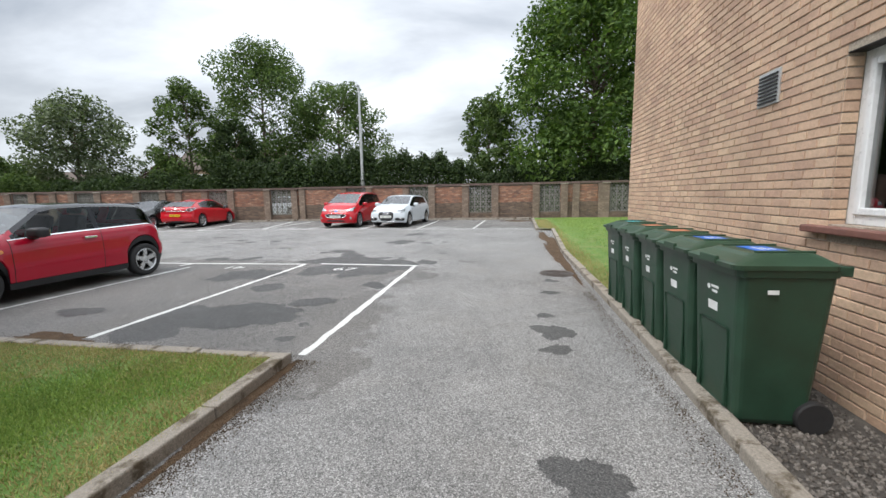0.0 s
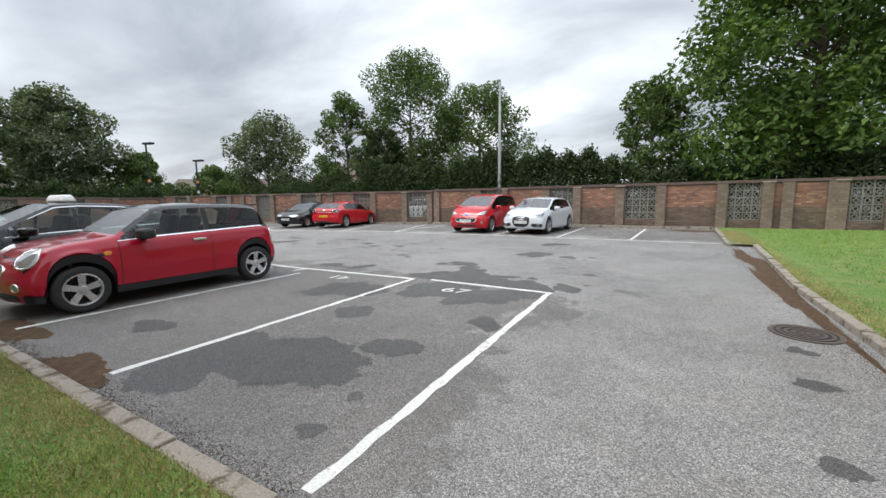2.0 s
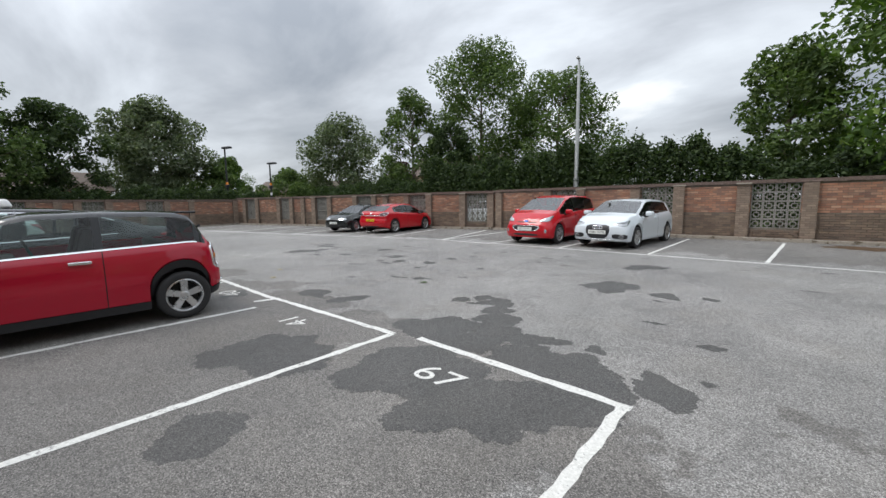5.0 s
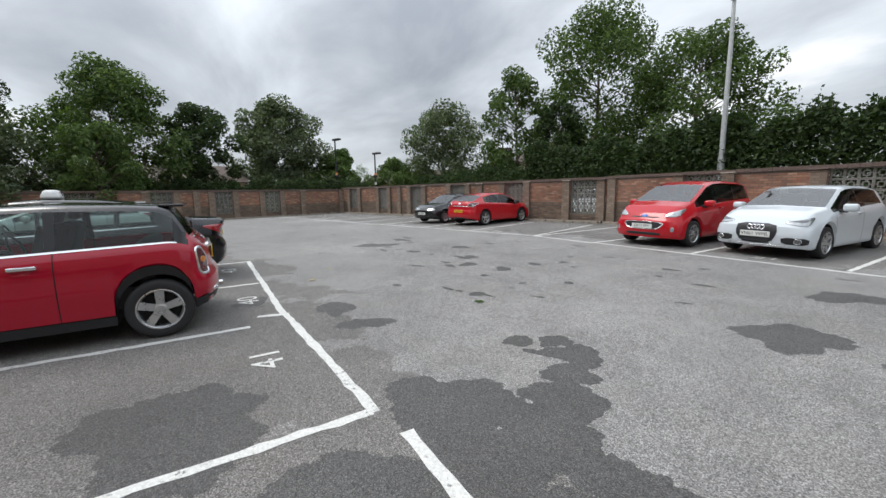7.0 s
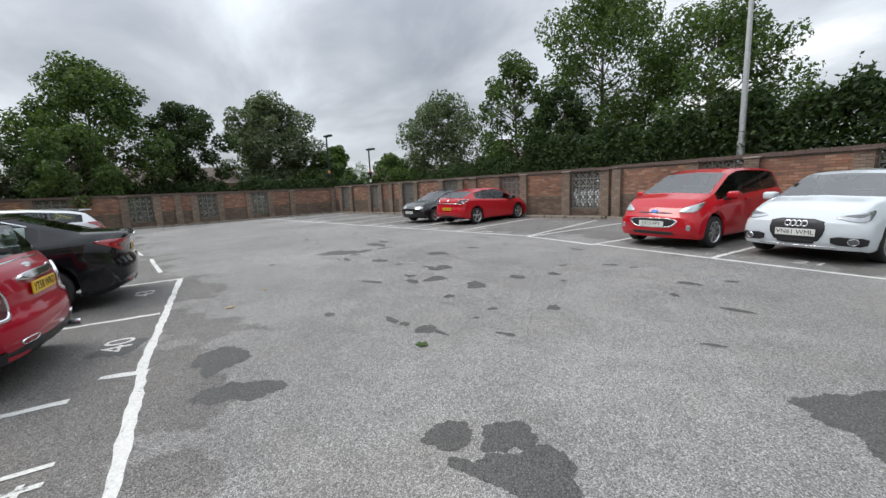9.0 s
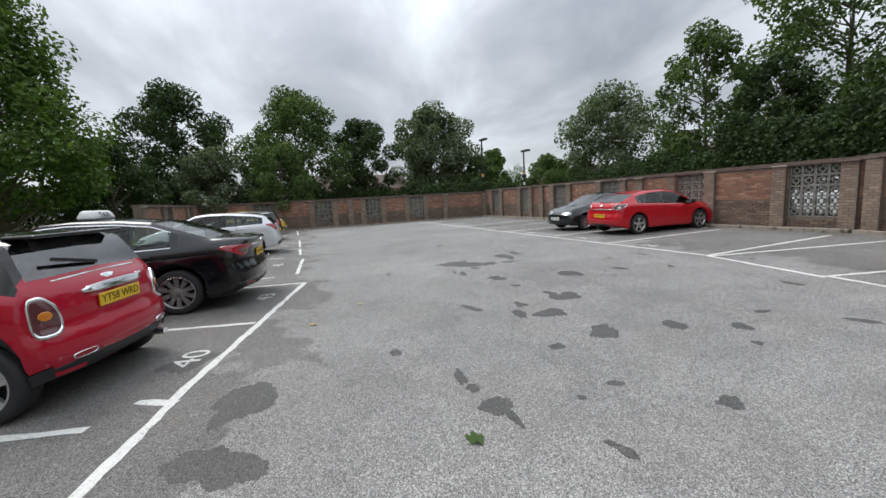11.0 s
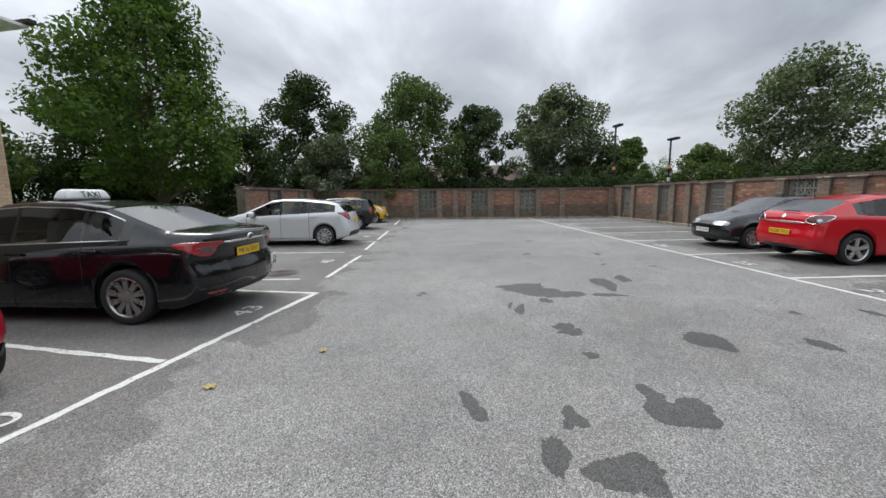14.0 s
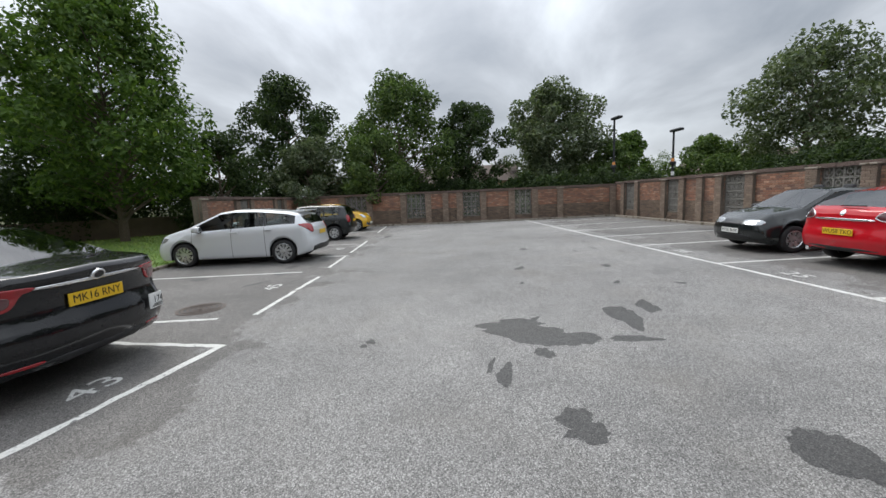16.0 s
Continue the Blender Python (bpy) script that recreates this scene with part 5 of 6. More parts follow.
    for sg in (1, -1):
        yw = W / 2 - 0.012
        wheel_on(root, hwheel, sg * yw, R, s["rim"], s["spokes"], s.get("alloy", ALLOY), 0.2, s.get("twin", False))
        wheel_on(root, -hwheel, sg * yw, R, s["rim"], s["spokes"], s.get("alloy", ALLOY), 0.2, s.get("twin", False))
        mx = s["mirror"]
        zz = float(belt[np.searchsorted(xs, mx)])
        mb = boxed(-0.09, 0.1, -0.11, 0.11, -0.075, 0.075, 0.05, 3, pose(mx, sg * (W / 2 + 0.10), zz + 0.07, 0, 0, sg * 8))
        mir = part("wing_mirror", mb, s.get("mirror_mat", s["paint"]), root, smooth=True)
        part("mirror_stalk", boxed(mx - 0.03, mx + 0.04, min(sg * (W / 2 - 0.09), sg * (W / 2 + 0.06)), max(sg * (W / 2 - 0.09), sg * (W / 2 + 0.06)), zz - 0.03, zz + 0.03, 0.01), BLACK, mir)
        part("mirror_glass", boxed(-0.095, -0.088, -0.085, 0.085, -0.055, 0.055, m=pose(mx, sg * (W / 2 + 0.10), zz + 0.07, 0, 0, sg * 8)), CHROME, mir)
        for hx in s["handles"]:
            zz = float(belt[np.searchsorted(xs, hx)]) - 0.11
            part("door_handle", boxed(hx - 0.1, hx + 0.1, min(sg * (W / 2 - 0.02), sg * (W / 2 + 0.025)), max(sg * (W / 2 - 0.02), sg * (W / 2 + 0.025)), zz - 0.015, zz + 0.02, 0.008), s.get("handle_mat", s["paint"]), root)
    if s.get("chrome_line"):
        patch("belt_trim", s["windows"][-1][0] - 0.06, s["chrome_line"], 6.88, 7.04, CHROME, "thin chrome waist strip", lift=0.006)
    # plates lie on the skin of the shell
    flat = [[warp(p) for p in q] for qs in groups.values() for q in qs]
    shell = bvhtree.BVHTree.FromPolygons([p for q in flat for p in q], [(4 * i, 4 * i + 1, 4 * i + 2, 4 * i + 3) for i in range(len(flat))])
    for end, pz, mat in (("front", s["plate_f"], PLATE_W), ("rear", s["plate_r"], PLATE_Y)):
        hits = [shell.ray_cast((4 if end == "front" else -4, 0.0, pz + dz), (-1 if end == "front" else 1, 0, 0))[0].x for dz in (-0.05, 0, 0.05)]
        X = max(hits) + 0.012 if end == "front" else min(hits) - 0.012
        rz = 90 if end == "front" else -90
        pl = part("number_plate", boxed(-0.26, 0.26, -0.006, 0.006, -0.0555, 0.0555, 0.003, 1), mat, root, "white front number plate" if end == "front" else "yellow rear number plate")
        pl.matrix_basis = pose(X, 0, pz, 0, 0, rz)
        if s.get("reg"):
            words("registration", s["reg"], 0.098, SEAM, pl, pose(0, -0.0075, 0, 90, 0, 0), 0.0005, squash=1.0)
    return root, shell


def rounded(pts, rounds=2):
    """Cuts the corners of an outline so that it becomes round."""
    for _ in range(rounds):
        pts = [(a[0] + (b[0] - a[0]) * k, a[1] + (b[1] - a[1]) * k) for a, b in zip(pts, pts[1:] + pts[:1]) for k in (0.2, 0.8)]
    return pts


def oval(a, b, tilt=0.0, n=28):
    c, s = math.cos(radians(tilt)), math.sin(radians(tilt))
    return [(a * math.cos(t) * c - b * math.sin(t) * s, a * math.cos(t) * s + b * math.sin(t) * c) for t in (2 * math.pi * k / n for k in range(n))]


def bar(w, h, r=1):
    return rounded([(-w, -h), (w, -h), (w, h), (-w, h)], r)


def fitted(root, shell, name, at, way, outline, material, label="", lift=0.006, edge=0.001, sides=(1,), rim=None, rim_w=1.1, parent=None):
    """A lens or trim piece of the given outline pressed onto the shell of a car, seen along way; mirrored for side -1."""
    out = []
    for sg in sides:
        d = Vector((way[0], way[1] * sg, way[2])).normalized()
        rt = d.cross(Vector((0, 0, 1))).normalized() * sg
        up = Vector((0, 0, 1))
        c = Vector((at[0], at[1] * sg, at[2])) - d * 1.0
        def skin(a, b, h):
            p = c + rt * a + up * b
            hit, nr, _, dist = shell.ray_cast(p, d)
            if hit is None or dist > 1.6:
                hit, nr, _, _ = shell.find_nearest(p + d)
            return hit + (-nr if nr.dot(d) > 0 else nr) * h
        def sheet_of(nm, levels, close, mat, par, lab):
            vs, fs, n = [], [], len(outline)
            for k, h in levels:
                vs += [skin(a * k, b * k, h) for a, b in outline]
            for j in range(len(levels) - 1):
                fs += [(j * n + i, j * n + (i + 1) % n, (j + 1) * n + (i + 1) % n, (j + 1) * n + i) for i in range(n)]
            if close:
                vs.append(skin(0, 0, levels[0][1]))
                fs += [(len(vs) - 1, (i + 1) % n, i) for i in range(n)]
            bm = bmesh.new()
            vv = [bm.verts.new(v) for v in vs]
            for f in fs:
                bm.faces.new([vv[i] for i in f])
            return part(nm, bm, mat, par, lab, smooth=True)
        ob = sheet_of(name, [(0.3, lift), (0.6, lift), (0.82, lift), (0.93, lift), (1.0, lift * 0.7 + edge), (1.0, -0.004)], True, material, parent or root, label)
        if rim:
            sheet_of("surround", [(0.96, lift), (1.0, lift + 0.006), (rim_w, lift + 0.005), (rim_w, -0.004)], False, rim, ob, "")
        out.append(ob)
    return out


RED = car_paint("red_car_paint", (0.36, 0.004, 0.022))
RED2 = car_paint("bright_red_car_paint", (0.46, 0.005, 0.014))
BLACKP = car_paint("black_car_paint", (0.0035, 0.004, 0.0055), 0.0, 0.2, 0.008)
DARKP = car_paint("dark_grey_green_car_paint", (0.010, 0.013, 0.013), 0.1, 0.25, 0.01)
SILVER = car_paint("silver_car_paint", (0.66, 0.68, 0.70), 0.25, 0.3)
WHITEP = car_paint("white_car_paint", (0.60, 0.645, 0.68))
YELLOW = car_paint("yellow_car_paint", (0.62, 0.36, 0.02))


def place(x, y, heading, size=1.0):
    return pose(x, y, gz(y) + 0.003, 0.9 * math.sin(radians(heading)) * (1 if y > 12 else 0) * 0.6, 0, heading) @ Matrix.Scale(size, 4)


# red hatchback with black roof
BACK, FRONT, SIDE = (1, 0, 0), (-1, 0, 0), (0, -1, 0)
mini, skin = car("car", "red three door hatchback with black roof parked in a bay", place(-8.0, 5.29, -91, 1.03), dict(
    L=3.70, W=1.68, H=1.425, xf=1.90, wb=2.467, R=0.31, rim=0.215, spokes=5, seat=-0.25,
    top=[(-1.80, 0.76), (-1.795, 0.86), (-1.76, 0.93), (-1.70, 0.99), (-1.64, 1.03), (-1.60, 1.06), (-1.40, 1.35), (-1.28, 1.39), (-1.0, 1.412), (-0.4, 1.425), (0.1, 1.41), (0.30, 1.365), (0.80, 0.995), (0.92, 0.97), (1.35, 0.915), (1.65, 0.84), (1.82, 0.74), (1.88, 0.66), (1.90, 0.58)],
    belt=[(-1.80, 0.73), (-1.72, 0.94), (-1.4, 1.0), (0.5, 0.935), (0.95, 0.90), (1.5, 0.83), (1.90, 0.56)],
    windows=[(-0.40, 0.70), (-1.42, -0.48)], screen=(0.29, 0.79), rear=(-1.60, -1.39), seams=[0.80, -0.46],
    rear_profile=[(0.2, 0.10), (0.34, 0.03), (0.46, 0.0), (0.58, 0.005), (0.62, 0.02), (0.655, 0.06), (1.0, 0.075)], bow_r=0.17, bow_f=0.2,
    paint=RED, paint_label="glossy red paintwork", roof_paint=BLACKP, dark_top=True, clad=0.10, mirror=0.52, mirror_mat=BLACK, handles=[-0.26], handle_mat=CHROME, chrome_line=0.80, tumble=0.13,
    patches=[], plate_f=0.40, plate_r=0.80, reg="YT58 WRD"))
fitted(mini, skin, "headlight", (1.62, 0.60, 0.74), (-0.75, -0.42, -0.45), oval(0.125, 0.16), LAMP_GLASS, "large round clear headlight", 0.018, sides=(1, -1), rim=CHROME, rim_w=1.12)
fitted(mini, skin, "tail_light", (-1.68, 0.72, 0.77), (0.66, -0.75, 0), rounded([(-0.075, -0.135), (0.085, -0.135), (0.075, 0.05), (0.0, 0.15), (-0.085, 0.14)], 3), LAMP_DARK, "dark red oval tail light", 0.014, sides=(1, -1), rim=CHROME, rim_w=1.13)
fitted(mini, skin, "indicator", (-1.68, 0.72, 0.785), (0.66, -0.75, 0), oval(0.04, 0.035), AMBER, "amber indicator", 0.022, sides=(1, -1))
fitted(mini, skin, "side_repeater", (0.94, 0.83, 0.76), SIDE, oval(0.045, 0.03), AMBER, "amber side repeater", 0.012, sides=(1, -1))
fitted(mini, skin, "scuttle_vent", (1.05, 0.83, 0.74), SIDE, bar(0.07, 0.03), BLACK, "black side vent", 0.006, sides=(1, -1))
fitted(mini, skin, "boot_handle", (-1.76, 0, 0.905), BACK, bar(0.36, 0.032, 2), CHROME, "broad chrome boot handle", 0.034)
fitted(mini, skin, "badge", (-1.70, 0, 0.985), BACK, rounded([(-0.09, 0.012), (-0.03, -0.016), (0.03, -0.016), (0.09, 0.012), (0.03, 0.02), (-0.03, 0.02)], 1), CHROME, "winged chrome badge", 0.008)
for k in range(3):
    fitted(mini, skin, "lettering", (-1.74, -0.36 - 0.035 * k, 0.935), BACK, bar(0.013, 0.011), CHROME, "", 0.004)
fitted(mini, skin, "bumper_valance", (-1.78, 0, 0.33), BACK, bar(0.70, 0.075), BLACK, "black lower bumper", 0.012)
fitted(mini, skin, "reflector", (-1.78, 0.50, 0.425), BACK, bar(0.09, 0.022, 2), LAMP_RED, "red reflector", 0.008, sides=(1, -1), rim=CHROME, rim_w=1.08)
fitted(mini, skin, "window_trim", (-1.60, 0, 1.035), (1, 0, -0.6), bar(0.50, 0.009), CHROME, "chrome strip under the rear window", 0.006)
part("exhaust", cyl(bmesh.new(), (-1.66, -0.42, 0.29), (-1.84, -0.42, 0.29), 0.036), CHROME, mini)
part("wiper", boxed(-0.012, 0.012, -0.03, 0.44, -0.012, 0.016, 0.004, m=pose(-1.565, 0, 1.12, 10, 0, 0)), BLACK, mini)
part("roof_spoiler", boxed(-1.52, -1.28, -0.50, 0.50, 1.372, 1.402, 0.012), BLACKP, mini, "black roof spoiler")
fitted(mini, skin, "grille", (1.88, 0, 0.60), FRONT, rounded([(-0.34, -0.07), (0.34, -0.07), (0.38, 0.03), (0.26, 0.08), (-0.26, 0.08), (-0.38, 0.03)], 2), BLACK, "chrome edged grille", 0.008, rim=CHROME, rim_w=1.08)
for k in range(3):
    fitted(mini, skin, "grille_bar", (1.88, 0, 0.565 + 0.035 * k), FRONT, bar(0.31, 0.007), CHROME, "", 0.016)
fitted(mini, skin, "lower_intake", (1.88, 0, 0.29), FRONT, bar(0.60, 0.06), BLACK, "black lower intake", 0.006)
fitted(mini, skin, "fog_light", (1.78, 0.60, 0.42), (-0.85, -0.5, 0), oval(0.05, 0.05), LAMP_GLASS, "round fog light", 0.012, sides=(1, -1), rim=CHROME)

# black saloon taxi
taxi, skin = car("car", "black saloon taxi with roof sign parked in a bay", place(-10.98, 4.90, -83, 1.03), dict(
    L=4.75, W=1.81, H=1.48, xf=2.33, wb=2.70, R=0.335, rim=0.245, spokes=10, twin=True, alloy=DARK_ALLOY, seat=-0.05, saloon=True,
    top=[(-2.42, 1.0), (-2.415, 1.045), (-2.40, 1.065), (-2.25, 1.085), (-1.85, 1.11), (-1.05, 1.405), (-0.6, 1.46), (0.0, 1.48), (0.35, 1.455), (1.25, 1.01), (1.45, 0.98), (2.0, 0.86), (2.25, 0.74), (2.33, 0.62)],
    belt=[(-2.42, 0.95), (-1.9, 1.03), (-1.2, 1.00), (0.5, 0.94), (1.2, 0.90), (2.33, 0.58)],
    windows=[(0.10, 1.02), (-0.78, 0.05), (-1.30, -0.83)], screen=(0.34, 1.23), rear=(-1.83, -1.04), seams=[1.12, 0.07, -0.85],
    rear_profile=[(0.2, 0.14), (0.34, 0.05), (0.45, 0.01), (0.58, 0.0), (0.66, 0.03), (0.72, 0.07), (0.9, 0.06), (1.0, 0.015), (1.06, 0.0)], bow_r=0.2,
    paint=BLACKP, paint_label="glossy black paintwork", mirror=0.85, handles=[-0.02, -0.98], handle_mat=BLACKP,
    patches=[("window_trim", -1.36, 1.10, 6.97, 7.03, CHROME, "chrome window sill strip", (1, -1), 0.004), ("window_trim", -1.36, 0.75, 7.975, 8.02, CHROME, "chrome window surround", (1, -1), 0.004)],
    plate_f=0.45, plate_r=0.80, reg="MK16 RNY"))
fitted(taxi, skin, "tail_light", (-2.30, 0.76, 0.90), (0.75, -0.62, 0), rounded([(-0.34, 0.07), (-0.20, -0.02), (-0.02, -0.10), (0.10, -0.085), (0.17, 0.035), (0.24, 0.05), (0.25, 0.075), (0.0, 0.085)], 2), LAMP_RED, "swept red tail light", 0.012, sides=(1, -1))
fitted(taxi, skin, "lamp_core", (-2.30, 0.76, 0.88), (0.75, -0.62, 0), rounded([(-0.10, 0.02), (0.0, -0.05), (0.09, -0.04), (0.11, 0.045), (0.0, 0.05)], 2), LAMP_DARK, "", 0.016, sides=(1, -1))
fitted(taxi, skin, "boot_strip", (-2.40, 0, 0.955), BACK, bar(0.50, 0.014), CHROME, "chrome boot strip", 0.012)
fitted(taxi, skin, "badge", (-2.40, 0, 0.985), BACK, oval(0.065, 0.045), CHROME, "oval chrome badge", 0.02)
fitted(taxi, skin, "badge_core", (-2.40, 0, 0.985), BACK, oval(0.05, 0.032), BLACKP, "", 0.022)
fitted(taxi, skin, "reflector", (-2.32, 0.62, 0.36), (0.95, -0.3, 0), bar(0.13, 0.012), LAMP_RED, "thin red reflector", 0.008, sides=(1, -1))
fitted(taxi, skin, "bumper_valance", (-2.38, 0, 0.32), BACK, bar(0.55, 0.05), BLACK, "black lower bumper", 0.01)
fitted(taxi, skin, "headlight", (2.10, 0.66, 0.70), (-0.8, -0.6, 0), rounded([(-0.20, -0.05), (0.12, -0.07), (0.26, 0.07), (-0.05, 0.05)], 2), LAMP_GLASS, "clear headlight", 0.01, sides=(1, -1))
lic = part("licence_plate", boxed(-0.006, 0.006, -0.10, 0.10, -0.08, 0.08, 0.003, 1), WHITE, taxi, "white taxi licence plate")
lic.matrix_basis = pose(-2.395, -0.60, 0.58, 0, 0, 9)
words("licence_number", "174", 0.10, SEAM, lic, pose(-0.008, -0.03, 0.005, 90, 0, -90), 0.0005)
for k in range(3):
    part("print", boxed(-0.009, -0.0065, -0.09, 0.08 - 0.02 * k, -0.065 + 0.012 * k, -0.059 + 0.012 * k), SEAM, lic)
sg_b = boxed(-0.13, 0.13, -0.33, 0.33, 0.0, 0.14, 0.05, 3)
for v in sg_b.verts:
    v.co.x *= 1 - 3.2 * v.co.z * 0.9 if v.co.z > 0 else 1
    v.co.y *= 1 - 1.4 * v.co.z if v.co.z > 0 else 1
sign = part("taxi_sign", sg_b, WHITE, taxi, "white roof sign lettered TAXI")
sign.matrix_basis = pose(-0.05, 0, 1.485)
words("lettering", "TAXI", 0.125, SEAM, sign, pose(-0.118, 0, 0.068, 66, 0, -90), 0.001)

# silver five door hatchback
focus, skin = car("car", "silver five door hatchback parked in a bay", place(-18.35, 3.55, -78.5), dict(
    L=4.36, W=1.82, H=1.48, xf=2.17, wb=2.65, R=0.315, rim=0.23, spokes=10, twin=True,
    top=[(-2.19, 0.80), (-2.17, 0.92), (-2.08, 1.02), (-1.74, 1.31), (-1.4, 1.39), (-0.6, 1.47), (0.0, 1.48), (0.35, 1.44), (1.25, 1.03), (1.45, 0.99), (1.95, 0.84), (2.12, 0.72), (2.17, 0.6)],
    belt=[(-2.19, 0.78), (-1.9, 1.06), (-1.4, 1.05), (0.5, 0.96), (1.2, 0.91), (2.17, 0.57)],
    windows=[(0.06, 1.02), (-0.82, 0.0), (-1.55, -0.88)], screen=(0.34, 1.23), rear=(-2.06, -1.80), seams=[1.08, 0.03, -0.86],
    paint=SILVER, paint_label="silver metallic paintwork", mirror=0.85, handles=[-0.06, -0.98], side_glass=GLASS,
    patches=[],
    plate_f=0.45, plate_r=0.78, reg=""))
fitted(focus, skin, "tail_light", (-2.02, 0.80, 0.93), (0.5, -0.86, 0), rounded([(-0.30, 0.11), (-0.05, -0.02), (0.10, -0.14), (0.17, -0.10), (0.13, 0.09), (-0.05, 0.12)], 2), LAMP_RED, "red wraparound tail light", 0.012, sides=(1, -1))
fitted(focus, skin, "headlight", (1.92, 0.66, 0.72), (-0.75, -0.65, 0), rounded([(-0.24, -0.04), (0.16, -0.07), (0.26, 0.08), (-0.05, 0.06)], 2), LAMP_GLASS, "swept clear headlight", 0.01, sides=(1, -1))
fitted(focus, skin, "bumper_valance", (-2.16, 0, 0.36), BACK, bar(0.72, 0.10), BLACK, "black lower bumper", 0.012)
fitted(focus, skin, "lower_grille", (2.14, 0, 0.36), FRONT, rounded([(-0.5, -0.09), (0.5, -0.09), (0.36, 0.08), (-0.36, 0.08)], 1), BLACK, "black lower grille", 0.006)
part("roof_spoiler", boxed(-1.90, -1.62, -0.5, 0.5, 1.375, 1.41, 0.014), SILVER, focus)

# small dark hatchback
fab, skin = car("car", "small dark grey hatchback parked in a bay", place(-23.9, 2.35, -78), dict(
    L=3.95, W=1.65, H=1.46, xf=1.97, wb=2.46, R=0.30, rim=0.2, spokes=7,
    top=[(-1.98, 0.82), (-1.95, 0.96), (-1.88, 1.02), (-1.66, 1.38), (-1.4, 1.43), (-0.5, 1.46), (0.0, 1.455), (0.3, 1.42), (1.05, 1.0), (1.7, 0.86), (1.92, 0.72), (1.97, 0.6)],
    belt=[(-1.98, 0.8), (-1.7, 1.0), (0.5, 0.94), (1.97, 0.57)],
    windows=[(0.0, 0.85), (-0.8, -0.06), (-1.4, -0.86)], screen=(0.29, 1.03), rear=(-1.87, -1.68), seams=[0.9, -0.03],
    paint=DARKP, paint_label="dark grey paintwork", mirror=0.7, handles=[-0.05, -0.9],
    patches=[],
    plate_f=0.45, plate_r=0.8, reg=""))
fitted(fab, skin, "tail_light", (-1.88, 0.68, 0.88), (0.85, -0.5, 0), bar(0.10, 0.15, 2), LAMP_RED, "upright red tail light", 0.012, sides=(1, -1))
fitted(fab, skin, "headlight", (1.75, 0.60, 0.72), (-0.75, -0.65, 0), bar(0.18, 0.08, 2), LAMP_GLASS, "clear headlight", 0.01, sides=(1, -1))

# small yellow hatchback, nose out
pic, skin = car("car", "small yellow hatchback parked nose out", place(-28.3, 1.55, 100), dict(
    L=3.60, W=1.60, H=1.48, xf=1.80, wb=2.40, R=0.29, rim=0.2, spokes=8,
    top=[(-1.80, 0.85), (-1.75, 1.0), (-1.45, 1.42), (-0.5, 1.48), (0.1, 1.46), (0.4, 1.40), (1.05, 1.02), (1.5, 0.90), (1.75, 0.75), (1.80, 0.62)],
    belt=[(-1.80, 0.82), (-1.4, 1.03), (0.5, 0.96), (1.80, 0.6)],
    windows=[(0.05, 0.92), (-0.75, 0.0), (-1.3, -0.8)], screen=(0.38, 1.03), rear=(-1.74, -1.5), seams=[0.95, 0.02],
    paint=YELLOW, paint_label="yellow paintwork", mirror=0.75, handles=[-0.05, -0.85],
    patches=[],
    plate_f=0.42, plate_r=0.8, reg=""))
fitted(pic, skin, "headlight", (1.58, 0.60, 0.78), (-0.72, -0.68, 0), rounded([(-0.16, -0.07), (0.10, -0.09), (0.24, 0.12), (0.0, 0.09)], 2), LAMP_GLASS, "swept clear headlight", 0.01, sides=(1, -1))
fitted(pic, skin, "tail_light", (-1.72, 0.66, 0.95), (0.8, -0.6, 0), bar(0.09, 0.16, 2), LAMP_RED, "red tail light", 0.01, sides=(1, -1))
fitted(pic, skin, "grille", (1.78, 0, 0.36), FRONT, bar(0.48, 0.09, 2), BLACK, "black lower grille", 0.006)
fitted(pic, skin, "fog_light", (1.70, 0.58, 0.40), (-0.85, -0.5, 0), oval(0.07, 0.06), LAMP_GLASS, "round fog light", 0.01, sides=(1, -1), rim=BLACK, rim_w=1.3)

# red coupe-like hatchback facing the wall
vx, skin = car("car", "red three door hatchback parked facing the wall", place(-16.62, 18.75, 100.5), dict(
    L=4.29, W=1.75, H=1.41, xf=2.13, wb=2.61, R=0.32, rim=0.235, spokes=5,
    top=[(-2.16, 0.88), (-2.13, 0.98), (-2.0, 1.04), (-1.35, 1.29), (-0.7, 1.39), (-0.1, 1.41), (0.3, 1.37), (1.15, 0.97), (1.8, 0.85), (2.07, 0.72), (2.13, 0.6)],
    belt=[(-2.16, 0.85), (-1.8, 1.0), (-1.3, 1.0), (0.3, 0.92), (1.2, 0.88), (2.13, 0.57)],
    windows=[(-0.22, 0.92), (-1.22, -0.28)], screen=(0.29, 1.13), rear=(-1.98, -1.34), seams=[0.95, -0.30], tumble=0.2,
    paint=RED2, paint_label="bright red paintwork", mirror=0.72, mirror_mat=BLACK, handles=[-0.1],
    patches=[],
    plate_f=0.45, plate_r=0.62, reg="WU58 TKO"))
fitted(vx, skin, "tail_light", (-1.98, 0.72, 0.90), (0.72, -0.7, 0), rounded([(-0.27, 0.085), (-0.02, -0.085), (0.15, -0.075), (0.23, -0.02), (0.10, 0.09)], 2), LAMP_DARK, "smoked tail light", 0.012, sides=(1, -1), rim=CHROME, rim_w=1.03)
fitted(vx, skin, "reversing_lamp", (-1.98, 0.72, 0.885), (0.72, -0.7, 0), oval(0.045, 0.035), LAMP_GLASS, "", 0.02, sides=(1, -1))
fitted(vx, skin, "boot_strip", (-2.13, 0, 0.83), BACK, bar(0.50, 0.018), CHROME, "chrome boot strip", 0.02)
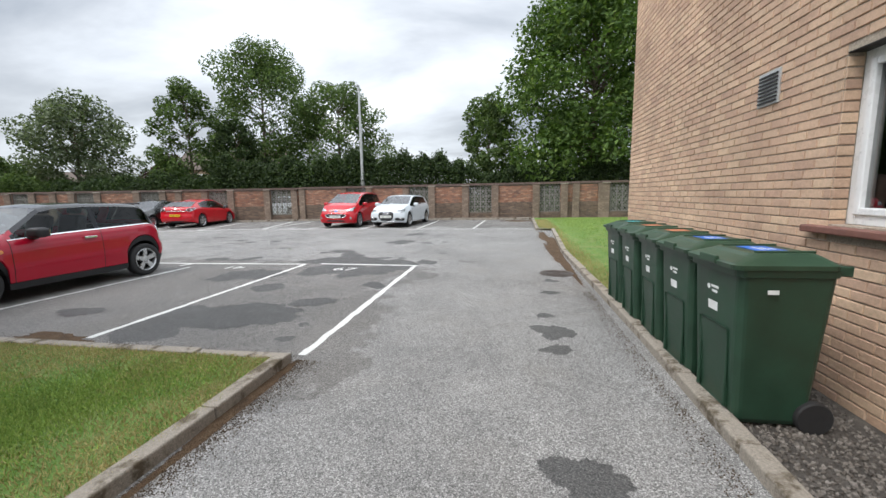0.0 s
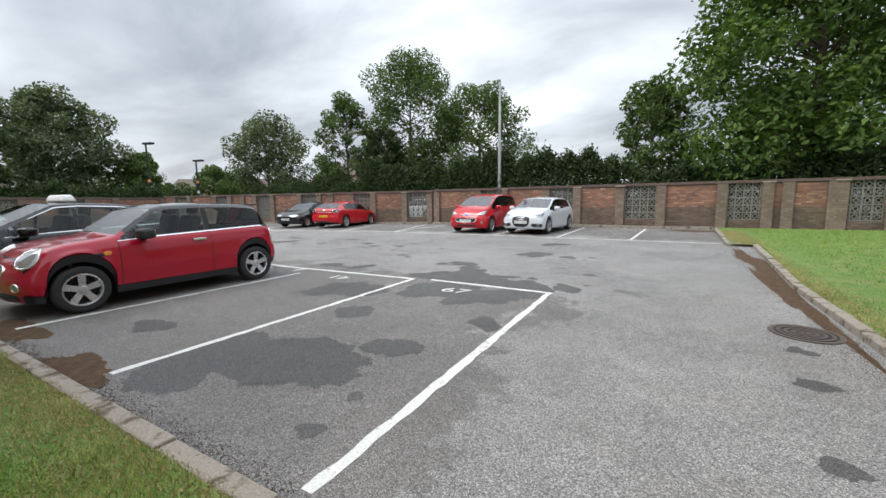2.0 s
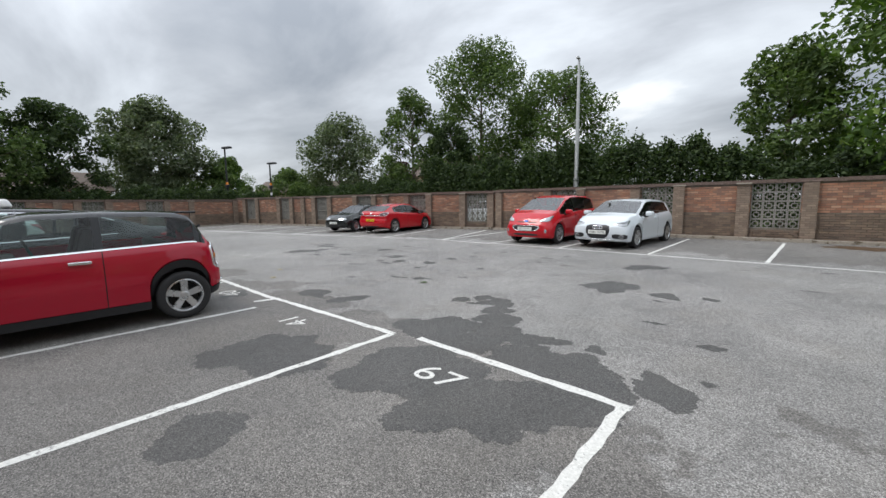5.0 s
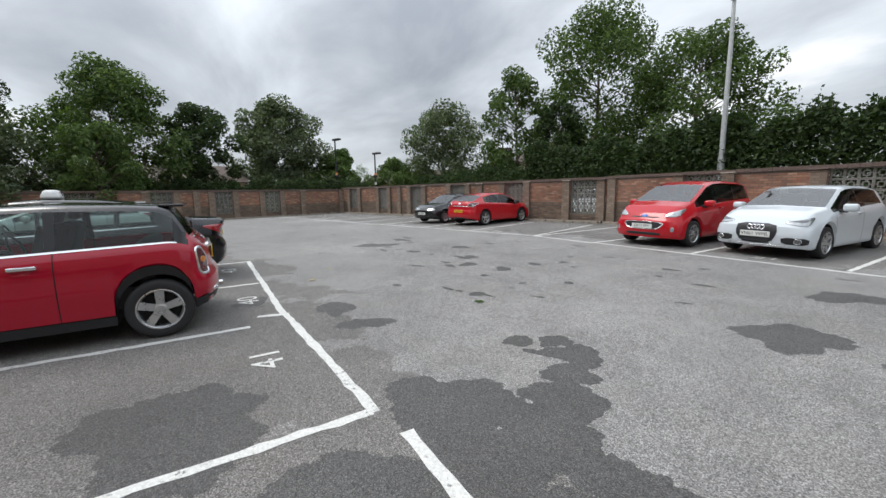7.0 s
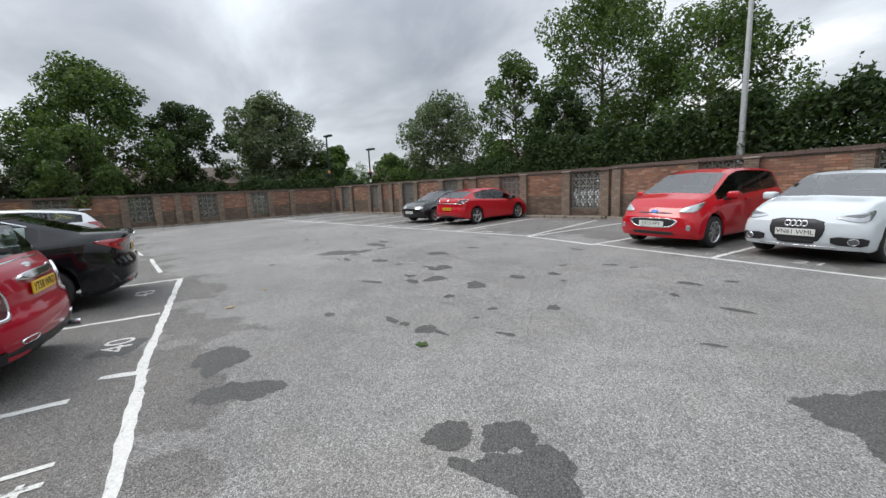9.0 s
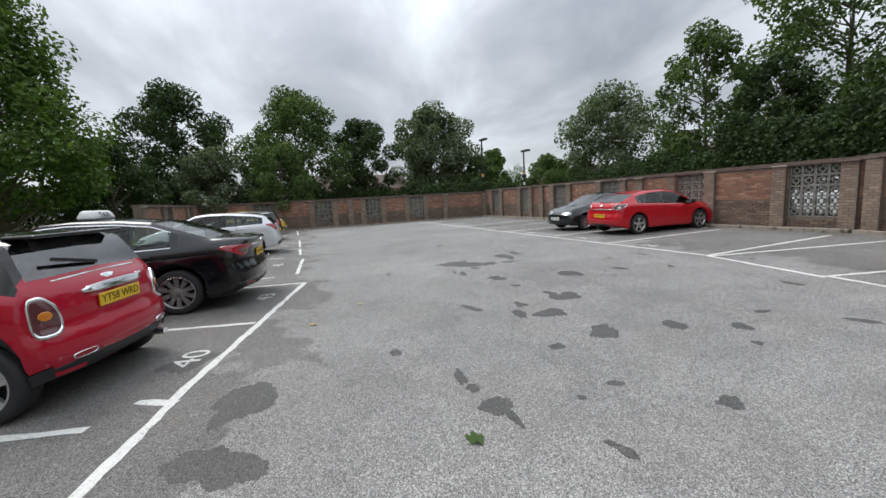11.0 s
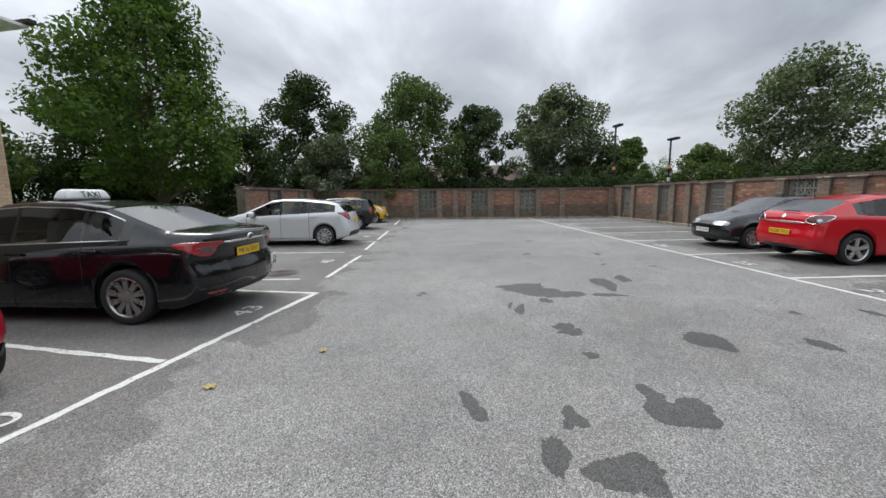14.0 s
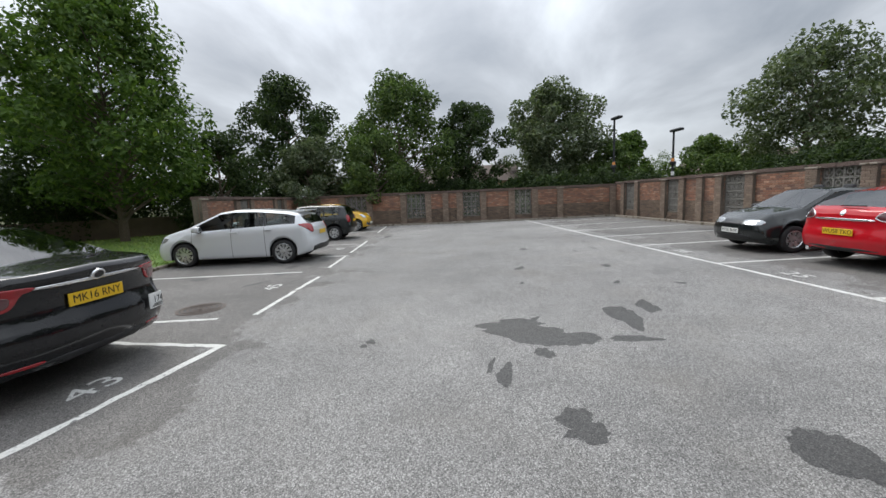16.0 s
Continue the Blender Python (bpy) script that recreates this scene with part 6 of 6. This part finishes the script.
fitted(vx, skin, "badge", (-2.10, 0, 0.94), BACK, oval(0.045, 0.045), CHROME, "round chrome badge", 0.012)
fitted(vx, skin, "bumper_valance", (-2.12, 0, 0.315), BACK, bar(0.60, 0.045), BLACK, "black lower bumper", 0.008)
fitted(vx, skin, "headlight", (1.90, 0.64, 0.72), (-0.75, -0.65, 0), bar(0.2, 0.07, 2), LAMP_GLASS, "clear headlight", 0.01, sides=(1, -1))
part("exhaust", cyl(bmesh.new(), (-1.98, 0.55, 0.27), (-2.14, 0.55, 0.27), 0.036), CHROME, vx)
part("wiper", boxed(-2.03, -2.0, -0.3, 0.12, 1.05, 1.07, 0.005), BLACK, vx)

# dark old saloon, nose out
pr, skin = car("car", "old dark hatchback parked nose out beside the red car", place(-19.0, 18.1, -79), dict(
    L=4.18, W=1.69, H=1.36, xf=2.02, wb=2.44, R=0.29, rim=0.19, spokes=7,
    top=[(-2.16, 0.85), (-2.0, 0.98), (-1.3, 1.26), (-0.7, 1.345), (0.0, 1.36), (0.25, 1.33), (1.0, 0.95), (1.6, 0.84), (1.95, 0.70), (2.02, 0.60)],
    belt=[(-2.16, 0.82), (-1.5, 0.94), (0.5, 0.89), (2.02, 0.57)],
    windows=[(-0.2, 0.82), (-1.1, -0.26)], screen=(0.24, 0.98), rear=(-1.95, -1.3), seams=[0.85, -0.23],
    paint=DARKP, paint_label="dark grey green paintwork", mirror=0.65, mirror_mat=BLACK, handles=[-0.1],
    patches=[],
    plate_f=0.46, plate_r=0.6, reg="M755 EHW"))
fitted(pr, skin, "headlight", (1.93, 0.52, 0.66), (-0.9, -0.43, 0), rounded([(-0.22, -0.06), (0.18, -0.065), (0.26, 0.0), (0.16, 0.06), (-0.2, 0.05)], 2), LAMP_GLASS, "wide clear headlight", 0.01, sides=(1, -1))
fitted(pr, skin, "grille", (2.0, 0, 0.62), FRONT, bar(0.26, 0.022), BLACK, "slim black grille", 0.006)
fitted(pr, skin, "lower_intake", (2.0, 0, 0.33), FRONT, bar(0.50, 0.05), BLACK, "black lower intake", 0.006)
fitted(pr, skin, "tail_light", (-2.05, 0.6, 0.78), (0.85, -0.5, 0), bar(0.18, 0.08, 2), LAMP_RED, "red tail light", 0.01, sides=(1, -1))

# tall red hatchback, nose out
bm_, skin = car("car", "tall red five door hatchback parked nose out", place(-7.74, 18.62, -91, 1.02), dict(
    L=4.08, W=1.75, H=1.60, xf=2.02, wb=2.49, R=0.315, rim=0.22, spokes=7, twin=True,
    top=[(-2.06, 0.9), (-2.02, 1.05), (-1.75, 1.50), (-1.3, 1.57), (-0.4, 1.60), (0.1, 1.58), (0.45, 1.50), (1.28, 1.08), (1.6, 0.99), (1.9, 0.82), (2.02, 0.62)],
    belt=[(-2.06, 0.88), (-1.6, 1.12), (0.3, 1.02), (1.2, 0.94), (2.02, 0.59)],
    windows=[(0.15, 1.05), (-0.8, 0.09), (-1.5, -0.86)], screen=(0.43, 1.26), rear=(-2.0, -1.76), seams=[1.1, 0.12],
    paint=RED2, paint_label="bright red paintwork", mirror=0.85, handles=[0.02, -0.75],
    patches=[],
    plate_f=0.50, plate_r=0.9, reg="EX13 FPY"))
fitted(bm_, skin, "headlight", (1.76, 0.66, 0.80), (-0.75, -0.65, 0), rounded([(-0.24, -0.075), (0.06, -0.06), (0.28, 0.13), (0.20, 0.12), (-0.12, 0.03)], 2), LAMP_GLASS, "swept clear headlight", 0.012, sides=(1, -1))
fitted(bm_, skin, "grille", (2.0, 0, 0.52), FRONT, rounded([(-0.36, -0.09), (0.36, -0.09), (0.50, 0.03), (0.42, 0.09), (-0.42, 0.09), (-0.50, 0.03)], 2), BLACK, "wide black grille", 0.008, rim=CHROME, rim_w=1.05)
fitted(bm_, skin, "upper_grille", (1.95, 0, 0.715), FRONT, bar(0.36, 0.014), BLACK, "slim upper grille", 0.004)
fitted(bm_, skin, "lower_intake", (2.0, 0, 0.315), FRONT, bar(0.44, 0.035), BLACK, "black lower intake", 0.008)
fitted(bm_, skin, "badge", (1.95, 0, 0.745), FRONT, oval(0.075, 0.032), BLUE, "oval blue badge", 0.012)
fitted(bm_, skin, "fog_light", (1.90, 0.68, 0.44), (-0.8, -0.6, 0), bar(0.035, 0.055, 2), LAMP_GLASS, "upright fog light", 0.01, sides=(1, -1))
fitted(bm_, skin, "tail_light", (-1.98, 0.7, 1.0), (0.8, -0.6, 0), bar(0.09, 0.15, 2), LAMP_RED, "red tail light", 0.01, sides=(1, -1))

# white small hatchback, nose out
au, skin = car("car", "white three door hatchback parked nose out", place(-5.24, 18.8, -95.5, 1.02), dict(
    L=3.95, W=1.74, H=1.42, xf=2.03, wb=2.47, R=0.31, rim=0.22, spokes=7, twin=True,
    top=[(-1.92, 0.88), (-1.88, 1.0), (-1.5, 1.33), (-1.0, 1.40), (-0.3, 1.42), (0.1, 1.40), (0.35, 1.35), (1.1, 0.99), (1.5, 0.92), (1.85, 0.80), (1.98, 0.70), (2.03, 0.62)],
    belt=[(-1.92, 0.85), (-1.4, 1.02), (0.3, 0.94), (1.1, 0.89), (2.03, 0.6)],
    windows=[(-0.22, 0.90), (-1.2, -0.28)], screen=(0.33, 1.08), rear=(-1.86, -1.5), seams=[0.93, -0.30],
    paint=WHITEP, paint_label="white paintwork", mirror=0.72, handles=[-0.1],
    patches=[],
    plate_f=0.47, plate_r=0.8, reg="VN61 WML"))
fitted(au, skin, "headlight", (1.86, 0.66, 0.72), (-0.78, -0.62, 0), rounded([(-0.24, -0.01), (-0.04, -0.075), (0.13, -0.07), (0.28, 0.11), (0.0, 0.045)], 2), LAMP_GLASS, "angular clear headlight", 0.01, sides=(1, -1))
fitted(au, skin, "lamp_core", (1.86, 0.66, 0.735), (-0.78, -0.62, 0), rounded([(-0.16, -0.005), (0.05, -0.03), (0.16, 0.035), (0.0, 0.02)], 2), LAMP_SMOKE, "dark headlight core", 0.014, sides=(1, -1))
fitted(au, skin, "grille", (2.0, 0, 0.51), FRONT, rounded([(-0.27, -0.20), (0.27, -0.20), (0.36, -0.02), (0.34, 0.17), (-0.34, 0.17), (-0.36, -0.02)], 1), BLACK, "large black grille", 0.01)
for k in range(4):
    fitted(au, skin, "ring", (2.0, -0.105 + 0.07 * k, 0.605), FRONT, oval(0.036, 0.036, 0, 16), BLACK, "", 0.012, rim=CHROME, rim_w=1.35)
fitted(au, skin, "fog_intake", (1.88, 0.62, 0.36), (-0.85, -0.5, 0), rounded([(-0.21, -0.06), (0.17, -0.075), (0.19, 0.06), (-0.23, 0.07)], 1), BLACK, "black fog lamp intake", 0.008, sides=(1, -1))
fitted(au, skin, "fog_light", (1.88, 0.64, 0.36), (-0.85, -0.5, 0), oval(0.055, 0.045), LAMP_SMOKE, "round fog light", 0.014, sides=(1, -1), rim=CHROME)
fitted(au, skin, "lower_strip", (1.98, 0, 0.255), FRONT, bar(0.50, 0.014), CHROME, "silver lower strip", 0.012)
fitted(au, skin, "lower_grille", (2.0, 0, 0.32), FRONT, bar(0.24, 0.03), BLACK, "", 0.012)

# white car seen through the pierced wall
far_car, skin = car("car", "white car standing beyond the pierced wall", place(-15.5, 25.2, 165), dict(
    L=4.2, W=1.75, H=1.45, xf=2.05, wb=2.55, R=0.31, rim=0.22, spokes=7,
    top=[(-2.15, 0.85), (-2.0, 1.0), (-1.7, 1.36), (-0.5, 1.45), (0.1, 1.43), (1.1, 0.99), (1.8, 0.8), (2.05, 0.6)],
    belt=[(-2.15, 0.82), (-1.6, 1.02), (0.5, 0.95), (2.05, 0.57)],
    windows=[(0.0, 0.9), (-0.8, -0.06), (-1.4, -0.86)], screen=(0.12, 1.08), rear=(-1.98, -1.72), seams=[0.95],
    paint=WHITEP, paint_label="white paintwork", mirror=0.75, handles=[-0.1],
    patches=[], plate_f=0.45, plate_r=0.7, reg=""))


# ---- drains and litter ----
def manhole(x, y, r, label):
    root = thing("manhole_cover", label, "manhole cover", pose(x, y, gz(y) + 0.004))
    part("rim", lathe(bmesh.new(), [(r + 0.05, 0.0), (r + 0.05, 0.006), (r, 0.006), (r, 0.0)], 36, pose(0, 0, 0, 90, 0, 0)), IRON, root)
    bm = bmesh.new()
    for k in range(4):
        q = r * (0.92 - 0.24 * k)
        lathe(bm, [(q, 0.0), (q, 0.008), (q - 0.035, 0.008), (q - 0.035, 0.0)], 36, pose(0, 0, 0, 90, 0, 0))
    part("ring", bm, IRON, root)
    part("plate", cyl(bmesh.new(), (0, 0, -0.004), (0, 0, 0.001), r, seg=36), BLACK, root)


manhole(0.95, 7.35, 0.26, "round cast iron drain cover with concentric rings")
manhole(-13.5, 6.3, 0.30, "round iron manhole cover in a worn patch")


def fallen_leaf(x, y, s, rz, material, label):
    bm = bmesh.new()
    pts = []
    for i in range(20):
        a = 2 * math.pi * i / 20
        k = s * (0.6 + 0.4 * abs(math.cos(2.5 * a)))
        pts.append(bm.verts.new((k * math.cos(a), 0.8 * k * math.sin(a), 0.006 + 0.012 * abs(math.sin(3 * a)))))
    c = bm.verts.new((0, 0, 0.008))
    for i in range(20):
        bm.faces.new((c, pts[i], pts[(i + 1) % 20]))
    ob = new("fallen_leaf", bm_mesh("fallen_leaf", bm, material))
    ob.matrix_world = pose(x, y, gz(y) + 0.003, 0, 0, rz)
    tagged(ob, label, "leaf")


fallen_leaf(-6.2, 10.16, 0.075, 30, LEAVES["bright"], "pale green leaf fallen on the asphalt")
fallen_leaf(-9.05, 8.6, 0.06, 80, DRY, "dry curled leaf lying on the asphalt")
fallen_leaf(-9.9, 9.15, 0.05, 10, DRY, "dry curled leaf lying on the asphalt")

# damp patches
PATCHES = [tuple(map(float, r.split())) for r in """
0.52 1.87 0.3 0.3 9
0.53 3.65 0.22 0.18 7
0.58 4.14 0.3 0.34 7
0.53 4.74 0.16 0.16 7
0.7 5.9 0.21 0.16 6
0.78 6.73 0.15 0.16 5
-3.45 4.35 1.15 0.63 7
-2.28 3.58 0.14 0.11 7
-3.34 10.49 1.24 0.86 3
-2.08 5.99 0.17 0.21 6
-3.94 5.74 0.35 0.41 32
-3.93 3.54 0.44 0.5 33
-2.32 4.05 0.12 0.12 33
-4.35 9.34 0.46 0.94 30
-2.18 8.11 0.37 0.44 31
-3.31 8.83 0.45 0.32 44
-2.41 7.54 0.89 0.57 45
-2.52 8.42 0.36 0.37 45
-1.8 8.42 0.29 0.46 45
-3.34 11.87 0.75 0.67 42
-2.47 11.69 0.23 0.35 43
-2.48 8.91 0.14 0.16 44
-1.5 8.73 0.08 0.09 45
-5.05 6.67 0.88 0.76 45
-3.88 9.08 0.26 0.52 56
-6.28 8.56 0.39 0.28 54
-3.44 14.15 0.58 0.44 52
-7.79 11.93 0.21 0.28 50
-8.59 11.72 0.24 0.26 50
-9.32 12.21 0.32 0.3 69
-8.57 11.56 0.18 0.21 71
-7.75 12.73 0.19 0.2 72
-7.48 13.34 0.13 0.19 72
-6.22 12 0.14 0.14 76
-6.88 10.28 0.08 0.1 76
-6.67 11.41 0.09 0.08 76
-7.5 11.26 0.1 0.1 73
-11.03 11.59 0.18 0.21 66
-6.53 11.05 0.06 0.06 76
-7.1 8.41 0.32 0.41 77
-6.58 10.39 0.17 0.22 76
-12.69 11.4 0.79 0.42 63
-8.17 7.55 0.29 0.38 75
-7.51 11.31 0.09 0.11 89
-12.57 11.82 0.33 0.29 97
-12.15 11.44 0.13 0.17 97
-10.85 11.64 0.2 0.18 98
-13.04 11.12 0.56 0.22 97
-10.82 13.04 0.3 0.38 99
-9.09 11.44 0.12 0.21 100
-13.32 12.5 0.23 0.65 92
-12.59 12.41 0.34 0.14 93
-13.8 12.88 0.18 0.45 91
""".strip().split("\n")]
PATCHES = [p for p in PATCHES if not (-5.2 < p[0] < -2.9 and 8.5 < p[1] < 10.8)]
SNAKE = ((-4.85, 9.66, 0.16), (-4.62, 9.92, 0.2), (-4.3, 9.84, 0.24), (-4.06, 9.5, 0.24), (-3.92, 9.15, 0.26), (-3.75, 8.88, 0.28), (-3.55, 8.66, 0.3), (-3.2, 8.72, 0.22), (-2.95, 8.84, 0.16), (-4.0, 8.75, 0.2),
         (-4.3, 8.35, 0.5), (-3.6, 8.25, 0.35), (-2.9, 8.25, 0.4), (-2.5, 8.3, 0.3), (-3.6, 7.5, 0.6), (-2.8, 7.2, 0.5), (-3.9, 4.2, 0.55), (-3.3, 4.35, 0.5), (-2.8, 4.2, 0.3), (-4.2, 3.7, 0.4))
PATCHES += [(x, y, r * 1.5, r * 1.3, 40.0) for x, y, r in SNAKE]
spots = random.Random(5)
PATCHES += [(spots.uniform(-30, 0.8), spots.uniform(9.5, 15.6), spots.uniform(0.08, 0.3), spots.uniform(0.04, 0.14), spots.uniform(-30, 30)) for _ in range(70)]
PATCHES += [(spots.uniform(-28, -1), spots.choice((spots.uniform(17, 20.5), spots.uniform(3.8, 7.2))), spots.uniform(0.2, 0.7), spots.uniform(0.1, 0.35), spots.uniform(-40, 40)) for _ in range(36)]
for i, row in enumerate(PATCHES):
    x, y, rx, ry, rz = row
    blob(x, y, rx * 0.85, ry * 0.85, rz, 100 + i, WET, 0.0010 + 0.00002 * i, "damp_patch", "dark damp patch on the asphalt", "damp patch", 0.34)

# bricks of the near building, the closest ones single
holes = [(BY1 - WY1 - 0.0, BY1 - WY0, WZ0 - 0.07, WZ1)]
allb = brick_courses(BY1 - 0.2, 0.0, BH - 0.05, holes)
close = [b for b in allb if 3.2 < b[0] < 7.2 and 1.0 < b[2] < 2.5][:300]
rest = [b for b in allb if b not in close]
ob = part("brickwork", brick_mesh("brickwork", rest, BUFF, 0.008), BUFF, bld, "buff brick courses in stretcher bond")
ob.matrix_basis = pose(BX + 0.012, BY1, 0, 0, 0, -90)
ob["kind"] = "stuff"
UNIT = brick_mesh("brick", [(0, 0.215, 0, 0.065)], BUFF_PART, 0.008)
for a, b, z0, z1 in close:
    ob = part("brick", UNIT, BUFF_PART, bld)
    ob.matrix_basis = pose(BX + 0.012, BY1 - a, z0, 0, 0, -90) @ Matrix.Diagonal(((b - a) / 0.215, 1, 1, 1))
ob = part("brickwork", brick_mesh("brickwork", brick_courses(7.5, 0.0, BH - 0.05, []), BUFF, 0.008), BUFF, bld)
ob.matrix_basis = pose(10, BY1, 0, 0, 0, 180)
ob["kind"] = "stuff"
